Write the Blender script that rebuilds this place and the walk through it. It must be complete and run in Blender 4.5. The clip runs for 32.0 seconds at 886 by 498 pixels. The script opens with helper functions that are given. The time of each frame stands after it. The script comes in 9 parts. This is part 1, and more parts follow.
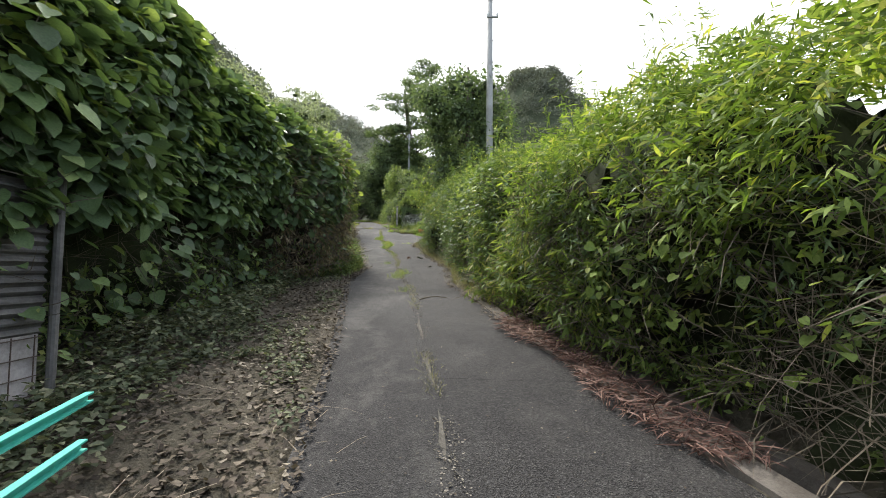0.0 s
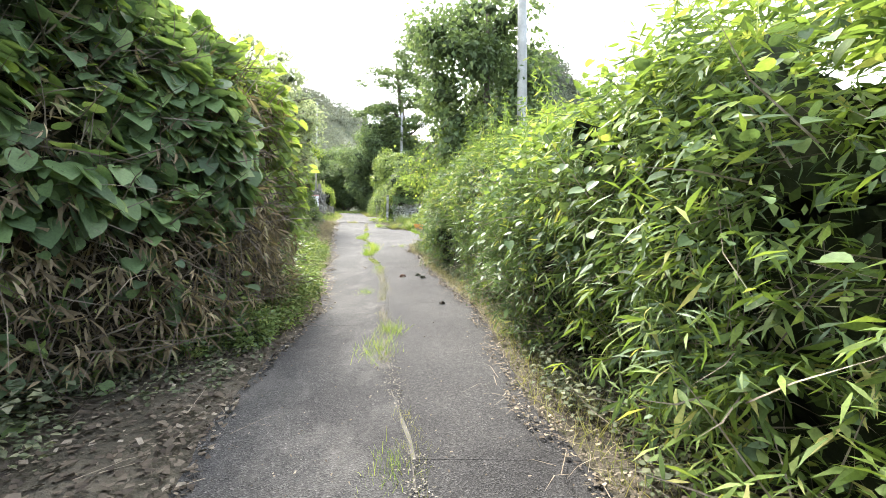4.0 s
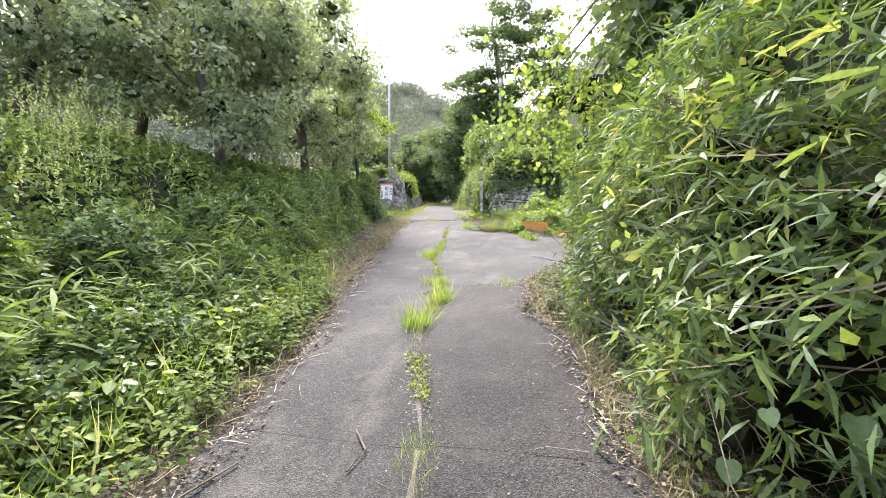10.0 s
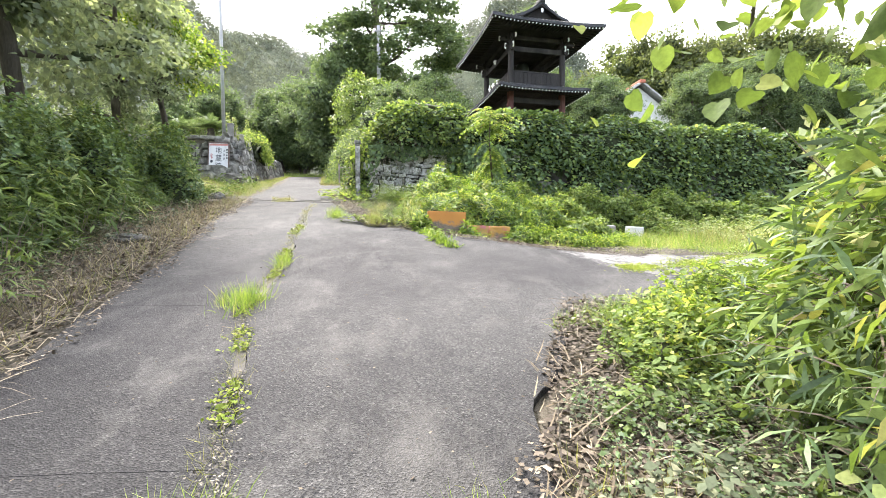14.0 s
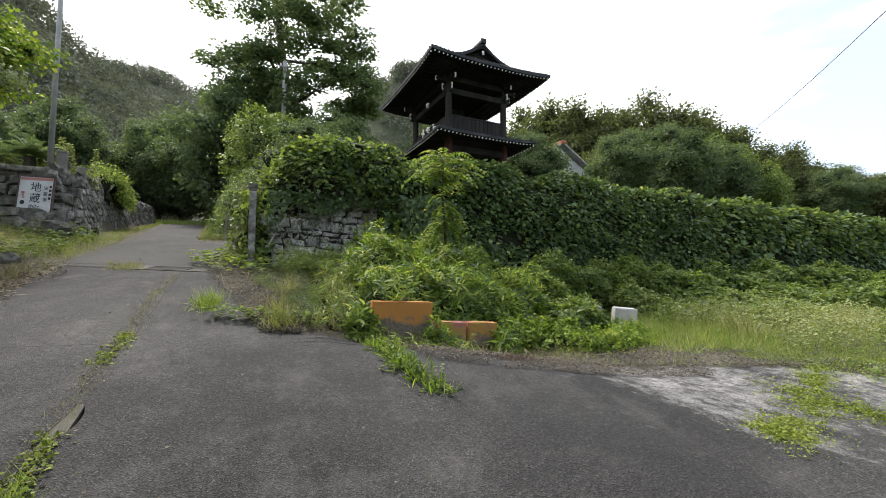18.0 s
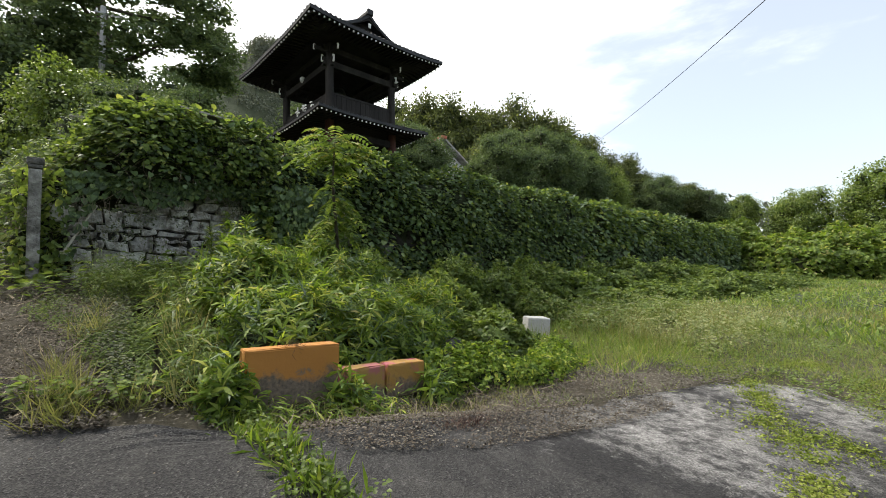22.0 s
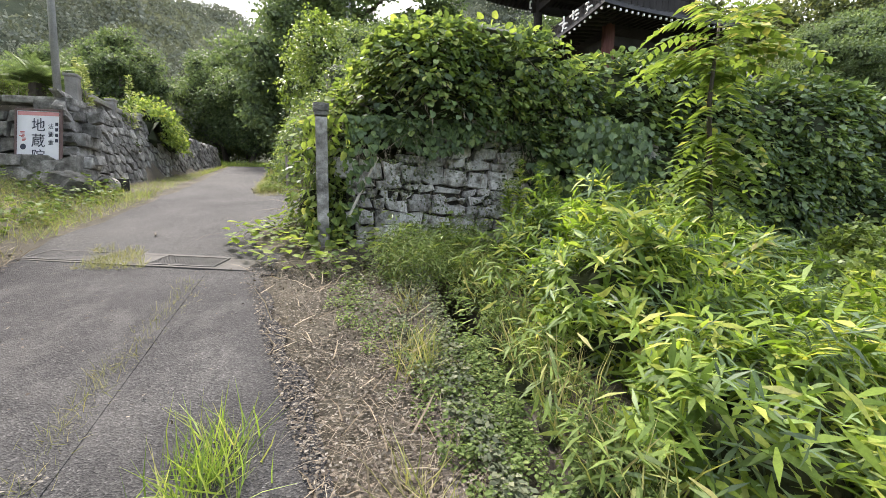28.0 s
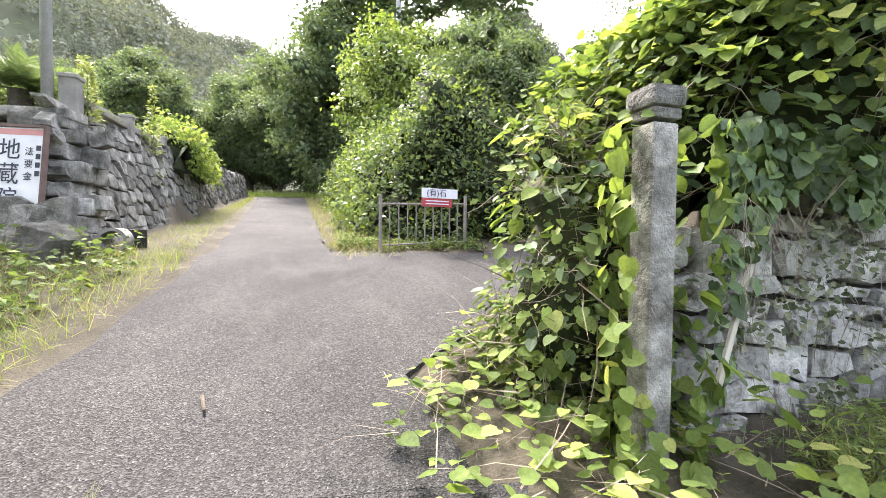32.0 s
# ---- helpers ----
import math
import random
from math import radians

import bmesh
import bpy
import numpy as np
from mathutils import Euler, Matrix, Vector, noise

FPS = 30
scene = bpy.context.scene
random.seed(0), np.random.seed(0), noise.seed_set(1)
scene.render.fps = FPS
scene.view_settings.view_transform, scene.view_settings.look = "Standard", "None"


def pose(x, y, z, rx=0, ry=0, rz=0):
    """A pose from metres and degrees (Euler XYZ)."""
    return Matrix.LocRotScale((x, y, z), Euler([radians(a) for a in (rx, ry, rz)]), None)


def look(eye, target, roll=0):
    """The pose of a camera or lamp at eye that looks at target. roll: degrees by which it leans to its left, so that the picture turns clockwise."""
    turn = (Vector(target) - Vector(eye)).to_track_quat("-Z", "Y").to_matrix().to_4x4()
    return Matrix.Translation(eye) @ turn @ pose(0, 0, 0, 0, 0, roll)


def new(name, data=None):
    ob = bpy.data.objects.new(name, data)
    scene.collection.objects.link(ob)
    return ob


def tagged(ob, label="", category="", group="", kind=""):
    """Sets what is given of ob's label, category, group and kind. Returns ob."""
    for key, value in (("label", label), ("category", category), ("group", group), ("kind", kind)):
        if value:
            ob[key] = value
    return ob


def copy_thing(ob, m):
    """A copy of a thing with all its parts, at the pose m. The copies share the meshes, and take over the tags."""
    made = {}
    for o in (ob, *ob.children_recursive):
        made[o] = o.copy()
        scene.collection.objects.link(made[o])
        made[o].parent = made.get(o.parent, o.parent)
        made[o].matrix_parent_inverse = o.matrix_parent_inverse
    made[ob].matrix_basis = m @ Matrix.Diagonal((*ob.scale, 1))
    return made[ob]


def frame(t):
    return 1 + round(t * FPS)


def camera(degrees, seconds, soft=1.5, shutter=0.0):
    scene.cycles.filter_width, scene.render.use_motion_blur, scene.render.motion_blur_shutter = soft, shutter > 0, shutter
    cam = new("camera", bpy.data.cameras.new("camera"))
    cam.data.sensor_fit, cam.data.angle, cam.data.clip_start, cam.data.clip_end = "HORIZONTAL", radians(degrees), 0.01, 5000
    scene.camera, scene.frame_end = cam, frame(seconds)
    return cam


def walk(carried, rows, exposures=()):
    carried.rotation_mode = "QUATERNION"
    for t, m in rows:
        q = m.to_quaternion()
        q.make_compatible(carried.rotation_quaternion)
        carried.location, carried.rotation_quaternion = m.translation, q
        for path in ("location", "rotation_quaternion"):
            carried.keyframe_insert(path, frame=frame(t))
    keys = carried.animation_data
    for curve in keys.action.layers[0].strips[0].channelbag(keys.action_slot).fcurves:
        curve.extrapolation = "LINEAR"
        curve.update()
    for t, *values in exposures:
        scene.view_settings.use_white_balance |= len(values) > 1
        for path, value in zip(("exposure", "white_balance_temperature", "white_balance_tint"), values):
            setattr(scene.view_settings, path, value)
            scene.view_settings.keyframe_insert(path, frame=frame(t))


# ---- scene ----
cam = camera(93.2, 32.0, soft=0.85)
PATH = [
    (0, (0.58, -7.955, 0.454), (0.573, -5.957, 0.558), 0.6),
    (0.5, (0.444, -7.287, 0.503), (0.448, -5.29, 0.618), 0.5),
    (1, (0.339, -6.58, 0.579), (0.346, -4.584, 0.694), 0.5),
    (1.5, (0.273, -5.836, 0.686), (0.28, -3.839, 0.797), 0.5),
    (2, (0.295, -5.073, 0.807), (0.306, -3.075, 0.912), 0.4),
    (2.5, (0.225, -4.321, 0.936), (0.242, -2.323, 1.026), 0.5),
    (3, (0.206, -3.599, 1.056), (0.231, -1.6, 1.13), 0.4),
    (3.5, (0.135, -2.892, 1.169), (0.164, -0.893, 1.232), 0.4),
    (5.5, (0.0, 0.0, 1.5), (0.0, 1.999, 1.545), 0.3),
    (6, (0.024, 0.696, 1.572), (0.013, 2.696, 1.61), 0.3),
    (6.5, (0.024, 1.416, 1.644), (-0.004, 3.416, 1.672), 0.2),
    (7, (0.048, 2.136, 1.764), (-0.022, 4.135, 1.774), 0.2),
    (7.5, (0.048, 2.856, 1.836), (-0.095, 4.851, 1.833), -0.0),
    (8, (-0.072, 3.576, 1.956), (-0.323, 5.56, 1.942), 0.0),
    (8.5, (-0.144, 4.272, 2.028), (-0.495, 6.241, 2.025), -0.1),
    (9, (-0.408, 4.944, 2.124), (-0.824, 6.9, 2.131), -0.2),
    (9.5, (-0.528, 5.64, 2.196), (-0.968, 7.591, 2.206), -0.2),
    (10, (-0.72, 6.264, 2.292), (-1.163, 8.214, 2.299), -0.2),
    (10.5, (-0.768, 6.912, 2.34), (-1.197, 8.865, 2.337), -0.2),
    (11, (-0.888, 7.536, 2.388), (-1.277, 9.498, 2.367), -0.2),
    (11.5, (-1.008, 8.184, 2.484), (-1.321, 10.159, 2.439), -0.1),
    (12, (-1.128, 8.832, 2.556), (-1.337, 10.82, 2.49), -0.0),
    (12.5, (-1.248, 9.456, 2.676), (-1.345, 11.452, 2.596), 0.1),
    (13, (-1.344, 10.104, 2.748), (-1.347, 12.102, 2.65), 0.1),
    (13.5, (-1.464, 10.704, 2.82), (-1.391, 12.699, 2.705), -0.0),
    (14, (-1.464, 11.28, 2.916), (-1.318, 13.271, 2.797), 0.1),
    (14.5, (-1.56, 11.856, 3.036), (-1.316, 13.839, 2.935), 0.1),
    (15, (-1.608, 12.36, 3.132), (-1.257, 14.328, 3.083), 0.1),
    (15.5, (-1.728, 12.768, 3.228), (-1.292, 14.72, 3.245), 0.2),
    (17.5, (-1.848, 14.04, 3.444), (-1.265, 15.949, 3.57), 0.4),
    (18, (-1.848, 14.496, 3.492), (-1.255, 16.402, 3.614), 0.4),
    (18.5, (-1.92, 14.928, 3.564), (-1.324, 16.833, 3.683), 0.4),
    (19, (-1.92, 15.312, 3.636), (-1.317, 17.216, 3.748), 0.4),
    (19.5, (-1.872, 15.624, 3.684), (-1.256, 17.524, 3.789), 0.4),
    (20, (-1.896, 15.888, 3.708), (-1.256, 17.78, 3.809), 0.4),
    (20.5, (-1.968, 16.056, 3.78), (-1.302, 17.939, 3.892), 0.4),
    (21, (-1.872, 16.08, 3.804), (-1.151, 17.941, 3.933), 0.3),
    (21.5, (-1.824, 16.08, 3.804), (-0.952, 17.875, 3.944), -0.2),
    (22, (-1.752, 16.056, 3.78), (-0.605, 17.692, 3.871), -0.7),
    (22.5, (-1.68, 16.056, 3.756), (-0.244, 17.448, 3.749), -1.0),
    (23, (-1.656, 16.032, 3.732), (-0.045, 17.213, 3.634), -1.2),
    (23.5, (-1.632, 16.032, 3.732), (0.049, 17.104, 3.582), -0.4),
    (24, (-1.584, 16.056, 3.732), (0.12, 17.088, 3.558), 0.1),
    (24.5, (-1.56, 16.08, 3.708), (0.158, 17.086, 3.513), 0.5),
    (26.5, (-1.728, 17.328, 3.828), (-0.046, 18.376, 3.56), 1.3),
    (27, (-1.968, 17.76, 3.924), (-0.575, 19.176, 3.694), 1.1),
    (27.5, (-2.184, 18.264, 3.996), (-1.337, 20.066, 3.808), 0.7),
    (28, (-2.433, 18.812, 4.133), (-2.125, 20.78, 3.949), 0.3),
    (28.5, (-2.698, 19.238, 4.154), (-2.637, 21.232, 4.01), 0.4),
    (29, (-2.975, 19.695, 4.232), (-2.985, 21.692, 4.113), 0.4),
    (29.5, (-3.19, 20.112, 4.301), (-3.166, 22.11, 4.209), 0.4),
    (30, (-3.409, 20.604, 4.392), (-3.33, 22.601, 4.312), 0.3),
    (30.5, (-3.659, 21.04, 4.492), (-3.533, 23.034, 4.422), 0.3),
    (31, (-3.875, 21.501, 4.564), (-3.708, 23.493, 4.501), 0.4),
    (31.5, (-4.135, 21.912, 4.656), (-3.926, 23.9, 4.595), 0.4),
    (32, (-4.32, 22.399, 4.733), (-4.055, 24.38, 4.669), 0.6),
]
# Seconds, stops, kelvin, tint.
EXPOSURES = [(0.0, 1.15, 6500, 10.0), (1.0, 1.1, 6500, 10.0), (1.5, 1.3, 6500, 10.0), (2.5, 2.05, 6500, 10.0), (3.5, 2.5, 6500, 10.0), (6.0, 2.55, 6500, 12.0), (7.0, 2.73, 6483, 13.7), (8.0, 2.55, 6467, 15.3), (10.0, 2.35, 6450, 17.0), (11.0, 2.4, 6450, 17.0), (12.0, 2.35, 6450, 17.0), (13.0, 2.5, 6465, 15.5), (14.5, 2.3, 6487, 12.7), (15.5, 1.75, 6500, 10.0), (17.5, 0.85, 6507, 10.0), (18.5, 0.9, 6511, 10.0), (20.0, 1.4, 6516, 10.0), (21.0, 1.0, 6520, 10.0), (22.0, 0.65, 6700, 9.0), (24.5, 0.56, 6728, 9.0), (26.5, 0.56, 6750, 9.0), (27.0, 0.63, 6687, 11.0), (28.0, 1.8, 6560, 15.0), (29.0, 2.37, 6600, 18.0), (32.0, 2.6, 6600, 18.0)]
walk(cam, [(t, look(eye, target, roll)) for t, eye, target, roll in PATH], EXPOSURES)

# ---- sky and sun ----
SUN_HEADING, SUN_HEIGHT = 28.0, 52.0  # degrees to the left of +y, and above the horizon
sun_way = Vector((-math.sin(radians(SUN_HEADING)) * math.cos(radians(SUN_HEIGHT)),
                  math.cos(radians(SUN_HEADING)) * math.cos(radians(SUN_HEIGHT)), math.sin(radians(SUN_HEIGHT))))
sun_data = bpy.data.lights.new("sun", "SUN")
sun_data.energy, sun_data.angle, sun_data.color = 2.7, radians(14), (1.0, 0.95, 0.86)
sun = new("sun", sun_data)
sun.matrix_world = look(sun_way * 100, (0, 0, 0))


def make_world():
    world = bpy.data.worlds.new("sky")
    world.use_nodes = True
    scene.world = world
    nt = world.node_tree
    n, l = nt.nodes, nt.links
    n.clear()
    out, back = n.new("ShaderNodeOutputWorld"), n.new("ShaderNodeBackground")
    sky = n.new("ShaderNodeTexSky")
    sky.sky_type, sky.sun_disc = "NISHITA", False
    sky.sun_elevation, sky.sun_rotation = radians(SUN_HEIGHT), radians(-SUN_HEADING)
    sky.dust_density, sky.air_density = 2.0, 1.0
    coord = n.new("ShaderNodeTexCoord")
    mapping = n.new("ShaderNodeMapping")
    mapping.inputs["Scale"].default_value = (1.0, 1.0, 3.2)
    mapping.inputs["Rotation"].default_value = (0.25, 0.1, 0.6)
    cloud = n.new("ShaderNodeTexNoise")
    cloud.inputs["Scale"].default_value, cloud.inputs["Detail"].default_value = 2.3, 8.0
    cloud.inputs["Roughness"].default_value = 0.55
    # Thin high cloud, thicker towards the sun.
    dot = n.new("ShaderNodeVectorMath")
    dot.operation = "DOT_PRODUCT"
    dot.inputs[1].default_value = Vector((sun_way.x, sun_way.y, 0.15)).normalized()
    veil = n.new("ShaderNodeMapRange")
    veil.inputs["From Min"].default_value, veil.inputs["From Max"].default_value = -0.2, 0.9
    veil.inputs["To Min"].default_value, veil.inputs["To Max"].default_value = -0.2, 0.62
    add = n.new("ShaderNodeMath")
    add.operation = "ADD"
    ramp = n.new("ShaderNodeMapRange")
    ramp.interpolation_type = "SMOOTHSTEP"
    ramp.inputs["From Min"].default_value, ramp.inputs["From Max"].default_value = 0.42, 0.7
    ramp.inputs["To Min"].default_value = 0.26
    dim = n.new("ShaderNodeVectorMath")
    dim.operation = "SCALE"
    dim.inputs["Scale"].default_value = 0.14
    mix = n.new("ShaderNodeMix")
    mix.data_type = "RGBA"
    mix.inputs["B"].default_value = (1.24, 1.26, 1.29, 1)
    l.new(coord.outputs["Generated"], mapping.inputs["Vector"])
    l.new(mapping.outputs["Vector"], cloud.inputs["Vector"])
    l.new(coord.outputs["Generated"], dot.inputs[0])
    l.new(dot.outputs["Value"], veil.inputs["Value"])
    l.new(veil.outputs["Result"], add.inputs[0])
    l.new(cloud.outputs["Fac"], add.inputs[1])
    l.new(add.outputs["Value"], ramp.inputs["Value"])
    l.new(sky.outputs["Color"], dim.inputs[0])
    l.new(ramp.outputs["Result"], mix.inputs["Factor"])
    l.new(dim.outputs["Vector"], mix.inputs["A"])
    l.new(mix.outputs["Result"], back.inputs["Color"])
    back.inputs["Strength"].default_value = 1.0
    l.new(back.outputs["Background"], out.inputs["Surface"])


make_world()

# ---- materials ----


def node_material(name):
    m = bpy.data.materials.new(name)
    m.use_nodes = True
    nt = m.node_tree
    return m, nt.nodes, nt.links, nt.nodes["Principled BSDF"]


def noise_node(n, l, scale, detail=4.0, rough=0.55, coord="Object", stretch=(1, 1, 1)):
    tc, mp, nz = n.new("ShaderNodeTexCoord"), n.new("ShaderNodeMapping"), n.new("ShaderNodeTexNoise")
    mp.inputs["Scale"].default_value = stretch
    nz.inputs["Scale"].default_value, nz.inputs["Detail"].default_value, nz.inputs["Roughness"].default_value = scale, detail, rough
    l.new(tc.outputs[coord], mp.inputs["Vector"])
    l.new(mp.outputs["Vector"], nz.inputs["Vector"])
    return nz


def ramp_node(n, l, source, stops):
    r = n.new("ShaderNodeValToRGB")
    while len(r.color_ramp.elements) < len(stops):
        r.color_ramp.elements.new(0.5)
    for e, (at, c) in zip(r.color_ramp.elements, stops):
        e.position, e.color = at, (*c, 1)
    l.new(source, r.inputs["Fac"])
    return r


def mixed(n, l, a, b, fac, kind="MIX"):
    m = n.new("ShaderNodeMix")
    m.data_type, m.blend_type = "RGBA", kind
    for key, v in (("Factor", fac), ("A", a), ("B", b)):
        if isinstance(v, (int, float)):
            m.inputs[key].default_value = v
        elif isinstance(v, tuple):
            m.inputs[key].default_value = (*v, 1)
        else:
            l.new(v, m.inputs[key])
    return m.outputs["Result"]


def bump(n, l, bsdf, height, strength=0.4, distance=0.02):
    b = n.new("ShaderNodeBump")
    b.inputs["Strength"].default_value, b.inputs["Distance"].default_value = strength, distance
    l.new(height, b.inputs["Height"])
    l.new(b.outputs["Normal"], bsdf.inputs["Normal"])


def leaf_material(name, stops, translucent=0.35, rough=0.42, glow=1.5, gloss=0.4):
    """Leaves: a colour of its own for each leaf, light shining through, a soft gloss."""
    m, n, l, p = node_material(name)
    geo = n.new("ShaderNodeNewGeometry")
    big = noise_node(n, l, 0.9, 2.0)
    shift = n.new("ShaderNodeMath")
    shift.operation = "MULTIPLY_ADD"
    shift.inputs[1].default_value, shift.inputs[2].default_value = 0.7, -0.35
    add = n.new("ShaderNodeMath")
    add.operation = "ADD"
    add.use_clamp = True
    l.new(big.outputs["Fac"], shift.inputs[0])
    l.new(shift.outputs[0], add.inputs[0])
    l.new(geo.outputs["Random Per Island"], add.inputs[1])
    r = ramp_node(n, l, add.outputs[0], stops)
    fine = noise_node(n, l, 60.0, 4.0, 0.62)
    col = mixed(n, l, r.outputs["Color"], fine.outputs["Fac"], 0.5, "OVERLAY")
    bump(n, l, p, fine.outputs["Fac"], 0.35, 0.006)
    l.new(col, p.inputs["Base Color"])
    p.inputs["Roughness"].default_value = rough
    p.inputs["Specular IOR Level"].default_value = gloss
    tr = n.new("ShaderNodeBsdfTranslucent")
    warm = mixed(n, l, col, (glow, glow, 0.8), 1.0, "MULTIPLY")
    l.new(warm, tr.inputs["Color"])
    mx = n.new("ShaderNodeMixShader")
    mx.inputs["Fac"].default_value = translucent
    l.new(p.outputs["BSDF"], mx.inputs[1])
    l.new(tr.outputs["BSDF"], mx.inputs[2])
    l.new(mx.outputs["Shader"], n["Material Output"].inputs["Surface"])
    return m


def rough_material(name, stops, scale=3.0, fine=40.0, rough=0.9, relief=0.5, distance=0.02, blend=0.45, vary=0.0, stretch=(1, 1, 1)):
    """Stone, soil, wood, concrete: two scales of tone and a fine relief; vary: how far single pieces differ."""
    m, n, l, p = node_material(name)
    a = noise_node(n, l, scale, 6.0, 0.6, stretch=stretch)
    b = noise_node(n, l, fine, 5.0, 0.65, stretch=stretch)
    r = ramp_node(n, l, a.outputs["Fac"], stops)
    col = mixed(n, l, r.outputs["Color"], b.outputs["Fac"], blend, "OVERLAY")
    if vary:
        info, geo = n.new("ShaderNodeObjectInfo"), n.new("ShaderNodeMapRange")
        geo.inputs["To Min"].default_value, geo.inputs["To Max"].default_value = 1 - vary, 1 + vary
        l.new(info.outputs["Random"], geo.inputs["Value"])
        tint = n.new("ShaderNodeVectorMath")
        tint.operation = "SCALE"
        l.new(col, tint.inputs[0])
        l.new(geo.outputs["Result"], tint.inputs["Scale"])
        col = tint.outputs["Vector"]
    l.new(col, p.inputs["Base Color"])
    p.inputs["Roughness"].default_value = rough
    p.inputs["Specular IOR Level"].default_value = 0.25
    bump(n, l, p, b.outputs["Fac"], relief, distance)
    return m


def asphalt_material(name, lighter=0.0, pale=None):
    """Worn asphalt; pale: two middles and the reach of patches worn down to its white stones."""
    m, n, l, p = node_material(name)
    tc = n.new("ShaderNodeTexCoord")
    grit = n.new("ShaderNodeTexVoronoi")
    grit.inputs["Scale"].default_value = 110.0
    l.new(tc.outputs["Object"], grit.inputs["Vector"])
    stones = ramp_node(n, l, grit.outputs["Color"], [(0.12, (0.026 + lighter * 0.05, 0.0255 + lighter * 0.05, 0.0255 + lighter * 0.05)), (0.5, (0.048 + lighter * 0.04, 0.047 + lighter * 0.04, 0.0465 + lighter * 0.04)), (0.85, (0.085, 0.083, 0.08)), (0.98, (0.17, 0.165, 0.158))])
    stains = noise_node(n, l, 0.55, 6.0, 0.62)
    tone = ramp_node(n, l, stains.outputs["Fac"], [(0.33, (0.6, 0.595, 0.6)), (0.5, (0.88, 0.87, 0.87)), (0.66, (1.24 + lighter, 1.22 + lighter, 1.19 + lighter))])
    col = mixed(n, l, stones.outputs["Color"], tone.outputs["Color"], 1.0, "MULTIPLY")
    damp = noise_node(n, l, 0.33, 5.0, 0.55)
    wet = ramp_node(n, l, damp.outputs["Fac"], [(0.4, (0.66, 0.65, 0.67)), (0.56, (1.0, 1.0, 1.0))])
    col = mixed(n, l, col, wet.outputs["Color"], 1.0, "MULTIPLY")
    patch = noise_node(n, l, 1.5, 9.0, 0.72, stretch=(1.2, 0.8, 1))
    dust = ramp_node(n, l, patch.outputs["Fac"], [(0.5, (0, 0, 0)), (0.72, (1, 1, 1))])
    half = n.new("ShaderNodeMath")
    half.operation = "MULTIPLY"
    half.inputs[1].default_value = 0.32 + lighter
    l.new(dust.outputs["Color"], half.inputs[0])
    col = mixed(n, l, col, (0.19, 0.18, 0.165), half.outputs[0])
    if pale:
        near = n.new("ShaderNodeMath")
        near.operation = "MINIMUM"
        for k, spot in enumerate(pale[:2]):
            far = n.new("ShaderNodeVectorMath")
            far.operation = "DISTANCE"
            far.inputs[1].default_value = spot
            l.new(tc.outputs["Object"], far.inputs[0])
            l.new(far.outputs["Value"], near.inputs[k])
        ragged = noise_node(n, l, 1.9, 10.0, 0.8)
        wide = n.new("ShaderNodeMapRange")
        wide.inputs["From Min"].default_value, wide.inputs["From Max"].default_value = pale[2], 0.2
        wide.inputs["To Max"].default_value = 0.42
        both = n.new("ShaderNodeMath")
        both.operation = "ADD"
        l.new(near.outputs[0], wide.inputs["Value"])
        l.new(wide.outputs["Result"], both.inputs[0])
        l.new(ragged.outputs["Fac"], both.inputs[1])
        worn = ramp_node(n, l, both.outputs[0], [(0.7, (0, 0, 0)), (0.76, (0.45, 0.45, 0.45)), (0.95, (1, 1, 1))])
        mottle = noise_node(n, l, 5.5, 8.0, 0.75)
        spots = ramp_node(n, l, mottle.outputs["Fac"], [(0.42, (0.1, 0.1, 0.1)), (0.56, (1, 1, 1))])
        bare = mixed(n, l, worn.outputs["Color"], spots.outputs["Color"], 1.0, "MULTIPLY")
        chips = ramp_node(n, l, grit.outputs["Color"], [(0.2, (0.16, 0.155, 0.15)), (0.6, (0.32, 0.31, 0.3)), (0.9, (0.5, 0.48, 0.46))])
        col = mixed(n, l, col, chips.outputs["Color"], bare)
    l.new(col, p.inputs["Base Color"])
    p.inputs["Roughness"].default_value = 0.85
    p.inputs["Specular IOR Level"].default_value = 0.3
    bump(n, l, p, grit.outputs["Distance"], 0.85, 0.008)
    return m


def plain_material(name, color, rough=0.5, metal=0.0, wear=0.25):
    m, n, l, p = node_material(name)
    a = noise_node(n, l, 6.0, 6.0, 0.65)
    dark = tuple(c * (1 - wear) for c in color)
    r = ramp_node(n, l, a.outputs["Fac"], [(0.3, dark), (0.65, color)])
    l.new(r.outputs["Color"], p.inputs["Base Color"])
    p.inputs["Roughness"].default_value, p.inputs["Metallic"].default_value = rough, metal
    return m


M = {}
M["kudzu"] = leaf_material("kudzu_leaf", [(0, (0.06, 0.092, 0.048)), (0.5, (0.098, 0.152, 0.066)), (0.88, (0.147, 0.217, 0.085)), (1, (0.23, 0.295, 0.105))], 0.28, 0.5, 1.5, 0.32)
M["kudzu_light"] = leaf_material("young_kudzu_leaf", [(0.0, (0.085, 0.125, 0.04)), (0.5, (0.15, 0.21, 0.06)), (0.88, (0.225, 0.29, 0.085)), (1.0, (0.33, 0.35, 0.12))], 0.4, 0.62, 1.6, 0.12)
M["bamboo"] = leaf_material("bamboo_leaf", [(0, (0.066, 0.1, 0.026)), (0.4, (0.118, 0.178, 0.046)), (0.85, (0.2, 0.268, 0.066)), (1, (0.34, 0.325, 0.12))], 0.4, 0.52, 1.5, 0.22)
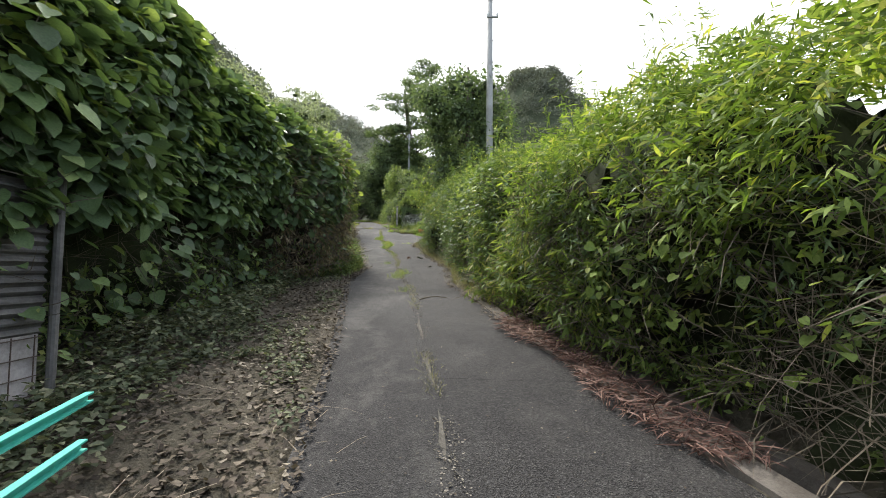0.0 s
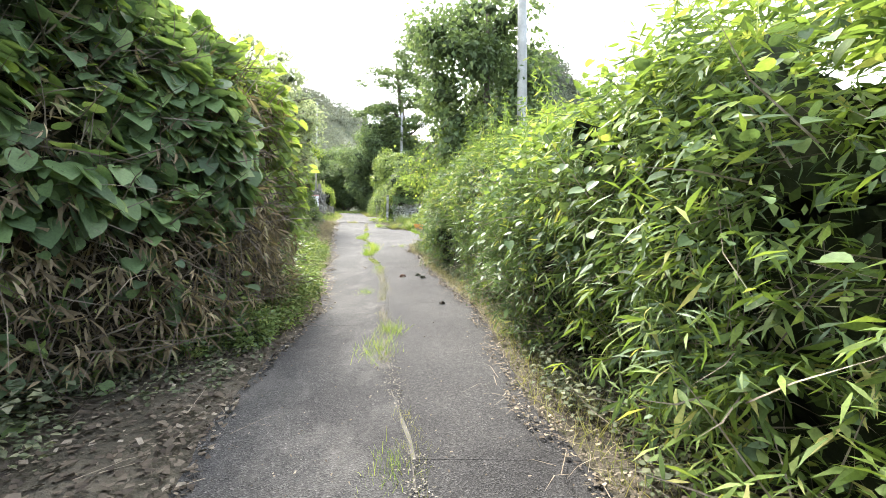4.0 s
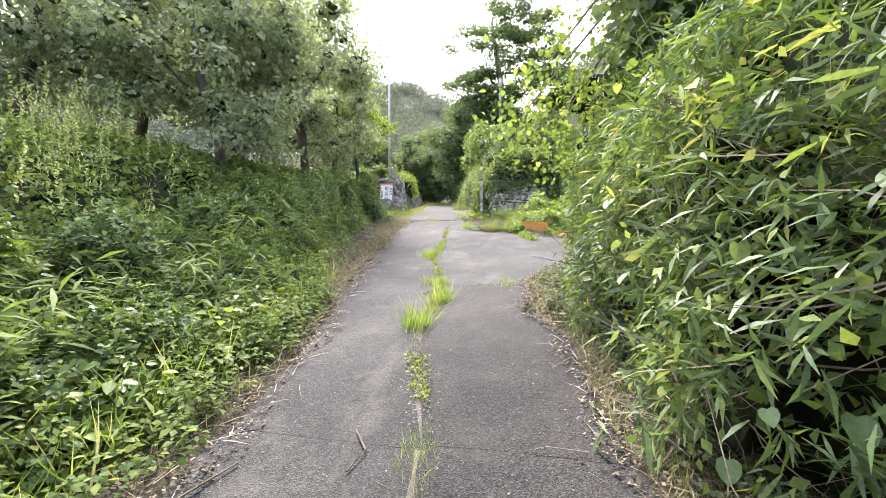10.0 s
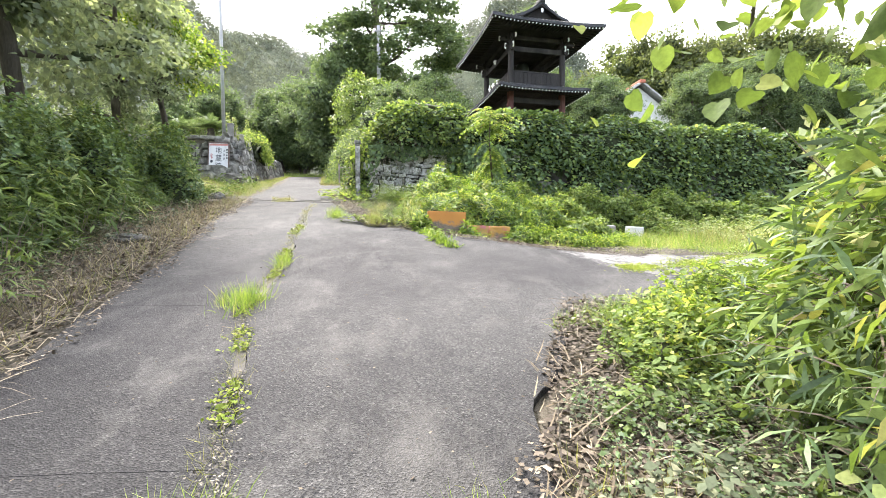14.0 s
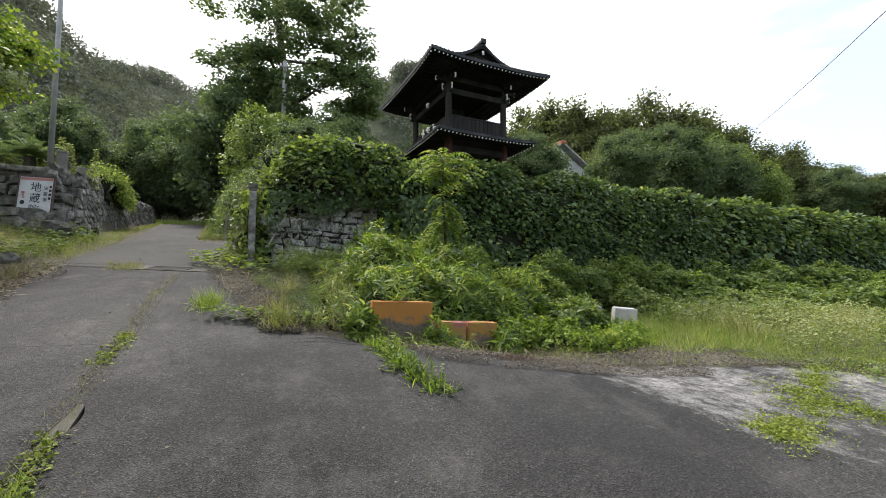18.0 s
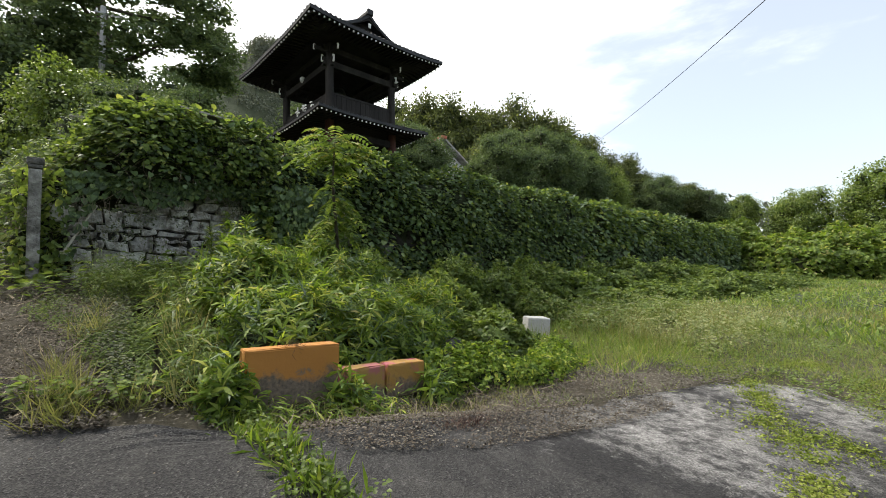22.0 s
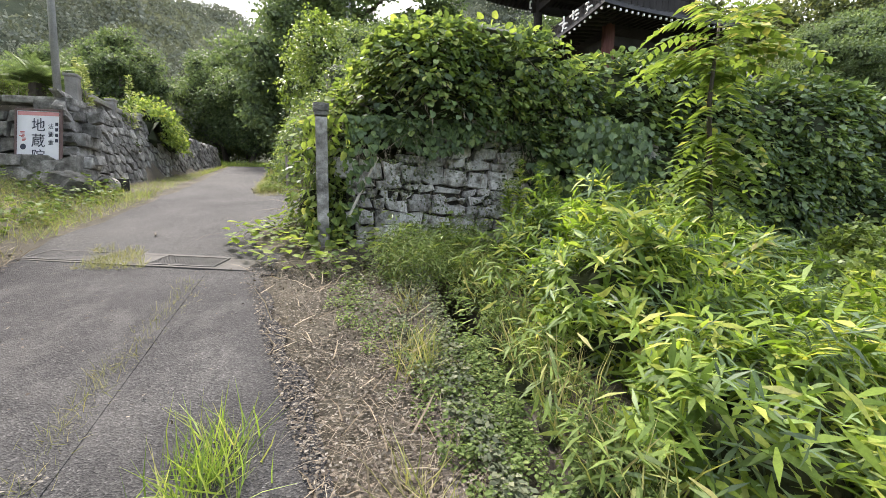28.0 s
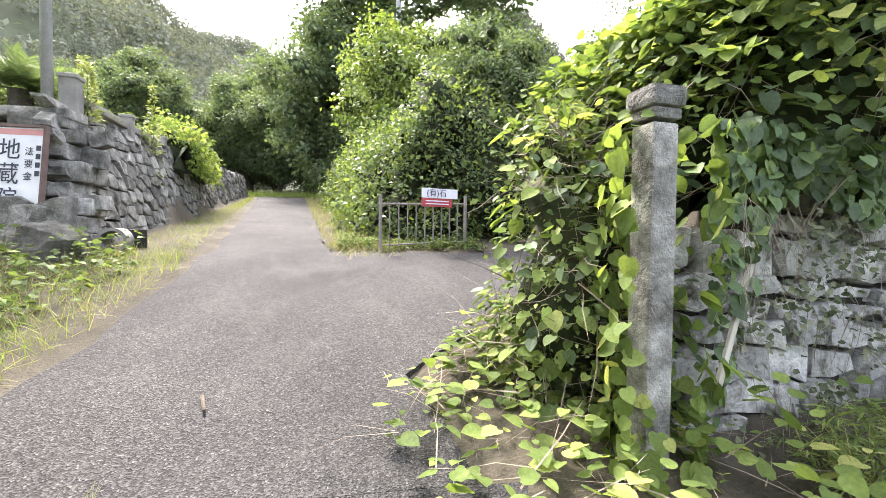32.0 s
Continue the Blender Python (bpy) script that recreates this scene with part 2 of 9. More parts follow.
M["dry_bamboo"] = leaf_material("dry_bamboo_leaf", [(0.0, (0.1, 0.08, 0.05)), (0.5, (0.2, 0.155, 0.1)), (0.8, (0.32, 0.26, 0.17)), (1.0, (0.14, 0.19, 0.06))], 0.3, 0.65, 1.4, 0.2)
M["tree"] = leaf_material("tree_leaf", [(0, (0.07, 0.1, 0.052)), (0.5, (0.1, 0.142, 0.068)), (0.9, (0.135, 0.185, 0.085)), (1, (0.18, 0.23, 0.1))], 0.42, 0.55, 1.35, 0.2)
M["tree_light"] = leaf_material("pale_tree_leaf", [(0, (0.09, 0.13, 0.034)), (0.5, (0.14, 0.2, 0.048)), (0.9, (0.21, 0.28, 0.068)), (1, (0.28, 0.33, 0.09))], 0.4)
M["weed"] = leaf_material("weed_leaf", [(0, (0.068, 0.098, 0.034)), (0.5, (0.118, 0.17, 0.055)), (0.88, (0.165, 0.222, 0.07)), (1, (0.25, 0.28, 0.1))], 0.35, 0.62, 1.4, 0.12)
M["grass"] = leaf_material("grass_blade", [(0.0, (0.1, 0.165, 0.036)), (0.5, (0.2, 0.295, 0.058)), (0.85, (0.33, 0.39, 0.1)), (1.0, (0.439, 0.396, 0.182))], 0.4, 0.5)
M["straw"] = leaf_material("straw_blade", [(0.0, (0.14, 0.16, 0.05)), (0.5, (0.24, 0.25, 0.09)), (0.85, (0.34, 0.31, 0.14)), (1.0, (0.4, 0.35, 0.2))], 0.3, 0.6)
M["flower"] = leaf_material("flower_spike", [(0.0, (0.16, 0.21, 0.075)), (0.5, (0.26, 0.3, 0.13)), (1.0, (0.38, 0.39, 0.21))], 0.35, 0.6)
M["dead"] = leaf_material("dead_leaf", [(0, (0.05, 0.04, 0.032)), (0.5, (0.09, 0.072, 0.055)), (0.9, (0.16, 0.132, 0.1)), (1, (0.27, 0.235, 0.185))], 0.1, 0.75, 1.2, 0.2)
M["red_dead"] = leaf_material("red_dead_leaf", [(0.0, (0.05, 0.03, 0.026)), (0.5, (0.14, 0.075, 0.06)), (1.0, (0.28, 0.19, 0.155))], 0.1, 0.75, 1.2, 0.2)
# Far leaves paled and greyed, so distance haze sits in their colour.
M["woods"] = leaf_material("haze_greyed_foliage", [(0, (0.1, 0.112, 0.095)), (0.5, (0.14, 0.154, 0.125)), (0.9, (0.175, 0.19, 0.152)), (1, (0.205, 0.22, 0.175))], 0.2, 0.85, 1.3, 0.03)
# Dark bodies inside hedges and bushes, coloured as the shade between leaves.
M["core"] = rough_material("shade_core", [(0.3, (0.018, 0.024, 0.011)), (0.55, (0.036, 0.045, 0.02)), (0.75, (0.065, 0.062, 0.034))], 3.0, 30.0, 0.95)
# Crown hearts darker than the leaves, with shade put into the colour.
M["tree_core"] = rough_material("shade_heart", [(0.3, (0.04, 0.055, 0.026)), (0.55, (0.07, 0.092, 0.043)), (0.75, (0.1, 0.122, 0.06))], 2.5, 12.0, 0.95, 1.0, 0.15)
# Brown version for the withered thicket, darkened to stand for inner shade.
M["dry_core"] = rough_material("dry_shade_core", [(0.3, (0.02, 0.017, 0.011)), (0.55, (0.045, 0.036, 0.022)), (0.75, (0.08, 0.062, 0.04))], 3.0, 30.0, 0.95)
M["bark"] = rough_material("bark", [(0.3, (0.05, 0.04, 0.032)), (0.6, (0.11, 0.095, 0.075)), (0.8, (0.18, 0.16, 0.13))], 6.0, 50.0, 0.9, 0.8, 0.03, stretch=(1, 1, 0.25))
M["twig"] = rough_material("twig", [(0.3, (0.07, 0.055, 0.04)), (0.7, (0.2, 0.17, 0.13))], 6.0, 60.0, 0.85)
M["soil"] = rough_material("soil", [(0.25, (0.045, 0.04, 0.03)), (0.5, (0.085, 0.075, 0.055)), (0.75, (0.15, 0.13, 0.1))], 1.3, 45.0, 0.95, 0.9, 0.03)
M["forest_floor"] = rough_material("forest_floor", [(0.3, (0.04, 0.05, 0.028)), (0.55, (0.065, 0.078, 0.045)), (0.8, (0.095, 0.108, 0.062))], 0.4, 8.0, 0.95, 0.8, 0.1)
M["asphalt"] = asphalt_material("asphalt")
M["asphalt_worn"] = asphalt_material("worn_asphalt", -0.2)
M["asphalt_lot"] = asphalt_material("plot_asphalt", -0.03, ((2.1, 17.9, 2.42), (4.2, 17.6, 2.3), 2.3))
M["concrete"] = rough_material("concrete", [(0.3, (0.15, 0.14, 0.125)), (0.55, (0.25, 0.24, 0.22)), (0.8, (0.36, 0.35, 0.32))], 2.2, 70.0, 0.9, 0.4, 0.01)
M["dirty_concrete"] = rough_material("dirty_concrete", [(0.3, (0.07, 0.06, 0.05)), (0.55, (0.13, 0.115, 0.1)), (0.8, (0.22, 0.2, 0.18))], 2.8, 60.0, 0.95, 0.5, 0.012)
M["joint_dirt"] = rough_material("joint_dirt", [(0.3, (0.055, 0.05, 0.043)), (0.5, (0.1, 0.093, 0.08)), (0.75, (0.165, 0.152, 0.13))], 2.2, 60.0, 0.95, 0.6, 0.01)
M["pale_concrete"] = rough_material("pale_worn_concrete", [(0.3, (0.2, 0.195, 0.18)), (0.55, (0.36, 0.35, 0.33)), (0.8, (0.52, 0.51, 0.49))], 3.5, 60.0, 0.9, 0.5, 0.01)
M["stone"] = rough_material("wall_stone", [(0.24, (0.035, 0.034, 0.028)), (0.38, (0.11, 0.106, 0.094)), (0.52, (0.22, 0.215, 0.195)), (0.68, (0.38, 0.37, 0.34)), (0.82, (0.13, 0.128, 0.105))], 5.2, 26.0, 0.94, 0.9, 0.04, vary=0.4)
M["pale_stone"] = rough_material("lime_stained_stone", [(0.3, (0.07, 0.065, 0.055)), (0.4, (0.25, 0.24, 0.21)), (0.48, (0.4, 0.392, 0.365)), (0.64, (0.56, 0.55, 0.51)), (0.8, (0.22, 0.213, 0.178))], 5.5, 22.0, 0.94, 0.9, 0.04, vary=0.35)
M["olive_tree"] = leaf_material("olive_tree_leaf", [(0, (0.062, 0.078, 0.036)), (0.5, (0.1, 0.122, 0.05)), (0.9, (0.145, 0.17, 0.066)), (1, (0.19, 0.21, 0.085))], 0.45, 0.6, 1.4, 0.15)
M["mortar"] = rough_material("wall_backing", [(0.3, (0.02, 0.018, 0.015)), (0.7, (0.06, 0.055, 0.045))], 3.0, 30.0, 0.95)
M["timber"] = rough_material("dark_timber", [(0.3, (0.012, 0.01, 0.009)), (0.6, (0.032, 0.028, 0.025)), (0.85, (0.07, 0.062, 0.055))], 3.0, 40.0, 0.75, 0.5, 0.01, stretch=(1, 1, 0.2))
M["red_timber"] = rough_material("faded_red_timber", [(0.3, (0.06, 0.02, 0.018)), (0.7, (0.13, 0.06, 0.05))], 3.0, 40.0, 0.8, 0.5, 0.01, stretch=(1, 1, 0.2))
M["roof"] = rough_material("roof_tile", [(0.3, (0.02, 0.02, 0.021)), (0.6, (0.045, 0.045, 0.047)), (0.8, (0.08, 0.08, 0.08))], 2.0, 30.0, 0.6, 0.3, 0.01)
M["white"] = plain_material("white_paint", (0.78, 0.77, 0.74), 0.6, 0, 0.2)
M["straw_twig"] = rough_material("pale_twig", [(0.3, (0.14, 0.11, 0.08)), (0.7, (0.34, 0.29, 0.22))], 6.0, 60.0, 0.85)
M["moss"] = leaf_material("moss", [(0.0, (0.11, 0.15, 0.03)), (0.5, (0.2, 0.26, 0.05)), (1.0, (0.33, 0.36, 0.1))], 0.3, 0.8, 1.3, 0.1)
M["pale_crumb"] = leaf_material("pale_crumb", [(0.0, (0.09, 0.08, 0.065)), (0.5, (0.16, 0.145, 0.12)), (1.0, (0.26, 0.235, 0.2))], 0.05, 0.85, 1.1, 0.1)
M["straw_blade"] = leaf_material("withered_straw", [(0.0, (0.1, 0.08, 0.055)), (0.5, (0.2, 0.16, 0.11)), (1.0, (0.38, 0.32, 0.23))], 0.2, 0.7, 1.1, 0.2)
M["dusty_weed"] = leaf_material("dusty_weed_leaf", [(0.0, (0.06, 0.075, 0.045)), (0.5, (0.105, 0.125, 0.075)), (0.85, (0.17, 0.185, 0.11)), (1.0, (0.26, 0.26, 0.17))], 0.25, 0.7, 1.3, 0.2)
M["grey_tree"] = leaf_material("grey_green_leaf", [(0.0, (0.16, 0.19, 0.13)), (0.5, (0.23, 0.27, 0.18)), (0.9, (0.3, 0.345, 0.225)), (1.0, (0.36, 0.4, 0.26))], 0.45, 0.55, 1.35, 0.25)
M["boulder"] = rough_material("mossy_boulder", [(0.3, (0.05, 0.052, 0.04)), (0.5, (0.12, 0.115, 0.1)), (0.75, (0.22, 0.215, 0.2))], 5.0, 30.0, 0.95, 0.8, 0.03)
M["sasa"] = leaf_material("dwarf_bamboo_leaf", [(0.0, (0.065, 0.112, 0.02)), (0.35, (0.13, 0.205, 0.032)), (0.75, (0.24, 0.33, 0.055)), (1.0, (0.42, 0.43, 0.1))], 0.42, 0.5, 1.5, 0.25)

# ---- building helpers ----
rng = np.random.default_rng(7)


def thing(name, label, category, group="", kind="", at=(0, 0, 0)):
    e = new(name)
    e.location = at
    e.empty_display_size = 0.2
    return tagged(e, label, category, group, kind)


def link(name, mesh, mat, parent=None, label="", kind=""):
    if mat and not mesh.materials:
        mesh.materials.append(mat)
    ob = new(name, mesh)
    if parent:
        ob.parent = parent
        ob.matrix_parent_inverse = Matrix.Translation(-Vector(parent.location))
    if label or kind:
        tagged(ob, label, kind=kind)
    return ob


def part(name, bm, mat, parent=None, label="", smooth=False, kind=""):
    me = bpy.data.meshes.new(name)
    bmesh.ops.recalc_face_normals(bm, faces=bm.faces)
    bm.to_mesh(me)
    bm.free()
    if smooth:
        me.polygons.foreach_set("use_smooth", [True] * len(me.polygons))
    return link(name, me, mat, parent, label, kind)


def mesh_of(name, verts, faces, smooth=False):
    me = bpy.data.meshes.new(name)
    me.from_pydata([tuple(v) for v in verts] if not isinstance(verts, np.ndarray) else verts.tolist(), [], faces)
    if smooth:
        me.polygons.foreach_set("use_smooth", [True] * len(me.polygons))
    me.update()
    return me


def box(bm, center, size, m=None, bevel=0.0):
    r = bmesh.ops.create_cube(bm, size=1.0, matrix=(m or Matrix()) @ Matrix.Translation(center) @ Matrix.Diagonal((*size, 1)))
    if bevel:
        edges = list({e for v in r["verts"] for e in v.link_edges})
        bmesh.ops.bevel(bm, geom=edges, offset=bevel, segments=2, affect="EDGES", profile=0.6)
    return bm


def tube(bm, points, radii, sides=8):
    """A tapered tube along points."""
    rings = []
    pts = [Vector(p) for p in points]
    for i, p in enumerate(pts):
        d = (pts[min(i + 1, len(pts) - 1)] - pts[max(i - 1, 0)]).normalized()
        a = d.orthogonal().normalized()
        b = d.cross(a)
        rings.append([bm.verts.new(p + (a * math.cos(k * math.tau / sides) + b * math.sin(k * math.tau / sides)) * radii[i]) for k in range(sides)])
    for r, s in zip(rings, rings[1:]):
        # Match the start of each ring so that the tube does not twist.
        k0 = min(range(sides), key=lambda k: (s[k].co - r[0].co).length)
        for k in range(sides):
            bm.faces.new((r[k], r[(k + 1) % sides], s[(k + 1 + k0) % sides], s[(k + k0) % sides]))
    bm.faces.new(rings[0][::-1])
    bm.faces.new(rings[-1])
    return bm


def smooth01(a, b, x):
    t = np.clip((np.asarray(x, float) - a) / (b - a), 0, 1)
    return t * t * (3 - 2 * t)


def waves(x, y, seed=0.0):
    """A cheap smooth noise of about -1 to 1, vectorised."""
    s = seed * 1.7
    return (np.sin(1.0 * x + 1.3 * y + s) + np.sin(-1.9 * x + 0.7 * y + 2.1 * s + 1) + 0.7 * np.sin(2.7 * x + 2.3 * y + 3.3 * s)
            + 0.5 * np.sin(-4.1 * x + 3.7 * y + s)) / 3.2


# ---- the lie of the land ----
ROAD_Y = [-60, -30, -8, -0.9, 0.7, 5, 8.8, 12.0, 12.8, 16.4, 20.4, 23.5, 28.5, 48, 80]
ROAD_Z = [-7, -4, -1.05, -0.1, 0.1, 0.58, 1.08, 1.62, 1.78, 2.3, 3.05, 3.54, 4.45, 6.9, 9.5]
LEFT_Y = [-40, -8, -5.7, -2.9, 1.4, 4, 5.5, 7.7, 10, 12.2, 15, 17.8, 20.4, 22.6, 24.7, 26.4, 28.8, 32.5, 47, 60]
LEFT_X = [6, 0.2, -0.3, -0.75, -1.6, -1.7, -1.98, -2.6, -3.0, -3.6, -4.3, -4.9, -5.5, -5.9, -6.4, -6.5, -6.8, -7.7, -11.4, -15]
RIGHT_Y = [-40, -8, -5.6, -2.8, -0.9, 0.2, 1.2, 4.3, 5.7, 7.8, 9.2, 10.7, 11.3, 12.6, 13.9, 14.9, 16, 23, 26, 28, 30, 47, 60]
RIGHT_X = [8.6, 2.75, 2.3, 1.6, 1.25, 1.0, 0.8, 0.72, 0.45, 0.05, -0.28, -0.4, -0.75, -0.9, -0.6, -0.2, 0.4, -3.6, -4.4, -4.9, -5.4, -8.9, -12.4]
JOINT_Y = [-9, -4.9, 0.1, 2.65, 5.0, 7.2, 8.8, 10.6, 12.8, 15.0, 16.7, 20, 23.2]
JOINT_X = [1.0, 0.57, -0.02, -0.55, -0.85, -1.15, -1.45, -1.97, -2.2, -2.95, -3.15, -3.7, -4.2]
LOT_Y, LOT_Z = [9, 12, 16, 18, 22, 30], [1.2, 1.75, 2.2, 2.35, 2.55, 2.8]
HEDGE_A, HEDGE_WAY = np.array([-2.2, 24.4]), np.array([0.99, 0.14])
WALL_CORNER, WALL_WAY = np.array([-8.13, 28.57]), np.array([-0.201, 0.9796])


def road_z(y):
    return np.interp(y, ROAD_Y, ROAD_Z)


def left_x(y):
    return np.interp(y, LEFT_Y, LEFT_X)


def right_x(y):
    return np.interp(y, RIGHT_Y, RIGHT_X)


def joint_x(y):
    return np.interp(y, JOINT_Y, JOINT_X)


def ground_z(x, y):
    """The height of the ground, for numbers or arrays."""
    x, y = np.asarray(x, float), np.asarray(y, float)
    z = road_z(y)
    lot = np.interp(y, LOT_Y, LOT_Z)
    near = smooth01(17.2, 19.3, y)
    w = smooth01(0, 1, (x + 0.5 + 1.1 * near) / (3.5 + 0.1 * near)) * smooth01(8, 12, y)
    z = z * (1 - w) + lot * w
    # The bank on the left of the road.
    off = left_x(y) - x
    z = z + smooth01(0.8, 4.0, off) * smooth01(3, 9, y) * 0.45 + smooth01(3, 9, off) * smooth01(9, 15, y) * 0.8
    # The temple's terrace behind the long wall.
    north = -(x - HEDGE_A[0]) * HEDGE_WAY[1] + (y - HEDGE_A[1]) * HEDGE_WAY[0]
    edge = -1.9 + smooth01(26.6, 28.0, y) * 4.5
    t = smooth01(0.25, 0.45, north) * smooth01(0, 0.6 + smooth01(26.6, 29, y) * 2.5, x - edge)
    z = z * (1 - t) + np.maximum(z, 5.4 + 0.06 * np.maximum(north, 0)) * t
    # The yard above the stone wall.
    side = -((x - WALL_CORNER[0]) * WALL_WAY[1] - (y - WALL_CORNER[1]) * WALL_WAY[0])
    t = smooth01(0.35, 0.6, side) * smooth01(28.95, 29.2, y)
    z = z * (1 - t) + np.maximum(z, 6.4) * t
    # Hills round the valley.
    for hx, hy, h, s in ((60, 250, 96, 40), (-125, 150, 80, 52), (-118, 310, 92, 75), (-40, 420, 60, 90), (34, 64, 9, 14), (75, 78, 9, 26), (-55, 78, 14, 22)):
        z = z + h * np.exp(-((x - hx) ** 2 + (y - hy) ** 2) / (2 * s * s)) * smooth01(30, 75, np.hypot(x + 2, y - 15) - 8)
    # The hollow before the painted blocks.
    z = z - 0.13 * smooth01(18.75, 19.25, y) * (1 - smooth01(19.6, 19.95, y)) * smooth01(-1.7, -1.2, x) * (1 - smooth01(0.6, 1.3, x))
    return z


APRON_Y = [12.7, 13.2, 13.9, 14.9, 15.5, 16.2, 17.0, 17.7, 18.3, 18.7, 19.1, 19.4, 23.2]
APRON_X = [-0.9, -0.85, -0.55, -0.1, 1.2, 2.5, 4.3, 4.6, 4.0, 2.2, -1.1, -2.2, -3.6]


def apron_x(y):
    """The outer edge of the paving where the lane opens to the plot."""
    return np.interp(y, APRON_Y, APRON_X)


def ditch_x(y):
    """The middle of the gutter on the right of the lower road."""
    return right_x(y) + 0.36 + 0.12 * smooth01(-1, -6, y)


def axis(*spans):
    out = []
    for a, b, step in spans:
        out += list(np.arange(a, b - 1e-6, step))
    return np.array(out + [spans[-1][1]])


def branch_x(y):
    return np.interp(y, [25.0, 25.8, 26.6, 27.2, 27.6, 28.3, 28.9], [-4.3, -3.6, -2.8, -1.6, -0.4, 1.4, 2.5])


def build_ground():
    xs = axis((-1500, -300, 200), (-300, -60, 12), (-60, -16, 2.0), (-16, -9, 0.5), (-9, 8, 0.22), (8, 16, 0.5), (16, 60, 2.0), (60, 300, 12), (300, 1500, 200))
    ys = axis((-1500, -300, 200), (-300, -40, 20), (-40, -12, 1.0), (-12, 32, 0.25), (32, 56, 0.7), (56, 100, 2.5), (100, 420, 10), (420, 1500, 150))
    X, Y = np.meshgrid(xs, ys)
    Z = ground_z(X, Y)
    on_road = (X > left_x(Y) - 0.1) & (X < np.where((Y > 12.7) & (Y < 23.2), apron_x(Y), right_x(Y)) + 0.1) & (Y > -40) & (Y < 60)
    on_road |= (Y > 25.3) & (Y < 28.7) & (X > -4.6) & (X < branch_x(Y) - 0.25)
    bumpy = 0.03 * waves(X * 2.1, Y * 2.3, 3) + 0.02 * waves(X * 5.3, Y * 4.7, 5)
    Z = Z + np.where(on_road, -0.05, bumpy * smooth01(0.0, 0.5, np.minimum(np.abs(X - left_x(Y)), 1)))
    gutter = (np.abs(X - ditch_x(Y)) < 0.27) & (Y > -11) & (Y < 0)
    gutter2 = (np.abs(X + 1.87 - 0.05 * (Y - 20)) < 0.3) & (Y > 19.5) & (Y < 24.3)
    Z = Z - np.where(gutter | gutter2, 0.62, 0)
    nx, ny = len(xs), len(ys)
    i = np.arange(nx * ny).reshape(ny, nx)
    F = np.stack([i[:-1, :-1], i[:-1, 1:], i[1:, 1:], i[1:, :-1]], -1).reshape(-1, 4)
    me = mesh_of("ground", np.stack([X, Y, Z], -1).reshape(-1, 3), F.tolist(), True)
    me.materials.append(M["soil"])
    me.materials.append(M["forest_floor"])
    cx, cy = X[:-1, :-1].ravel(), Y[:-1, :-1].ravel()
    near = (np.hypot(cx + 2, cy - 14) < 34) & (cx < np.where(cy < 12.5, right_x(cy) + 3.0, 9)) & (cx > left_x(cy) - 4.2) & (cy > -14)
    me.polygons.foreach_set("material_index", np.where(near, 0, 1).astype(np.int32))
    tagged(link("ground", me, None), "bare brown soil with dry leaves beside the road", "ground", kind="structure")


def strip(name, mat, parent, y0, y1, xa, xb, lift=0.0, step=0.25, across=6, jag=0.0, seed=0, label="", thick=0.05):
    """A slab of paving between two edge lines xa(y), xb(y), with a ragged outer edge and a thickness."""
    ys = np.linspace(y0, y1, max(3, int(abs(y1 - y0) / step) + 1))
    us = np.linspace(0, 1, across + 1)
    V = []
    for y in ys:
        a = xa(y) + jag * waves(y * 2.3, y * 0.9, seed)
        b = xb(y) + jag * waves(y * 2.9, y * 1.1, seed + 4)
        for u in us:
            x = a + (b - a) * u
            V.append((x, y, float(ground_z(x, y)) + lift + 0.012 * float(waves(x * 1.7, y * 1.5, 9))))
    n, k, base = len(us), len(ys), len(V)
    V += [(x, y, z - thick) for x, y, z in V]
    F = [(j * n + i, j * n + i + 1, (j + 1) * n + i + 1, (j + 1) * n + i) for j in range(k - 1) for i in range(n - 1)]
    rim = [i for i in range(n)] + [j * n + n - 1 for j in range(1, k)] + [(k - 1) * n + i for i in range(n - 2, -1, -1)] + [j * n for j in range(k - 2, 0, -1)]
    F += [(b, a, a + base, b + base) for a, b in zip(rim, rim[1:] + rim[:1])]
    return link(name, mesh_of(name, V, F), mat, parent, label)


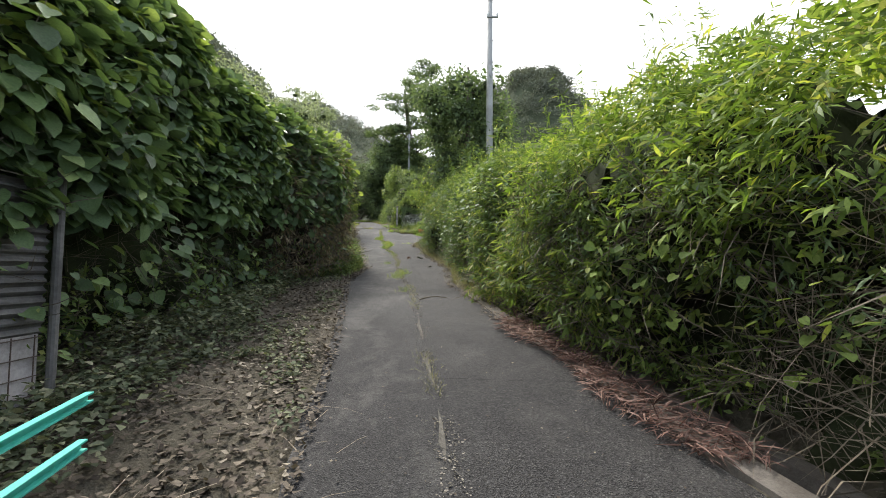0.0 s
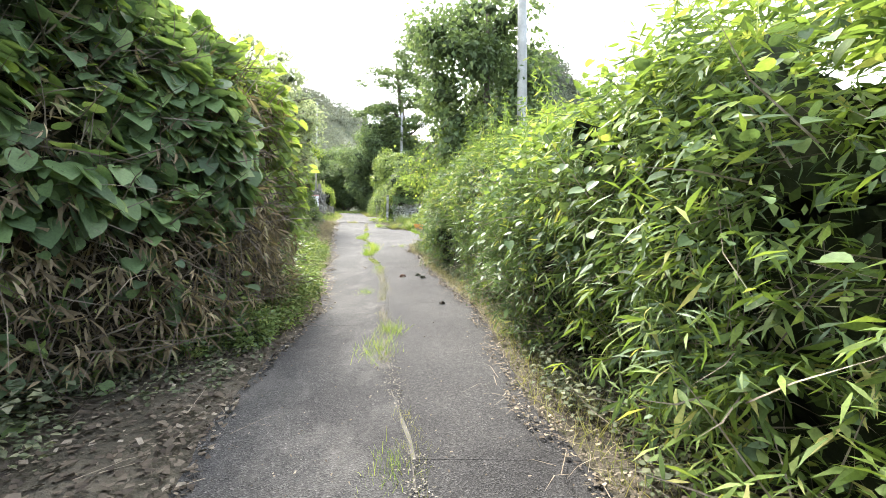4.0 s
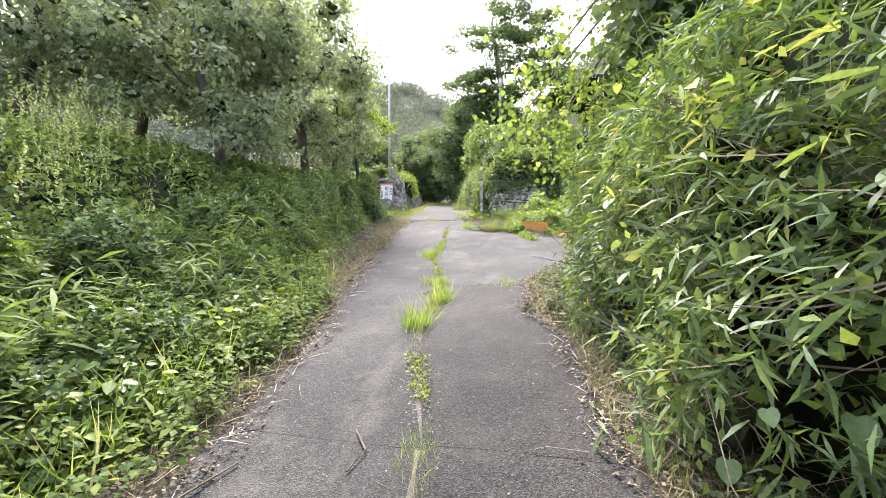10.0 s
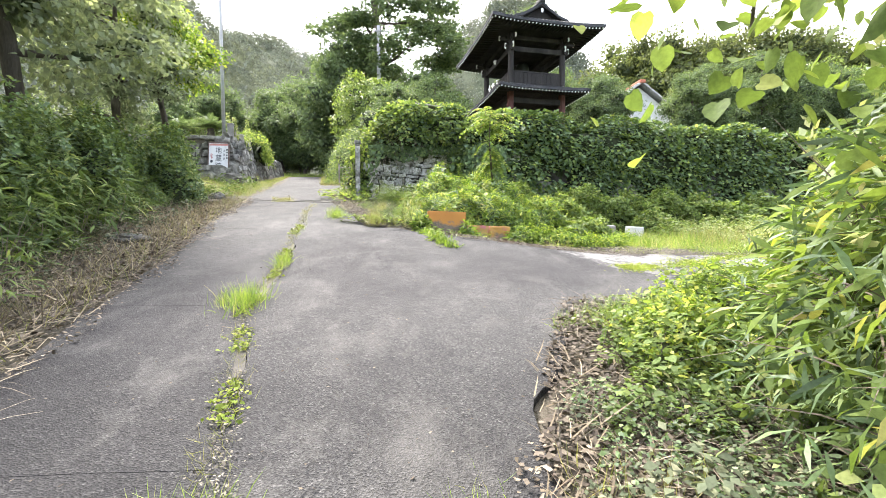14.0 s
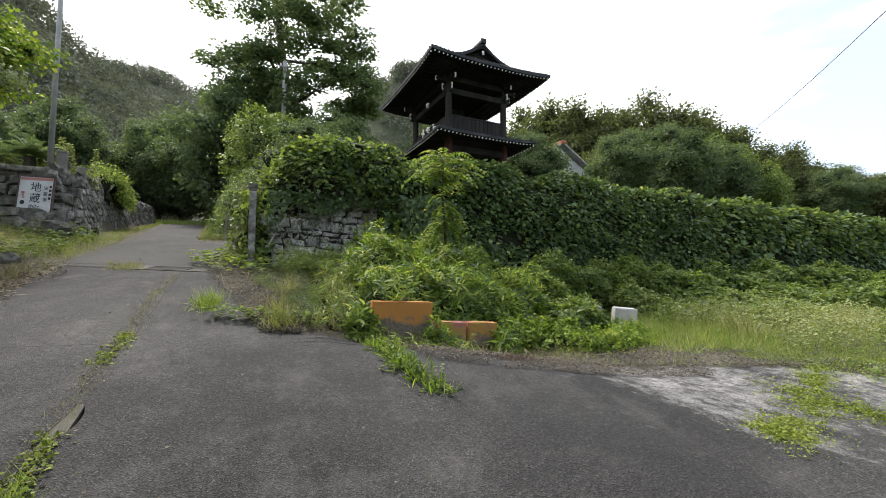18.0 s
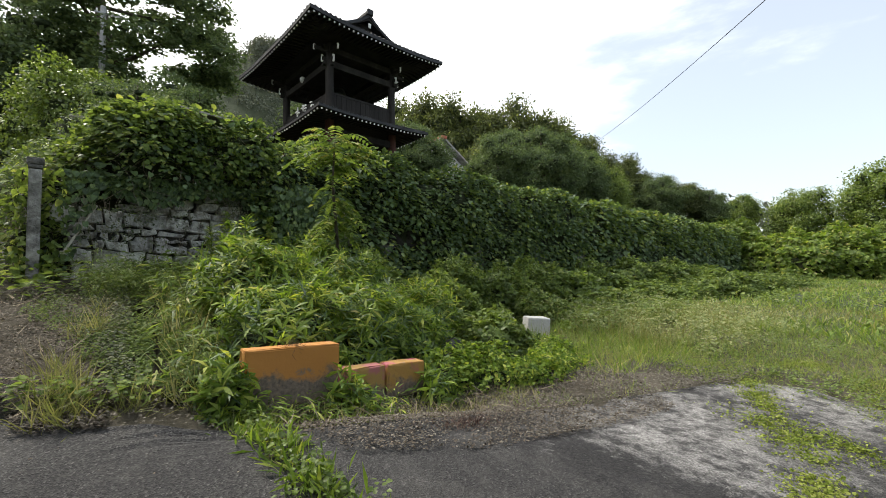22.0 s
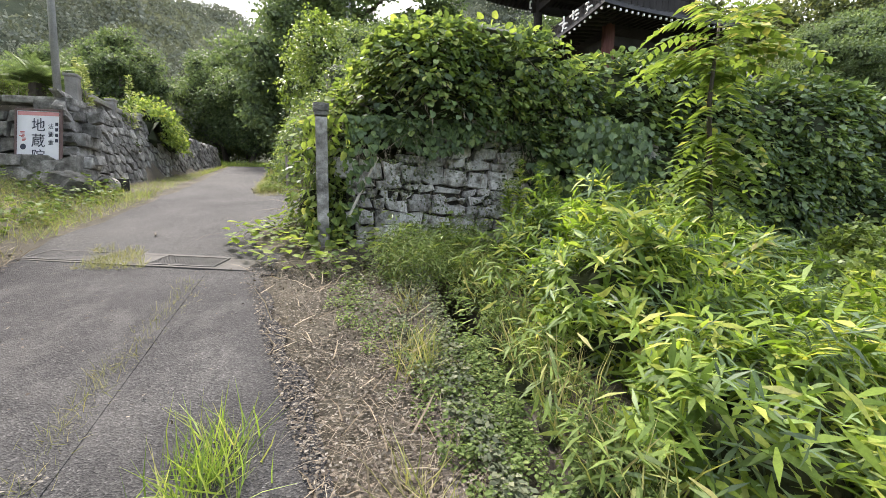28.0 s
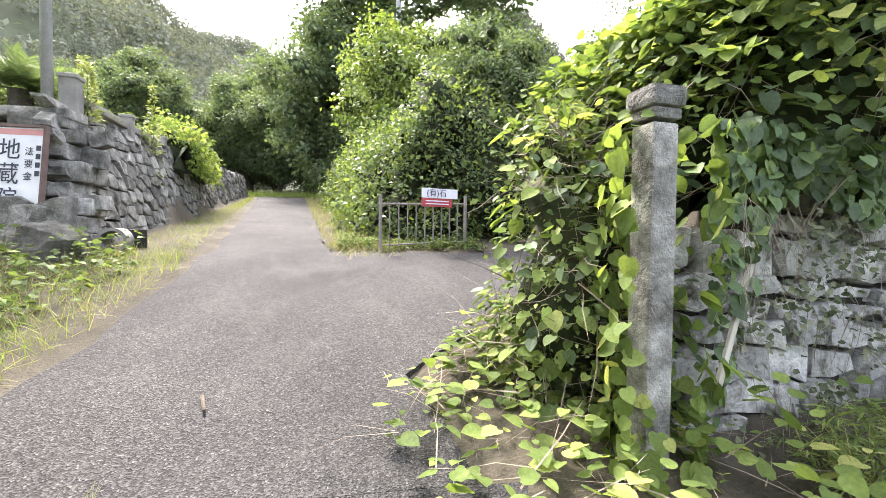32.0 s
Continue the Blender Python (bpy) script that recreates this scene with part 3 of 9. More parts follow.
def build_roads():
    lower = thing("road", "grey worn asphalt lane with a grassy middle joint", "road", kind="structure")
    gap = 0.008
    left_cuts = [-40, -6.2, -1.2, 3.4, 8.75, 13.15, 15.35, 19.2, 23.2]
    right_cuts = [-40, -4.1, 0.4, 4.9, 8.8, 12.7]
    for n, (a, b) in enumerate(zip(left_cuts, left_cuts[1:])):
        strip("slab", M["asphalt"], lower, a + 0.002, b - 0.002, left_x, lambda y: joint_x(y) - gap, 0.0, jag=0.05, seed=n)
    for n, (a, b) in enumerate(zip(right_cuts, right_cuts[1:])):
        strip("slab", M["asphalt_worn"], lower, a + 0.002, b - 0.002, lambda y: joint_x(y) + gap, right_x, 0.0, jag=0.04, seed=n + 20)
    # The apron that opens to the right, towards the open plot.
    strip("slab", M["asphalt_lot"], lower, 12.704, 23.2, lambda y: joint_x(y) + gap, apron_x, 0.0, 0.1, 26, 0.11, 31)
    strip("joint_filling", M["joint_dirt"], lower, -20, 19.4, lambda y: joint_x(y) - 0.07, lambda y: joint_x(y) + 0.07, -0.003, 0.25, 2, 0.0, 71, thick=0.035)
    strip("joint_filling", M["asphalt"], lower, 19.4, 23.2, lambda y: joint_x(y) - 0.09, lambda y: joint_x(y) + 0.09, 0.004, 0.25, 2, 0.0, 71, thick=0.035)
    for a in left_cuts[1:-1]:
        strip("joint_filling", M["soil"], lower, a - 0.03, a + 0.03, lambda y: left_x(y) + 0.1, lambda y: joint_x(y) - 0.06, -0.006, 0.03, 5, thick=0.03)
    for a in right_cuts[1:]:
        strip("joint_filling", M["soil"], lower, a - 0.03, a + 0.03, lambda y: joint_x(y) + 0.06, lambda y: right_x(y) - 0.1, -0.006, 0.03, 5, thick=0.03)
    upper = thing("upper_road", "pale worn asphalt lane climbing between the walls", "road", kind="structure")
    strip("slab", M["asphalt_worn"], upper, 24.143, 60, left_x, right_x, 0.0, 0.5, 8, 0.07, 41)
    branch = thing("side_road", "pale asphalt side lane turning off past the gate post", "road", kind="structure")
    strip("slab", M["asphalt_worn"], branch, 25.0, 28.9, lambda y: right_x(y) - 0.2, branch_x, -0.006, 0.15, 14, 0.03, 43)


# ---- leaves ----
def strip_template(widths, bend):
    """A blade of length 1 along y, with half widths at even steps, drooping by bend."""
    n = len(widths)
    V, F, rows = [], [], []
    for i, w in enumerate(widths):
        y = i / (n - 1)
        z = -bend * y * y
        if w == 0:
            rows.append([len(V)])
            V.append((0, y, z))
        else:
            rows.append([len(V), len(V) + 1])
            V += [(-w, y, z + w * 0.35), (w, y, z + w * 0.35)]
    for a, b in zip(rows, rows[1:]):
        if len(a) == 1:
            F.append((a[0], b[1], b[0]))
        elif len(b) == 1:
            F.append((a[0], a[1], b[0]))
        else:
            F.append((a[0], a[1], b[1], b[0]))
    return np.array(V, float), F


LEAF = {
    "kudzu": (np.array([(0, 0, 0), (-0.22, -0.09, 0.04), (-0.43, 0.08, 0.08), (-0.46, 0.4, 0.07), (-0.3, 0.72, 0.02), (0, 1.0, -0.12), (0.3, 0.72, 0.02), (0.46, 0.4, 0.07), (0.43, 0.08, 0.08), (0.22, -0.09, 0.04)], float),
              [(0, 5, 4, 3, 2, 1), (0, 9, 8, 7, 6, 5)]),
    "ivy": (np.array([(0, 0, 0), (-0.46, 0.1, 0.08), (-0.34, 0.62, 0.03), (0, 1.0, -0.12), (0.34, 0.62, 0.03), (0.46, 0.1, 0.08)], float),
            [(0, 3, 2, 1), (0, 5, 4, 3)]),
    "bamboo": strip_template([0.02, 0.072, 0], 0.25),
    "sasa": strip_template([0.03, 0.11, 0], 0.25),
    "small": (np.array([(0, 0, 0), (-0.24, 0.45, 0.06), (0, 1, -0.08), (0.24, 0.45, 0.06)], float), [(0, 3, 2, 1)]),
    "wide": (np.array([(0, 0, 0), (-0.33, 0.5, 0.08), (0, 1, -0.1), (0.33, 0.5, 0.08)], float), [(0, 3, 2, 1)]),
    "round": (np.array([(0, 0, 0), (-0.36, 0.35, 0.06), (-0.2, 0.8, 0.0), (0, 1, -0.1), (0.2, 0.8, 0.0), (0.36, 0.35, 0.06)], float), [(0, 3, 2, 1), (0, 5, 4, 3)]),
    "grass": strip_template([0.012, 0.01, 0], 0.3),
    "twig": (np.array([(-0.007, 0, 0), (0.007, 0, 0), (0.03, 0.5, 0.04), (0.04, 0.5, 0.04), (0, 1, -0.05)], float), [(0, 1, 3, 2), (2, 3, 4)]),
    "needle": (np.array([(-0.03, 0, 0), (0.03, 0, 0), (0.05, 0.5, 0.06), (-0.01, 0.5, 0.06), (0.02, 1, 0)], float), [(0, 1, 2, 3), (3, 2, 4)]),
    "stalk": (np.array([(-0.018, 0, 0), (0.018, 0, 0), (0.06, 0.5, 0.05), (0.03, 0.5, 0.05), (0.01, 1, 0)], float), [(0, 1, 2, 3), (3, 2, 4)]),
    "litter": (np.array([(-0.3, 0, 0.02), (0.25, 0.05, -0.03), (0.3, 0.7, 0.08), (-0.15, 0.95, -0.02)], float), [(0, 1, 2, 3)]),
}


def leaves(name, P, N, Y, size, kind, mat, parent=None, label=""):
    """One mesh of many leaves: places P, facing N, pointing along Y (both roughly), with sizes."""
    T, F = LEAF[kind]
    P, N, Y = np.asarray(P, float), np.asarray(N, float), np.asarray(Y, float)
    k, n = len(T), len(P)
    if n == 0:
        return None
    Y = Y / (np.linalg.norm(Y, axis=1, keepdims=True) + 1e-9)
    Xa = np.cross(Y, N)
    Xa /= np.linalg.norm(Xa, axis=1, keepdims=True) + 1e-9
    Za = np.cross(Xa, Y)
    s = np.broadcast_to(np.asarray(size, float), (n,))[:, None, None]
    V = P[:, None] + s * (T[None, :, 0:1] * Xa[:, None] + T[None, :, 1:2] * Y[:, None] + T[None, :, 2:3] * Za[:, None])
    me = bpy.data.meshes.new(name)
    loops = np.concatenate([np.array(f) for f in F])
    sizes = np.array([len(f) for f in F])
    me.vertices.add(n * k)
    me.vertices.foreach_set("co", V.astype(np.float32).ravel())
    me.loops.add(n * len(loops))
    me.loops.foreach_set("vertex_index", (loops[None] + (np.arange(n) * k)[:, None]).astype(np.int32).ravel())
    me.polygons.add(n * len(F))
    starts = np.concatenate([[0], np.cumsum(sizes)[:-1]])
    me.polygons.foreach_set("loop_start", (starts[None] + (np.arange(n) * len(loops))[:, None]).astype(np.int32).ravel())
    me.polygons.foreach_set("loop_total", np.tile(sizes, n).astype(np.int32))
    me.update(calc_edges=True)
    return link(name, me, mat, parent, label, "stuff")


def jitter(n, amount):
    return rng.normal(0, amount, (n, 3))


def fans(P, N, count, droop=0.5, spread=1.25):
    """Turns twig tips into fans of blades: places, facings and ways of count blades a tip."""
    n = len(P)
    out = N + jitter(n, 0.5)
    out[:, 2] -= droop * 0.3
    out /= np.linalg.norm(out, axis=1, keepdims=True)
    side = np.cross(out, np.array([0, 0, 1.0]) + jitter(n, 0.4))
    side /= np.linalg.norm(side, axis=1, keepdims=True) + 1e-9
    up = np.cross(side, out)
    PP, NN, YY = [], [], []
    for j in range(count):
        a = (j / max(1, count - 1) - 0.5) * 2 * spread + rng.normal(0, 0.2, n)
        way = out * np.cos(a)[:, None] + side * np.sin(a)[:, None]
        way[:, 2] -= droop * rng.uniform(0.2, 1.0, n)
        PP.append(P + jitter(n, 0.02))
        NN.append(up + jitter(n, 0.35))
        YY.append(way)
    return np.concatenate(PP), np.concatenate(NN), np.concatenate(YY)


def rosettes(P, A, count, spread=1.15, droop=0.25):
    """Shoot tips: count blades standing round each axis A, like the end of a bamboo shoot."""
    n = len(P)
    A = A / (np.linalg.norm(A, axis=1, keepdims=True) + 1e-9)
    side = np.cross(A, np.array([0.3, 0.2, 1.0]) + jitter(n, 0.5))
    side /= np.linalg.norm(side, axis=1, keepdims=True) + 1e-9
    up = np.cross(side, A)
    turn = rng.uniform(0, math.tau, n)
    PP, NN, YY = [], [], []
    for j in range(count):
        a = turn + j * 2.4 + rng.normal(0, 0.25, n)
        open_ = spread * rng.uniform(0.45, 1.2, n)
        ring = side * np.cos(a)[:, None] + up * np.sin(a)[:, None]
        way = A * np.cos(open_)[:, None] + ring * np.sin(open_)[:, None]
        way[:, 2] -= droop * rng.uniform(0.2, 1.2, n)
        PP.append(P - A * (0.12 * rng.uniform(0, 1, n))[:, None])
        NN.append(A * np.sin(open_)[:, None] - ring * np.cos(open_)[:, None] + jitter(n, 0.25))
        YY.append(way)
    return np.concatenate(PP), np.concatenate(NN), np.concatenate(YY)


def mound(name, label, x, y, rx, ry, h, foliage, category="bush", group="", lift=0.0):
    """A rounded clump of growth on the ground. foliage: (leaf kind, material, tips a square metre, leaf size, leaves a tip)."""
    z = float(ground_z(x, y)) + lift
    t = thing(name, label, category, group, at=(x, y, z))
    seed = rng.uniform(0, 9)

    def swell(w):
        return 1 + 0.16 * np.sin(w[:, 0] * 4.1 + seed) * np.cos(w[:, 1] * 3.7 - seed) + 0.1 * np.sin(w[:, 2] * 8 + w[:, 0] * 6 + seed) + 0.07 * np.sin(w[:, 1] * 11 + seed * 3)

    # A dark body under the leaves, its colour standing for their shade.
    bm = bmesh.new()
    bmesh.ops.create_icosphere(bm, subdivisions=3, radius=1.0)
    W = np.array([v.co[:] for v in bm.verts])
    K = swell(W) * 0.74 + rng.normal(0, 0.035, len(W))
    for v, w, k in zip(bm.verts, W, K):
        v.co = Vector((x + w[0] * rx * k, y + w[1] * ry * k, z - 0.12 + (w[2] if w[2] > 0 else w[2] * 0.15) * h * k))
    part("shade_core", bm, M["core"], t, smooth=True)
    area = math.pi * (rx * ry + (rx + ry) * h)
    for part_name, kind, mat, per, size, count in foliage:
        n = max(8, int(area * per))
        w = rng.normal(0, 1, (n, 3))
        w[:, 2] = np.abs(w[:, 2]) - 0.12
        w /= np.linalg.norm(w, axis=1, keepdims=True)
        q = swell(w) * (1.03 - 0.3 * rng.uniform(0, 1, n) ** 1.6)
        P = np.array([x, y, z]) + w * np.array([rx, ry, h]) * q[:, None]
        N = w / np.array([rx, ry, h])
        N /= np.linalg.norm(N, axis=1, keepdims=True)
        A = 0.6 * N + np.array([0, 0, 0.65]) + jitter(n, 0.3)
        PP, NN, YY = rosettes(P, A, count, 1.2, 0.3)
        leaves(part_name, PP, NN, YY, size * rng.uniform(0.55, 1.2, len(PP)), kind, mat, t)
    return t


class Shell:
    """The lumpy outside of a hedge along a line: its points and outward ways, for a core and for leaves."""

    def __init__(self, line, side, heights, depth, boxy=0.5, lean=0.0, lump=0.25, seed=1, lift=0.0, base=None, skirt=0.0, even=0.0):
        self.even = even
        self.line = np.array(line, float)
        seg = np.linalg.norm(np.diff(self.line, axis=0), axis=1)
        self.s = np.concatenate([[0], np.cumsum(seg)])
        self.side, self.h, self.depth, self.boxy, self.lean, self.lump, self.seed, self.lift, self.base, self.skirt = side, np.broadcast_to(np.array(heights, float), (len(line),)), depth, boxy, lean, lump, seed, lift, base, skirt

    def point(self, u, v):
        """u: metres along the line; v: 0 at the foot of the front, 1 at the back of the top."""
        u, v = np.asarray(u, float), np.asarray(v, float)
        x, y = (np.interp(u, self.s, self.line[:, i]) for i in (0, 1))
        e = 0.3
        dx, dy = (np.interp(u + e, self.s, self.line[:, i]) - np.interp(u - e, self.s, self.line[:, i]) for i in (0, 1))
        d = np.hypot(dx, dy) + 1e-9
        bx, by = -dy / d * self.side, dx / d * self.side
        th = v * math.pi / 2
        h = np.interp(u, self.s, self.h) * (1 + 0.08 * waves(u * 0.9, u * 0.37, self.seed))
        w = self.depth * (1 - np.cos(th).clip(0, 1) ** self.boxy) + self.skirt * np.exp(-v * 9)
        z = h * np.sin(th).clip(0, 1) ** self.boxy
        w = w - self.lean * z - self.lump * (waves(u * 1.1, z * 1.3, self.seed) + 0.55 * waves(u * 2.7, z * 2.9, self.seed + 2) + 0.4 * waves(u * 5.9, z * 6.3, self.seed + 7))
        z = z + self.lump * 0.5 * waves(u * 1.6, v * 5, self.seed + 5) * v
        floor = ground_z(x, y) if self.base is None else self.base
        return np.stack([x + bx * w, y + by * w, floor + self.lift + z], -1)

    def normal(self, u, v):
        a = self.point(u + 0.05, v) - self.point(u - 0.05, v)
        b = self.point(u, np.minimum(v + 0.02, 1)) - self.point(u, np.maximum(v - 0.02, 0))
        n = np.cross(a, b) * self.side
        return n / (np.linalg.norm(n, axis=-1, keepdims=True) + 1e-9)

    def scatter(self, per_metre, vmin=0.0, vmax=1.0, u0=0.0, u1=None, power=1.0):
        u1 = self.s[-1] if u1 is None else u1
        n = int(per_metre * (u1 - u0))
        u = rng.uniform(u0, u1, n)
        t = np.linspace(vmin, vmax, 60)
        c = np.cos(t * math.pi / 2).clip(0, 1) ** self.boxy * self.depth
        h = np.sin(t * math.pi / 2).clip(0, 1) ** self.boxy * self.h.mean()
        run = np.concatenate([[0], np.cumsum(np.hypot(np.diff(c), np.diff(h)))])
        v = np.interp(rng.uniform(0, 1, n) ** power * run[-1], run, t)
        P = self.point(u, v)
        # Growth gathers in clumps, with hollows between them that bare the dark core.
        way = waves(P[:, 1] * 2.3 + P[:, 0] * 0.7, P[:, 2] * 2.9, self.seed + 3) + 0.6 * waves(P[:, 1] * 5.1 - P[:, 0] * 2, P[:, 2] * 6.1, self.seed + 8)
        keep = way > rng.normal(-0.5, 0.3, n) - self.even
        return P[keep], self.normal(u[keep], v[keep])

    # A solid dark filling; the hedge's inner shade is put into its colour.
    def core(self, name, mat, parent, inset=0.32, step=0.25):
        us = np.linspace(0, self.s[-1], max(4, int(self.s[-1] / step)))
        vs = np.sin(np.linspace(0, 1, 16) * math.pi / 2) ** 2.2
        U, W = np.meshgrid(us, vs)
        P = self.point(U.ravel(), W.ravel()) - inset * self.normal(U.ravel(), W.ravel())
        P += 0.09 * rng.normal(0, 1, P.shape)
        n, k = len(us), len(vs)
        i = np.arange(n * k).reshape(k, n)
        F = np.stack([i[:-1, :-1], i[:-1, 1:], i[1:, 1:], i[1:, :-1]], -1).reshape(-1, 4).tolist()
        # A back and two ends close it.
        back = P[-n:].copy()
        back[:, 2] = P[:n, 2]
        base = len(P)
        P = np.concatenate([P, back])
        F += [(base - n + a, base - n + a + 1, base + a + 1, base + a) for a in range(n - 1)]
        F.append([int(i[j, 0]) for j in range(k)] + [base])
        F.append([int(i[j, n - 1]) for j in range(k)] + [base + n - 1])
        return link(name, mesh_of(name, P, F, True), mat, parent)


def kudzu_on(name, shell, per_metre, size, mat, parent, out=0.12, label="", kind="kudzu", **where):
    P, N = shell.scatter(per_metre, **where)
    n = len(P)
    deep = rng.uniform(0, 1, n)
    P = P + N * (out - (out + 0.25) * deep ** 2)[:, None] + jitter(n, 0.03)
    Y = np.array([0, 0, -0.6]) + 0.9 * N + jitter(n, 0.38)
    face = 0.6 * N + np.array([0, 0, 0.9]) + jitter(n, 0.3)
    return leaves(name, P, face, Y, size * rng.uniform(0.5, 1.25, n), kind, mat, parent, label)


def stems_on(name, shell, per_metre, length, mat, parent, inset=0.12, droop=0.4, **where):
    """Bare stems and twigs in the shade of a hedge."""
    P, N = shell.scatter(per_metre, **where)
    n = len(P)
    P = P - N * rng.uniform(0, inset * 2, n)[:, None]
    Y = np.array([0, 0, 0.6 - droop]) + 0.3 * N + jitter(n, 0.55)
    return leaves(name, P, jitter(n, 1.0), Y, length * rng.uniform(0.4, 1.3, n), "twig", mat, parent)


def bamboo_on(name, shell, per_metre, size, mat, parent, out=0.25, count=5, label="", droop=0.6, kind="bamboo", **where):
    P, N = shell.scatter(per_metre, **where)
    n = len(P)
    P = P + N * rng.uniform(-0.25, out, n)[:, None]
    PP, NN, YY = fans(P, N + np.array([0, 0, 0.25]), count, droop)
    return leaves(name, PP, NN, YY, size * rng.uniform(0.55, 1.25, len(PP)), kind, mat, parent, label)


def small_on(name, shell, per_metre, size, mat, parent, out=0.15, kind="small", label="", **where):
    P, N = shell.scatter(per_metre, **where)
    n = len(P)
    P = P + N * rng.uniform(-0.25, out, n)[:, None]
    return leaves(name, P, N + np.array([0, 0, 0.6]) + jitter(n, 0.5), N * 0.5 + jitter(n, 0.6) - np.array([0, 0, 0.2]), size * rng.uniform(0.6, 1.3, n), kind, mat, parent, label)


def grass_at(name, XY, height, mat, parent=None, label="", lean=0.35, lift=0.0, kind="grass"):
    n = len(XY)
    P = np.stack([XY[:, 0], XY[:, 1], ground_z(XY[:, 0], XY[:, 1]) + lift], -1)
    Y = np.array([0, 0, 1.0]) + jitter(n, lean)
    Y[:, 2] = np.abs(Y[:, 2])
    return leaves(name, P, jitter(n, 1.0), Y, height * rng.uniform(0.5, 1.2, n), kind, mat, parent, label)


def weeds_at(name, XY, height, size, mat, parent=None, label="", kind="round", per_plant=14):
    """Leafy weeds: each plant a column of leaves round a stem."""
    n = len(XY)
    h = height * rng.uniform(0.45, 1.2, n) * (0.85 + 0.45 * waves(XY[:, 0] * 1.3, XY[:, 1] * 1.1, 6))
    k = per_plant
    i = np.repeat(np.arange(n), k)
    f = rng.uniform(0.15, 1.0, n * k)
    a = rng.uniform(0, math.tau, n * k)
    lean = rng.normal(0, 0.18, (n, 2))
    r = 0.35 * h[i] * (1.1 - f) * rng.uniform(0.2, 1, n * k) + 0.02
    x = XY[i, 0] + lean[i, 0] * f * h[i] + np.cos(a) * r
    y = XY[i, 1] + lean[i, 1] * f * h[i] + np.sin(a) * r
    P = np.stack([x, y, ground_z(XY[:, 0], XY[:, 1])[i] + f * h[i]], -1)
    Y = np.stack([np.cos(a), np.sin(a), rng.normal(-0.1, 0.3, n * k)], -1)
    N = np.array([0, 0, 1.0]) + jitter(n * k, 0.35)
    return leaves(name, P, N, Y, size * rng.uniform(0.6, 1.3, n * k), kind, mat, parent, label)


def litter_at(name, XY, size, mat, parent=None, label="", lift=0.012):
    n = len(XY)
    P = np.stack([XY[:, 0], XY[:, 1], ground_z(XY[:, 0], XY[:, 1]) + lift + rng.uniform(0, 0.035, n)], -1)
    Y = jitter(n, 1.0) * (1, 1, 0.25)
    N = np.array([0, 0, 1.0]) + jitter(n, 0.3)
    return leaves(name, P, N, Y, size * rng.uniform(0.5, 1.4, n), "litter", mat, parent, label)


def between(n, y0, y1, xa, xb, power=1.0):
    """n places between two lines xa(y), xb(y); power over 1 gathers them near xa."""
    y = rng.uniform(y0, y1, n)
    a, b = np.broadcast_to(xa(y) if callable(xa) else xa, n), np.broadcast_to(xb(y) if callable(xb) else xb, n)
    return np.stack([a + (b - a) * rng.uniform(0, 1, n) ** power, y], -1)


def cover(name, label, category="plants"):
    return thing(name, label, category, kind="stuff")


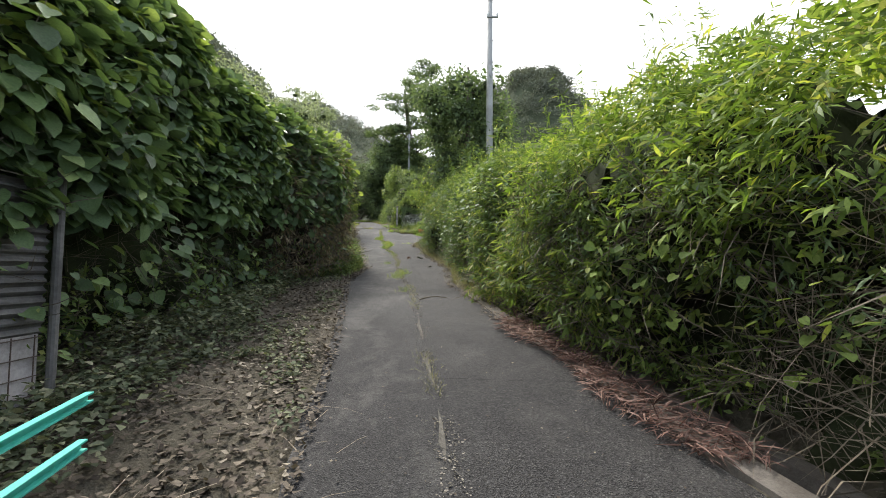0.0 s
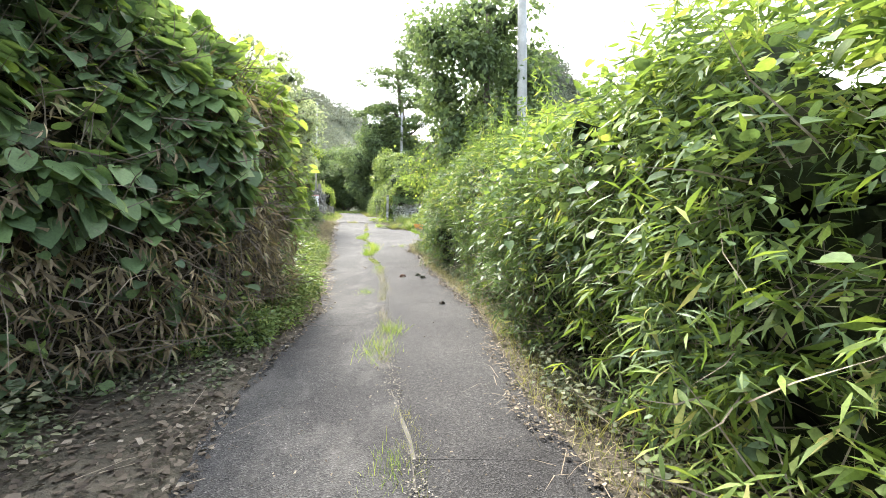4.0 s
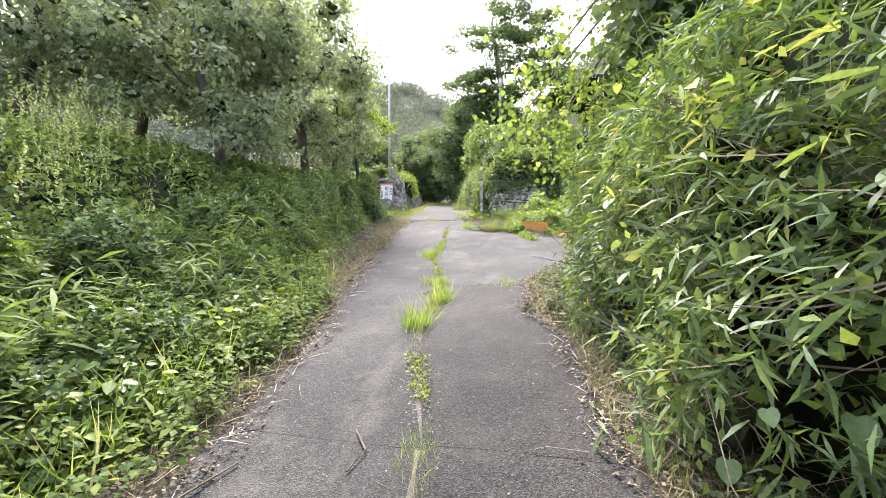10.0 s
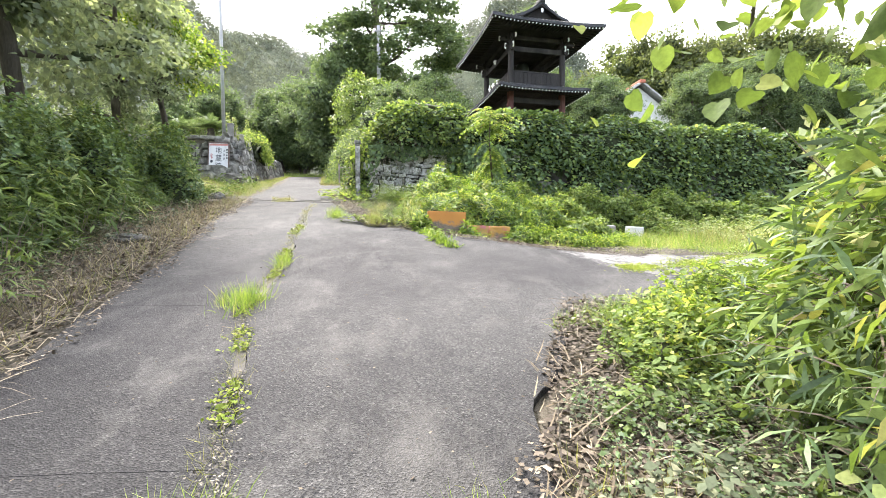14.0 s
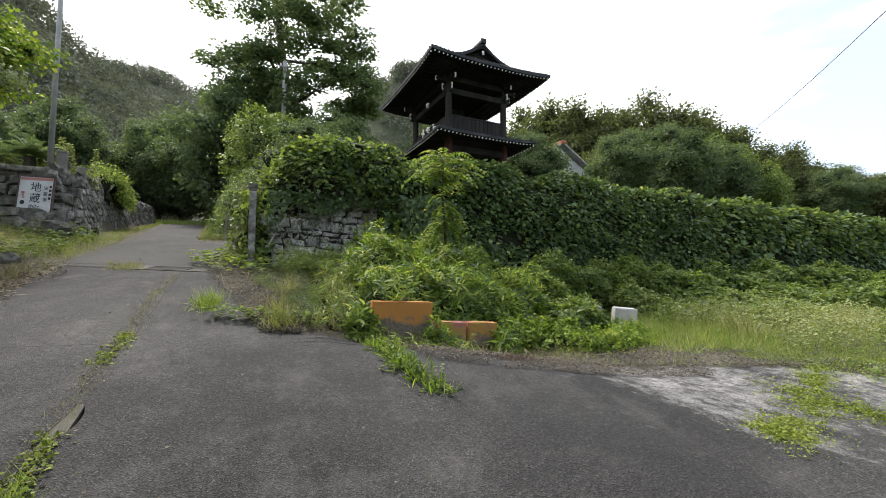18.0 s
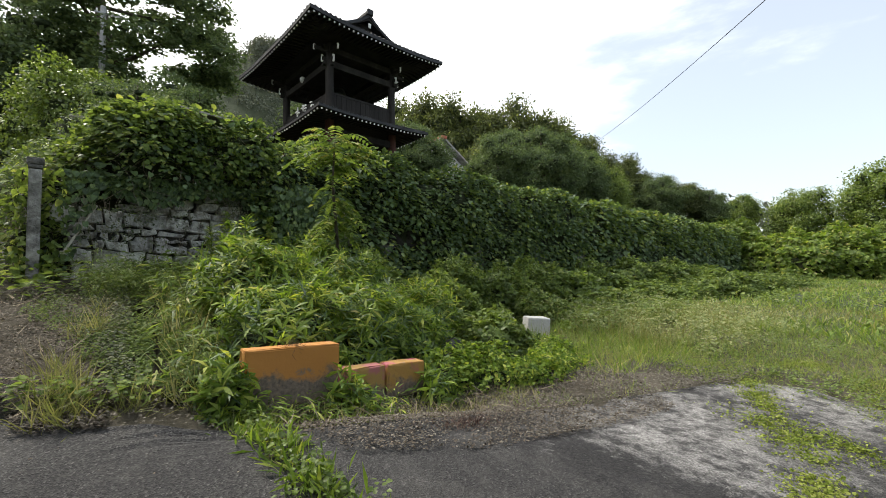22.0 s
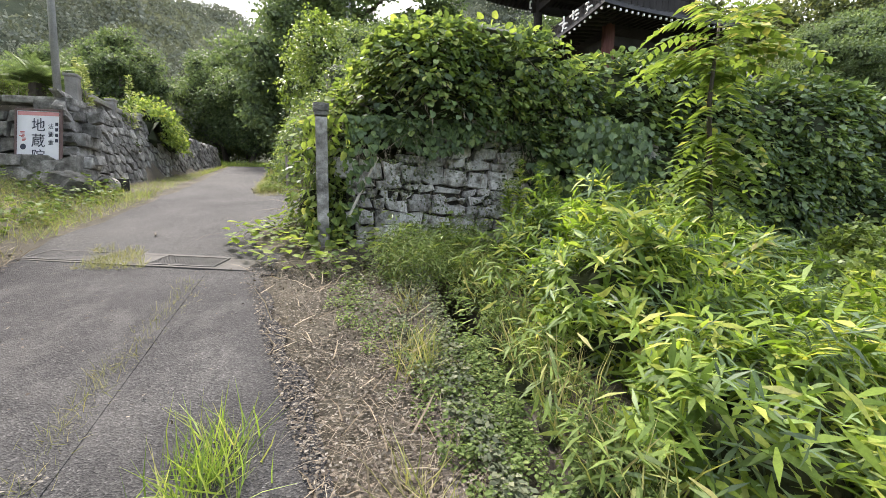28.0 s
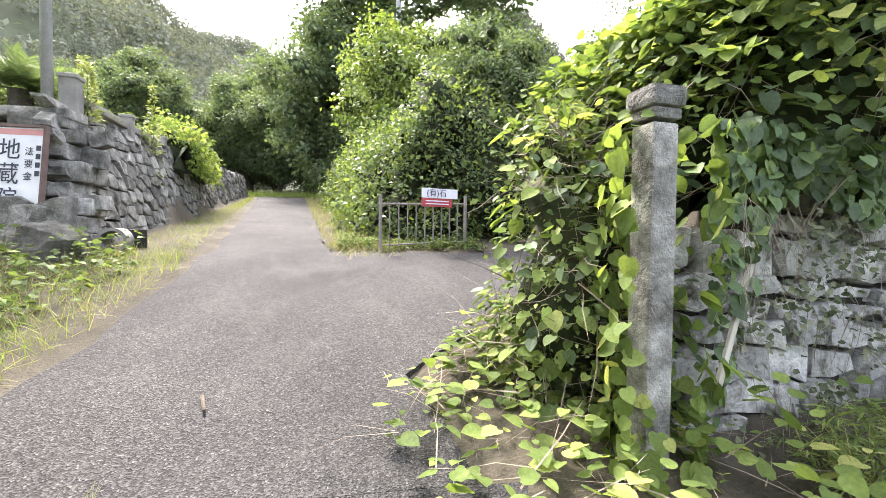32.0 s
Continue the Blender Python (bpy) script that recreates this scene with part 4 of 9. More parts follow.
# ---- trees ----
def make_tree(name, label, height, spread, trunk_h, count, leaf, mat, seed, clusters=60, kind="small", radius=0.16, flat=0.6, lowest=0.35, open_=0.35, inner=0.75, tight=0.8):
    """A tapered trunk, limbs and a crown of leaf clumps round the limbs' ends. Built at the origin."""
    r = np.random.default_rng(seed)
    tree = thing(name, label, "tree")
    bm = bmesh.new()
    top = height * 0.86
    bend = r.normal(0, 0.05 * height, (4, 2))
    pts = [(bend[min(i, 3), 0] * i / 4, bend[min(i, 3), 1] * i / 4, -0.3 + (top + 0.3) * i / 5) for i in range(6)]
    tube(bm, pts, [radius * (1.25 - 0.21 * i) for i in range(6)], 9)
    part("trunk", bm, M["bark"], tree, smooth=True)
    C = []
    for k in range(9):
        bm = bmesh.new()
        f = r.uniform(trunk_h / height, 0.8)
        a = k * 2.4 + r.normal(0, 0.3)
        zz = f * height
        bx, by = np.interp(zz, [p[2] for p in pts], [p[0] for p in pts]), np.interp(zz, [p[2] for p in pts], [p[1] for p in pts])
        out = spread * r.uniform(0.45, 0.75) * (1.15 - 0.6 * f)
        tip = (bx + math.cos(a) * out, by + math.sin(a) * out, zz + out * r.uniform(0.2, 0.7))
        mid = ((bx * 0.55 + tip[0] * 0.45), (by * 0.55 + tip[1] * 0.45), zz + (tip[2] - zz) * 0.3)
        w = radius * 0.42 * (1.1 - f * 0.6)
        tube(bm, [(bx, by, zz), mid, tip], [w, w * 0.7, w * 0.25], 6)
        C += [tip, tuple(np.array(mid) * 0.4 + np.array(tip) * 0.6)]
        part("limb", bm, M["bark"], tree, smooth=True)
    C = np.array(C)
    mid_z, half = height * (lowest + 1) / 2, height * (1 - lowest) / 2
    # Rounded lobes of foliage, each a small cloud of leaves round a heart coloured as shade.
    q = r.normal(0, 1, (clusters, 3))
    q /= np.linalg.norm(q, axis=1, keepdims=True)
    q *= r.uniform(0.25, 1.0, (clusters, 1)) ** 0.5 * (1 + 0.22 * np.sin(q[:, :1] * 4 + seed) * np.cos(q[:, 1:2] * 3 + seed))
    E = np.stack([q[:, 0] * spread * tight, q[:, 1] * spread * tight, mid_z + q[:, 2] * half * tight], -1)
    reach = np.sqrt((C[:, 0] / spread) ** 2 + (C[:, 1] / spread) ** 2 + ((C[:, 2] - mid_z) / half) ** 2)
    C = np.array([0, 0, mid_z]) + (C - np.array([0, 0, mid_z])) * np.minimum(1, 0.8 / reach)[:, None]
    C = np.concatenate([C[C[:, 2] > height * lowest * 0.8], E])
    size = spread * open_ * r.uniform(0.55, 1.15, len(C))
    share = size ** 2 / (size ** 2).sum()
    idx = r.choice(len(C), count, p=share)
    way = r.normal(0, 1, (count, 3)) + np.array([0, 0, 0.25])
    way /= np.linalg.norm(way, axis=1, keepdims=True)
    bumps = 1 + 0.1 * np.sin(way[:, 0] * 7 + idx) * np.cos(way[:, 1] * 6 + idx * 2) + 0.08 * np.sin(way[:, 2] * 11 + idx)
    deep = np.clip(1.0 - 0.6 * r.uniform(0, 1, count) ** 1.2 + 0.09 * r.normal(0, 1, count), 0.2, 1.3)
    P = C[idx] + way * (1, 1, flat * 1.25) * (size[idx] * bumps * deep)[:, None]
    if tight < 0.7:
        # Loose foliage between the lobes ties the crown together.
        m = int(count * 0.35)
        swell = 1 + 0.16 * np.sin(way[:m, 0] * 5 + seed) * np.cos(way[:m, 1] * 4 + seed) + 0.1 * np.sin(way[:m, 2] * 9 + way[:m, 0] * 7)
        P[:m] = np.array([0, 0, mid_z]) + way[:m] * (spread * 0.82, spread * 0.82, half * 0.84) * (swell * r.uniform(0.72, 1.0, m) ** 0.7)[:, None]
    N = way * 0.8 + np.array([0, 0, 0.55]) + r.normal(0, 0.35, (count, 3))
    Y = way * 0.55 + r.normal(0, 0.6, (count, 3)) - np.array([0, 0, 0.35])
    # Dark lumps fill the lobes, standing in for shade inside the crown.
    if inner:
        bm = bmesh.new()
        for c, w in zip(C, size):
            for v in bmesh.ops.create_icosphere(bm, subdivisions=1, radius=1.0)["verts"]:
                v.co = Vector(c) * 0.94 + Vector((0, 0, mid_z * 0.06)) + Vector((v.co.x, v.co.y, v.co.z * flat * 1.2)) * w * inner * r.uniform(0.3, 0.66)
        part("shade_heart", bm, M["tree_core"], tree, kind="stuff")
    leaves("crown", P, N, Y, leaf * r.uniform(0.6, 1.3, count), kind, mat, tree)
    return tree


def stand(tree, x, y, scale=1.0, turn=0.0, lift=-0.1, tall=1.0):
    """Puts a copy of a tree, or the tree itself the first time, on the ground."""
    m = Matrix.Translation((x, y, float(ground_z(x, y)) + lift)) @ Matrix.Rotation(turn, 4, "Z") @ Matrix.Diagonal((scale, scale, scale * tall, 1))
    if "placed" not in tree:
        tree["placed"] = 1
        tree.matrix_basis = m
        return tree
    return copy_thing(tree, m @ Matrix.Diagonal((*[1 / s for s in tree.scale], 1)))

# ---- the large structure ----
build_ground()
build_roads()


def curve_box(name, mat, parent, ys, xa, xb, za, zb, label=""):
    """A long bar of rectangular section along y."""
    V, F = [], []
    for y in ys:
        for x, z in ((xa(y), za(y)), (xb(y), za(y)), (xb(y), zb(y)), (xa(y), zb(y))):
            V.append((float(x), float(y), float(z)))
    for j in range(len(ys) - 1):
        for i in range(4):
            a, b = j * 4 + i, j * 4 + (i + 1) % 4
            F.append((a, b, b + 4, a + 4))
    F += [(3, 2, 1, 0), tuple(len(V) - 4 + i for i in range(4))]
    return link(name, mesh_of(name, V, F), mat, parent, label)


def build_gutter():
    g = thing("gutter", "weathered concrete roadside gutter half full of dead leaves", "gutter", kind="structure")
    cuts = list(np.arange(-11.0, 0.1, 2.2))
    for a, b in zip(cuts, cuts[1:]):
        ys = np.linspace(a + 0.006, b - 0.006, 6)
        for s in (-1, 1):
            curve_box("gutter_wall", M["dirty_concrete"], g, ys, lambda y: ditch_x(y) + s * 0.31 - 0.11, lambda y: ditch_x(y) + s * 0.31 + 0.09,
                      lambda y: road_z(y) - 0.7, lambda y: road_z(y) + (0.02 if s < 0 else -0.12))
    g = thing("drain", "narrow stone-sided drain between gravel and bamboo", "drain", kind="structure")
    ys = np.linspace(19.45, 24.3, 14)
    for s in (-1, 1):
        curve_box("drain_wall", M["dirty_concrete"], g, ys, lambda y: -1.87 + 0.05 * (y - 20) + s * 0.31 - 0.08, lambda y: -1.87 + 0.05 * (y - 20) + s * 0.31 + 0.08,
                  lambda y: road_z(y) - 0.75, lambda y: road_z(y) - (0.03 if s < 0 else 0.14))


build_gutter()


def build_grate():
    g = thing("drain_grate", "dusty steel grating set flush across the road", "grate", at=(-4.95, 23.7, 0))
    turn, slope = math.atan2(-0.42, 2.0), 0.165
    ax, ay = Vector((math.cos(turn), math.sin(turn), slope * math.sin(turn))), Vector((-math.sin(turn), math.cos(turn), slope * math.cos(turn)))
    az = ax.cross(ay).normalized()
    m = Matrix(((ax.x, ay.x, az.x, -5.02), (ax.y, ay.y, az.y, 23.77), (ax.z, ay.z, az.z, float(road_z(23.77)) + 0.002), (0, 0, 0, 1)))
    strip("bed", M["asphalt_worn"], g, 23.18, 24.14, lambda y: left_x(y), lambda y: -3.45, 0.0, 0.1, 10, 0.0, 9)
    for y, x0, x1, wide, lift in ((-0.2, -1.12, 1.4, 0.045, 0.004), (0.205, -1.1, 1.0, 0.07, -0.003)):
        bm = bmesh.new()
        box(bm, ((x0 + x1) / 2, y, -0.03 + lift), (x1 - x0, wide, 0.07), m, 0.008)
        part("channel_edge", bm, M["silt"], g)
    for cx, long in ((-0.74, 0.74), (0.6, 0.7)):
        bm = bmesh.new()
        for y in (-0.16, 0.16):
            box(bm, (cx, y, -0.012), (long, 0.02, 0.05), m)
        for s in (-1, 1):
            box(bm, (cx + s * long / 2, 0, -0.012), (0.02, 0.34, 0.05), m)
        part("grate_frame", bm, M["dusty_steel"], g)
        bm = bmesh.new()
        for k in range(25):
            box(bm, (cx - long / 2 + 0.015 + k * (long - 0.03) / 24, 0, -0.012), (0.01, 0.31, 0.035), m)
        for k in range(4):
            box(bm, (cx, -0.11 + k * 0.073, -0.013), (long - 0.02, 0.01, 0.025), m)
        part("grating", bm, M["dusty_steel"], g, kind="stuff")
    bm = bmesh.new()
    box(bm, (0.12, 0, -0.0265), (2.4, 0.34, 0.05), m)
    part("silt", bm, M["silt"], g)
    bm = bmesh.new()
    box(bm, (-0.05, 0, -0.022), (0.58, 0.33, 0.05), m, 0.01)
    part("cover_slab", bm, M["silt"], g, "silted concrete cover slab")


M["silt"] = rough_material("silt", [(0.3, (0.07, 0.065, 0.058)), (0.6, (0.115, 0.107, 0.097)), (0.8, (0.16, 0.15, 0.135))], 3.0, 60.0, 0.95, 0.5, 0.01)
M["dusty_steel"] = plain_material("dusty_steel", (0.115, 0.108, 0.098), 0.9, 0.0, 0.35)
M["rust"] = plain_material("rusty_steel", (0.16, 0.12, 0.1), 0.7, 0.6, 0.5)
build_grate()


# ---- stone walls ----
def clip_cell(poly, p, q, gap):
    """Cuts a polygon by the middle line between p and q, less half a gap."""
    mx, my = (p[0] + q[0]) / 2, (p[1] + q[1]) / 2
    dx, dy = q[0] - p[0], q[1] - p[1]
    d = math.hypot(dx, dy)
    dx, dy = dx / d, dy / d
    side = [(x - mx) * dx + (y - my) * dy + gap / 2 for x, y in poly]
    out = []
    for i, a in enumerate(poly):
        b, sa, sb = poly[(i + 1) % len(poly)], side[i], side[(i + 1) % len(poly)]
        if sa <= 0:
            out.append(a)
        if (sa < 0) != (sb < 0) and sa != sb:
            t = sa / (sa - sb)
            out.append((a[0] + (b[0] - a[0]) * t, a[1] + (b[1] - a[1]) * t))
    return out


def lay_stones(parent, corner, way, length, height, course, seed, back=0.0, batter=0.0, skip=None, base=None, limit=300, gap=0.018, grow=0.0, ends=0.0, tall=1.7, coursed=False, mat="stone", flush=1.0):
    """A face of rough fitted stones along a wall. way: the unit way along; the face looks to its right side."""
    r = random.Random(seed)
    way = Vector((*way, 0)).normalized()
    out = Vector((way.y, -way.x, 0))
    top = height if callable(height) else (lambda s: height)
    sites, z, row = [], course * 0.35, 0
    while z < top(0) + course:
        s = -course * (0.7 if row % 2 else 0.2)
        while s < length + course:
            size = course * (1 + grow * s / length)
            sites.append((s + r.uniform(-0.28, 0.28) * size, z + r.uniform(-0.3, 0.3) * course))
            s += size * r.uniform(0.9, 2.3)
        z += course * r.uniform(0.75, 1.05)
        row += 1
    blocks, z = {}, 0.0
    while coursed and z < top(length):
        high, s = course * r.uniform(0.55, 1.5), -0.1 - r.uniform(0, 0.2)
        while s < length:
            wide = course * r.uniform(0.7, 2.4)
            j = lambda: r.uniform(-0.24, 0.24) * course
            q = [(s + j(), z + j()), (s + wide * 0.5, z + j() * 0.6), (s + wide - gap + j(), z + j()), (s + wide - gap + j(), z + high - gap + j()), (s + wide * 0.5, z + high - gap + j() * 0.6), (s + j(), z + high - gap + j())]
            blocks[(s + wide / 2, z + high / 2)] = q
            s += wide
        z += high
    sites = list(blocks) if coursed else sites
    made = 0
    for n, p in enumerate(sites):
        if made >= limit or not (-ends <= p[0] <= length + ends) or p[1] > top(p[0]) or (skip and skip(*p)):
            continue
        t = top(min(max(p[0], 0), length))
        cell = [(max(-0.04, p[0] - 1.5), -0.1), (min(length + 0.04, p[0] + 1.5), -0.1), (min(length + 0.04, p[0] + 1.5), t), (max(-0.04, p[0] - 1.5), t)]
        # Cells are cut in a space stretched upwards, so that the stones lie long.
        cell = [(x, y * tall) for x, y in cell]
        if coursed:
            cell = [(x, y * tall) for x, y in blocks[p]]
        for q in [] if coursed else sorted(sites, key=lambda q: (q[0] - p[0]) ** 2 + (q[1] * tall - p[1] * tall) ** 2)[1:15]:
            cell = clip_cell(cell, (p[0], p[1] * tall), (q[0], q[1] * tall), gap * r.uniform(0.5, 2.0))
        cell = [(x, y / tall) for x, y in cell]
        if len(cell) < 3:
            continue
        cx, cz = sum(c[0] for c in cell) / len(cell), sum(c[1] for c in cell) / len(cell)
        proud = 0.04 + r.uniform(0.0, 0.075) * flush
        bulge = r.uniform(-0.01, 0.025)
        tiltx, tiltz = r.uniform(-0.1, 0.1) * flush, r.uniform(-0.12, 0.1) * flush
        foot = Vector((*corner, 0)) + way * cx - out * back
        zz = (float(ground_z(*(foot + out * 0.5).xy)) if base is None else base(cx)) - 0.1
        V, F = [], []
        k = len(cell)
        for depth, shrink in ((-0.12, 1.0), (proud * 0.6, 0.99), (proud, 0.9)):
            for x, y in cell:
                x2, y2 = cx + (x - cx) * shrink, cz + (y - cz) * shrink
                dd = depth + (tiltx * (x2 - cx) + tiltz * (y2 - cz)) * (depth > 0) + r.uniform(-0.012, 0.012)
                V.append(foot + way * (x2 - cx + r.uniform(-0.008, 0.008)) + out * (dd - batter * y2) + Vector((0, 0, zz + y2)))
        V.append(foot + out * (proud + bulge - batter * cz) + Vector((0, 0, zz + cz)))
        for a in (0, k):
            F += [(a + i, a + (i + 1) % k, a + k + (i + 1) % k, a + k + i) for i in range(k)]
        F += [(2 * k + i, 2 * k + (i + 1) % k, 3 * k) for i in range(k)]
        link("stone", mesh_of("stone", V, F), M[mat], parent)
        made += 1


def slanted_wall(name, parent, corner, way, length, z0, z1, thick, batter, mat):
    """The backing behind the stones: its face leans back by batter."""
    way = np.array(way) / np.linalg.norm(way)
    out = np.array((way[1], -way[0]))
    V = []
    for s in (0, length):
        za, zb = z0(s), z1(s)
        for o, z in ((-0.12, za - 0.5), (-0.12 - batter * (zb - za), zb), (-0.12 - thick - batter * (zb - za), zb), (-0.12 - thick, za - 0.5)):
            p = np.array(corner) + way * s + out * o
            V.append((p[0], p[1], z))
    F = [(0, 1, 2, 3), (7, 6, 5, 4)] + [(i, (i + 1) % 4 + 0, (i + 1) % 4 + 4, i + 4) for i in range(4)]
    me = mesh_of(name, V, F)
    return link(name, me, mat, parent)


def build_left_wall():
    w = thing("stone_wall_west", "tall dry-laid wall of grey boulders with dark joints", "wall", kind="structure")
    zb = lambda s: float(ground_z(WALL_CORNER[0] - 0.0 + s * 0.0 + 0.5 - 0.2 * s, WALL_CORNER[1] + s * 0.98))
    side_top = lambda s: np.interp(s, [0, 2.5, 19.5], [6.4, 6.4, 7.55])
    slanted_wall("wall_core", w, WALL_CORNER + WALL_WAY * 0.8, WALL_WAY, 18.7, zb, side_top, 0.5, 0.22, M["mortar"])
    lay_stones(w, WALL_CORNER - WALL_WAY * 0.12, WALL_WAY, 19.5, lambda s: 2.1 - 0.045 * s, 0.25, 3, 0.12, 0.22, limit=460, grow=0.6, tall=2.0, flush=0.45, gap=0.022)
    front = thing("stone_wall_south", "low wall of large split boulders under a flat coping", "wall", kind="structure")
    way = np.array([1.0, 0.02])
    corner = WALL_CORNER + np.array([-7.2, -0.14])
    zf = lambda s: 4.35
    slanted_wall("wall_core", front, corner, way, 6.5, zf, lambda s: 6.1, 0.5, 0.12, M["mortar"])
    lay_stones(front, corner, way, 7.05, 1.88, 0.25, 8, 0.1, 0.12, base=lambda s: 4.4, limit=260, tall=1.0, coursed=True, flush=0.8, gap=0.024)
    # The lower courses stand forward as a ledge.
    lay_stones(front, corner - np.array([0.0, 0.6]), way, 7.1, 0.86, 0.36, 15, 0.1, 0.1, base=lambda s: 4.4, limit=90, tall=1.4, flush=0.8, gap=0.03)
    bm = bmesh.new()
    box(bm, (corner[0] + 3.5, corner[1] - 0.12, 4.48), (6.9, 0.46, 1.16), None, 0.03)
    part("ledge_core", bm, M["stone"], front)
    # Coping slabs on both faces and the corner post.
    bm = bmesh.new()
    for k in range(5):
        box(bm, (corner[0] + 0.75 + k * 1.36, corner[1] + 0.35, 6.27 + 0.02 * math.sin(k * 5)), (1.28 + 0.06 * math.sin(k * 3), 0.42, 0.14), Matrix.Rotation(0.004 * math.sin(k * 7), 4, "Y"), 0.03)
    part("coping", bm, M["stone"], front)
    # Long corner stones, laid by turns along each face.
    r = random.Random(21)
    z, k = float(ground_z(WALL_CORNER[0] + 0.3, WALL_CORNER[1])) - 0.15, 0
    while z < 6.12:
        h = r.uniform(0.17, 0.3)
        q = WALL_CORNER + np.array([-0.16, -0.04]) - np.array([0.2, -0.12]) * (z - 4.4)
        long, yaw2 = r.uniform(0.55, 0.8), math.atan2(WALL_WAY[1], WALL_WAY[0]) if k % 2 else 0.02
        mm = Matrix.Translation((q[0], q[1], z + h / 2)) @ Matrix.Rotation(yaw2 + r.uniform(-0.04, 0.04), 4, "Z") @ Matrix.Rotation(r.uniform(-0.03, 0.03), 4, "X")
        bm = bmesh.new()
        box(bm, ((0.22 if k % 2 else -0.24), 0.06, 0), (long, 0.46, h - 0.015), mm, 0.035)
        part("quoin", bm, M["stone"], front)
        z, k = z + h, k + 1
    rail = thing("stone_balustrade", "grey stone balustrade with square posts along the wall top", "balustrade")
    yaw = math.atan2(WALL_WAY[1], WALL_WAY[0])
    top0 = WALL_CORNER + np.array([-0.62, 0.35])
    for k in range(9):
        p = top0 + WALL_WAY * (0.15 + k * 2.1)
        z = 6.36 + 0.06 * k * 1.0
        bm = bmesh.new()
        m = Matrix.Translation((p[0], p[1], z)) @ Matrix.Rotation(yaw, 4, "Z")
        big = 0.9 if k == 0 else 0.8
        box(bm, (0, 0, 0.27 * big), (0.24 * big, 0.24 * big, 0.75 * big), m, 0.02)
        box(bm, (0, 0, 0.62 * big), (0.28 * big, 0.28 * big, 0.06), m, 0.015)
        part("post", bm, M["concrete"], rail)
        if k < 8:
            bm = bmesh.new()
            box(bm, (1.05, 0, 0.3), (1.86, 0.14, 0.12), m @ Matrix.Rotation(-0.03, 4, "Y"), 0.015)
            part("rail", bm, M["concrete"], rail)


build_left_wall()


def build_hedge_wall():
    w = thing("stone_wall_north", "mossy retaining wall of squared grey stones under ivy", "wall", kind="structure")
    slanted_wall("wall_core", w, HEDGE_A - HEDGE_WAY * 0.6, HEDGE_WAY, 41.6, lambda s: 2.4, lambda s: float(np.interp(s, [0, 0.9, 1.4], [4.7, 4.9, 5.45])), 0.5, 0.04, M["mortar"])
    lay_stones(w, HEDGE_A - HEDGE_WAY * 0.62, HEDGE_WAY, 5.02, lambda s: float(np.interp(s, [0, 0.8, 1.3], [1.75, 1.95, 2.5])), 0.17, 5, 0.12, 0.03, base=lambda s: 3.1 - 0.06 * s, limit=420, gap=0.02, tall=1.0, coursed=True, flush=0.9, mat="pale_stone")
    lay_stones(w, HEDGE_A + HEDGE_WAY * 4.4, HEDGE_WAY, 14, 1.8, 0.4, 6, 0.12, 0.03, base=lambda s: 2.75, limit=90, skip=lambda s, z: (int(s * 0.9) % 3) > 0)


build_hedge_wall()


def build_gate_post():
    g = thing("gate_post", "weathered square stone gate post with a stepped cap and vines", "gate post", at=(-3.1, 24.2, 3.5))
    m = Matrix.Translation((-3.1, 24.2, 3.5)) @ Matrix.Rotation(0.15, 4, "Z")
    bm = bmesh.new()
    box(bm, (0, 0, 0.85), (0.14, 0.14, 1.8), m, 0.015)
    part("shaft", bm, M["stone"], g)
    bm = bmesh.new()
    box(bm, (0, 0, 1.79), (0.155, 0.155, 0.05), m, 0.012)
    box(bm, (0, 0, 1.865), (0.19, 0.19, 0.1), m, 0.03)
    part("cap", bm, M["stone"], g)
    s = thing("bamboo_stick", "pale dry stick leaning against the vines", "stick", at=(-2.44, 24.35, 4.75))
    bm = bmesh.new()
    tube(bm, [(-2.42, 24.3, 4.8), (-2.55, 24.25, 4.55), (-2.78, 24.15, 4.05)], [0.015, 0.017, 0.018], 7)
    part("stick", bm, M["straw_wood"], s)


M["straw_wood"] = plain_material("pale_stick", (0.5, 0.47, 0.38), 0.7, 0, 0.3)
build_gate_post()


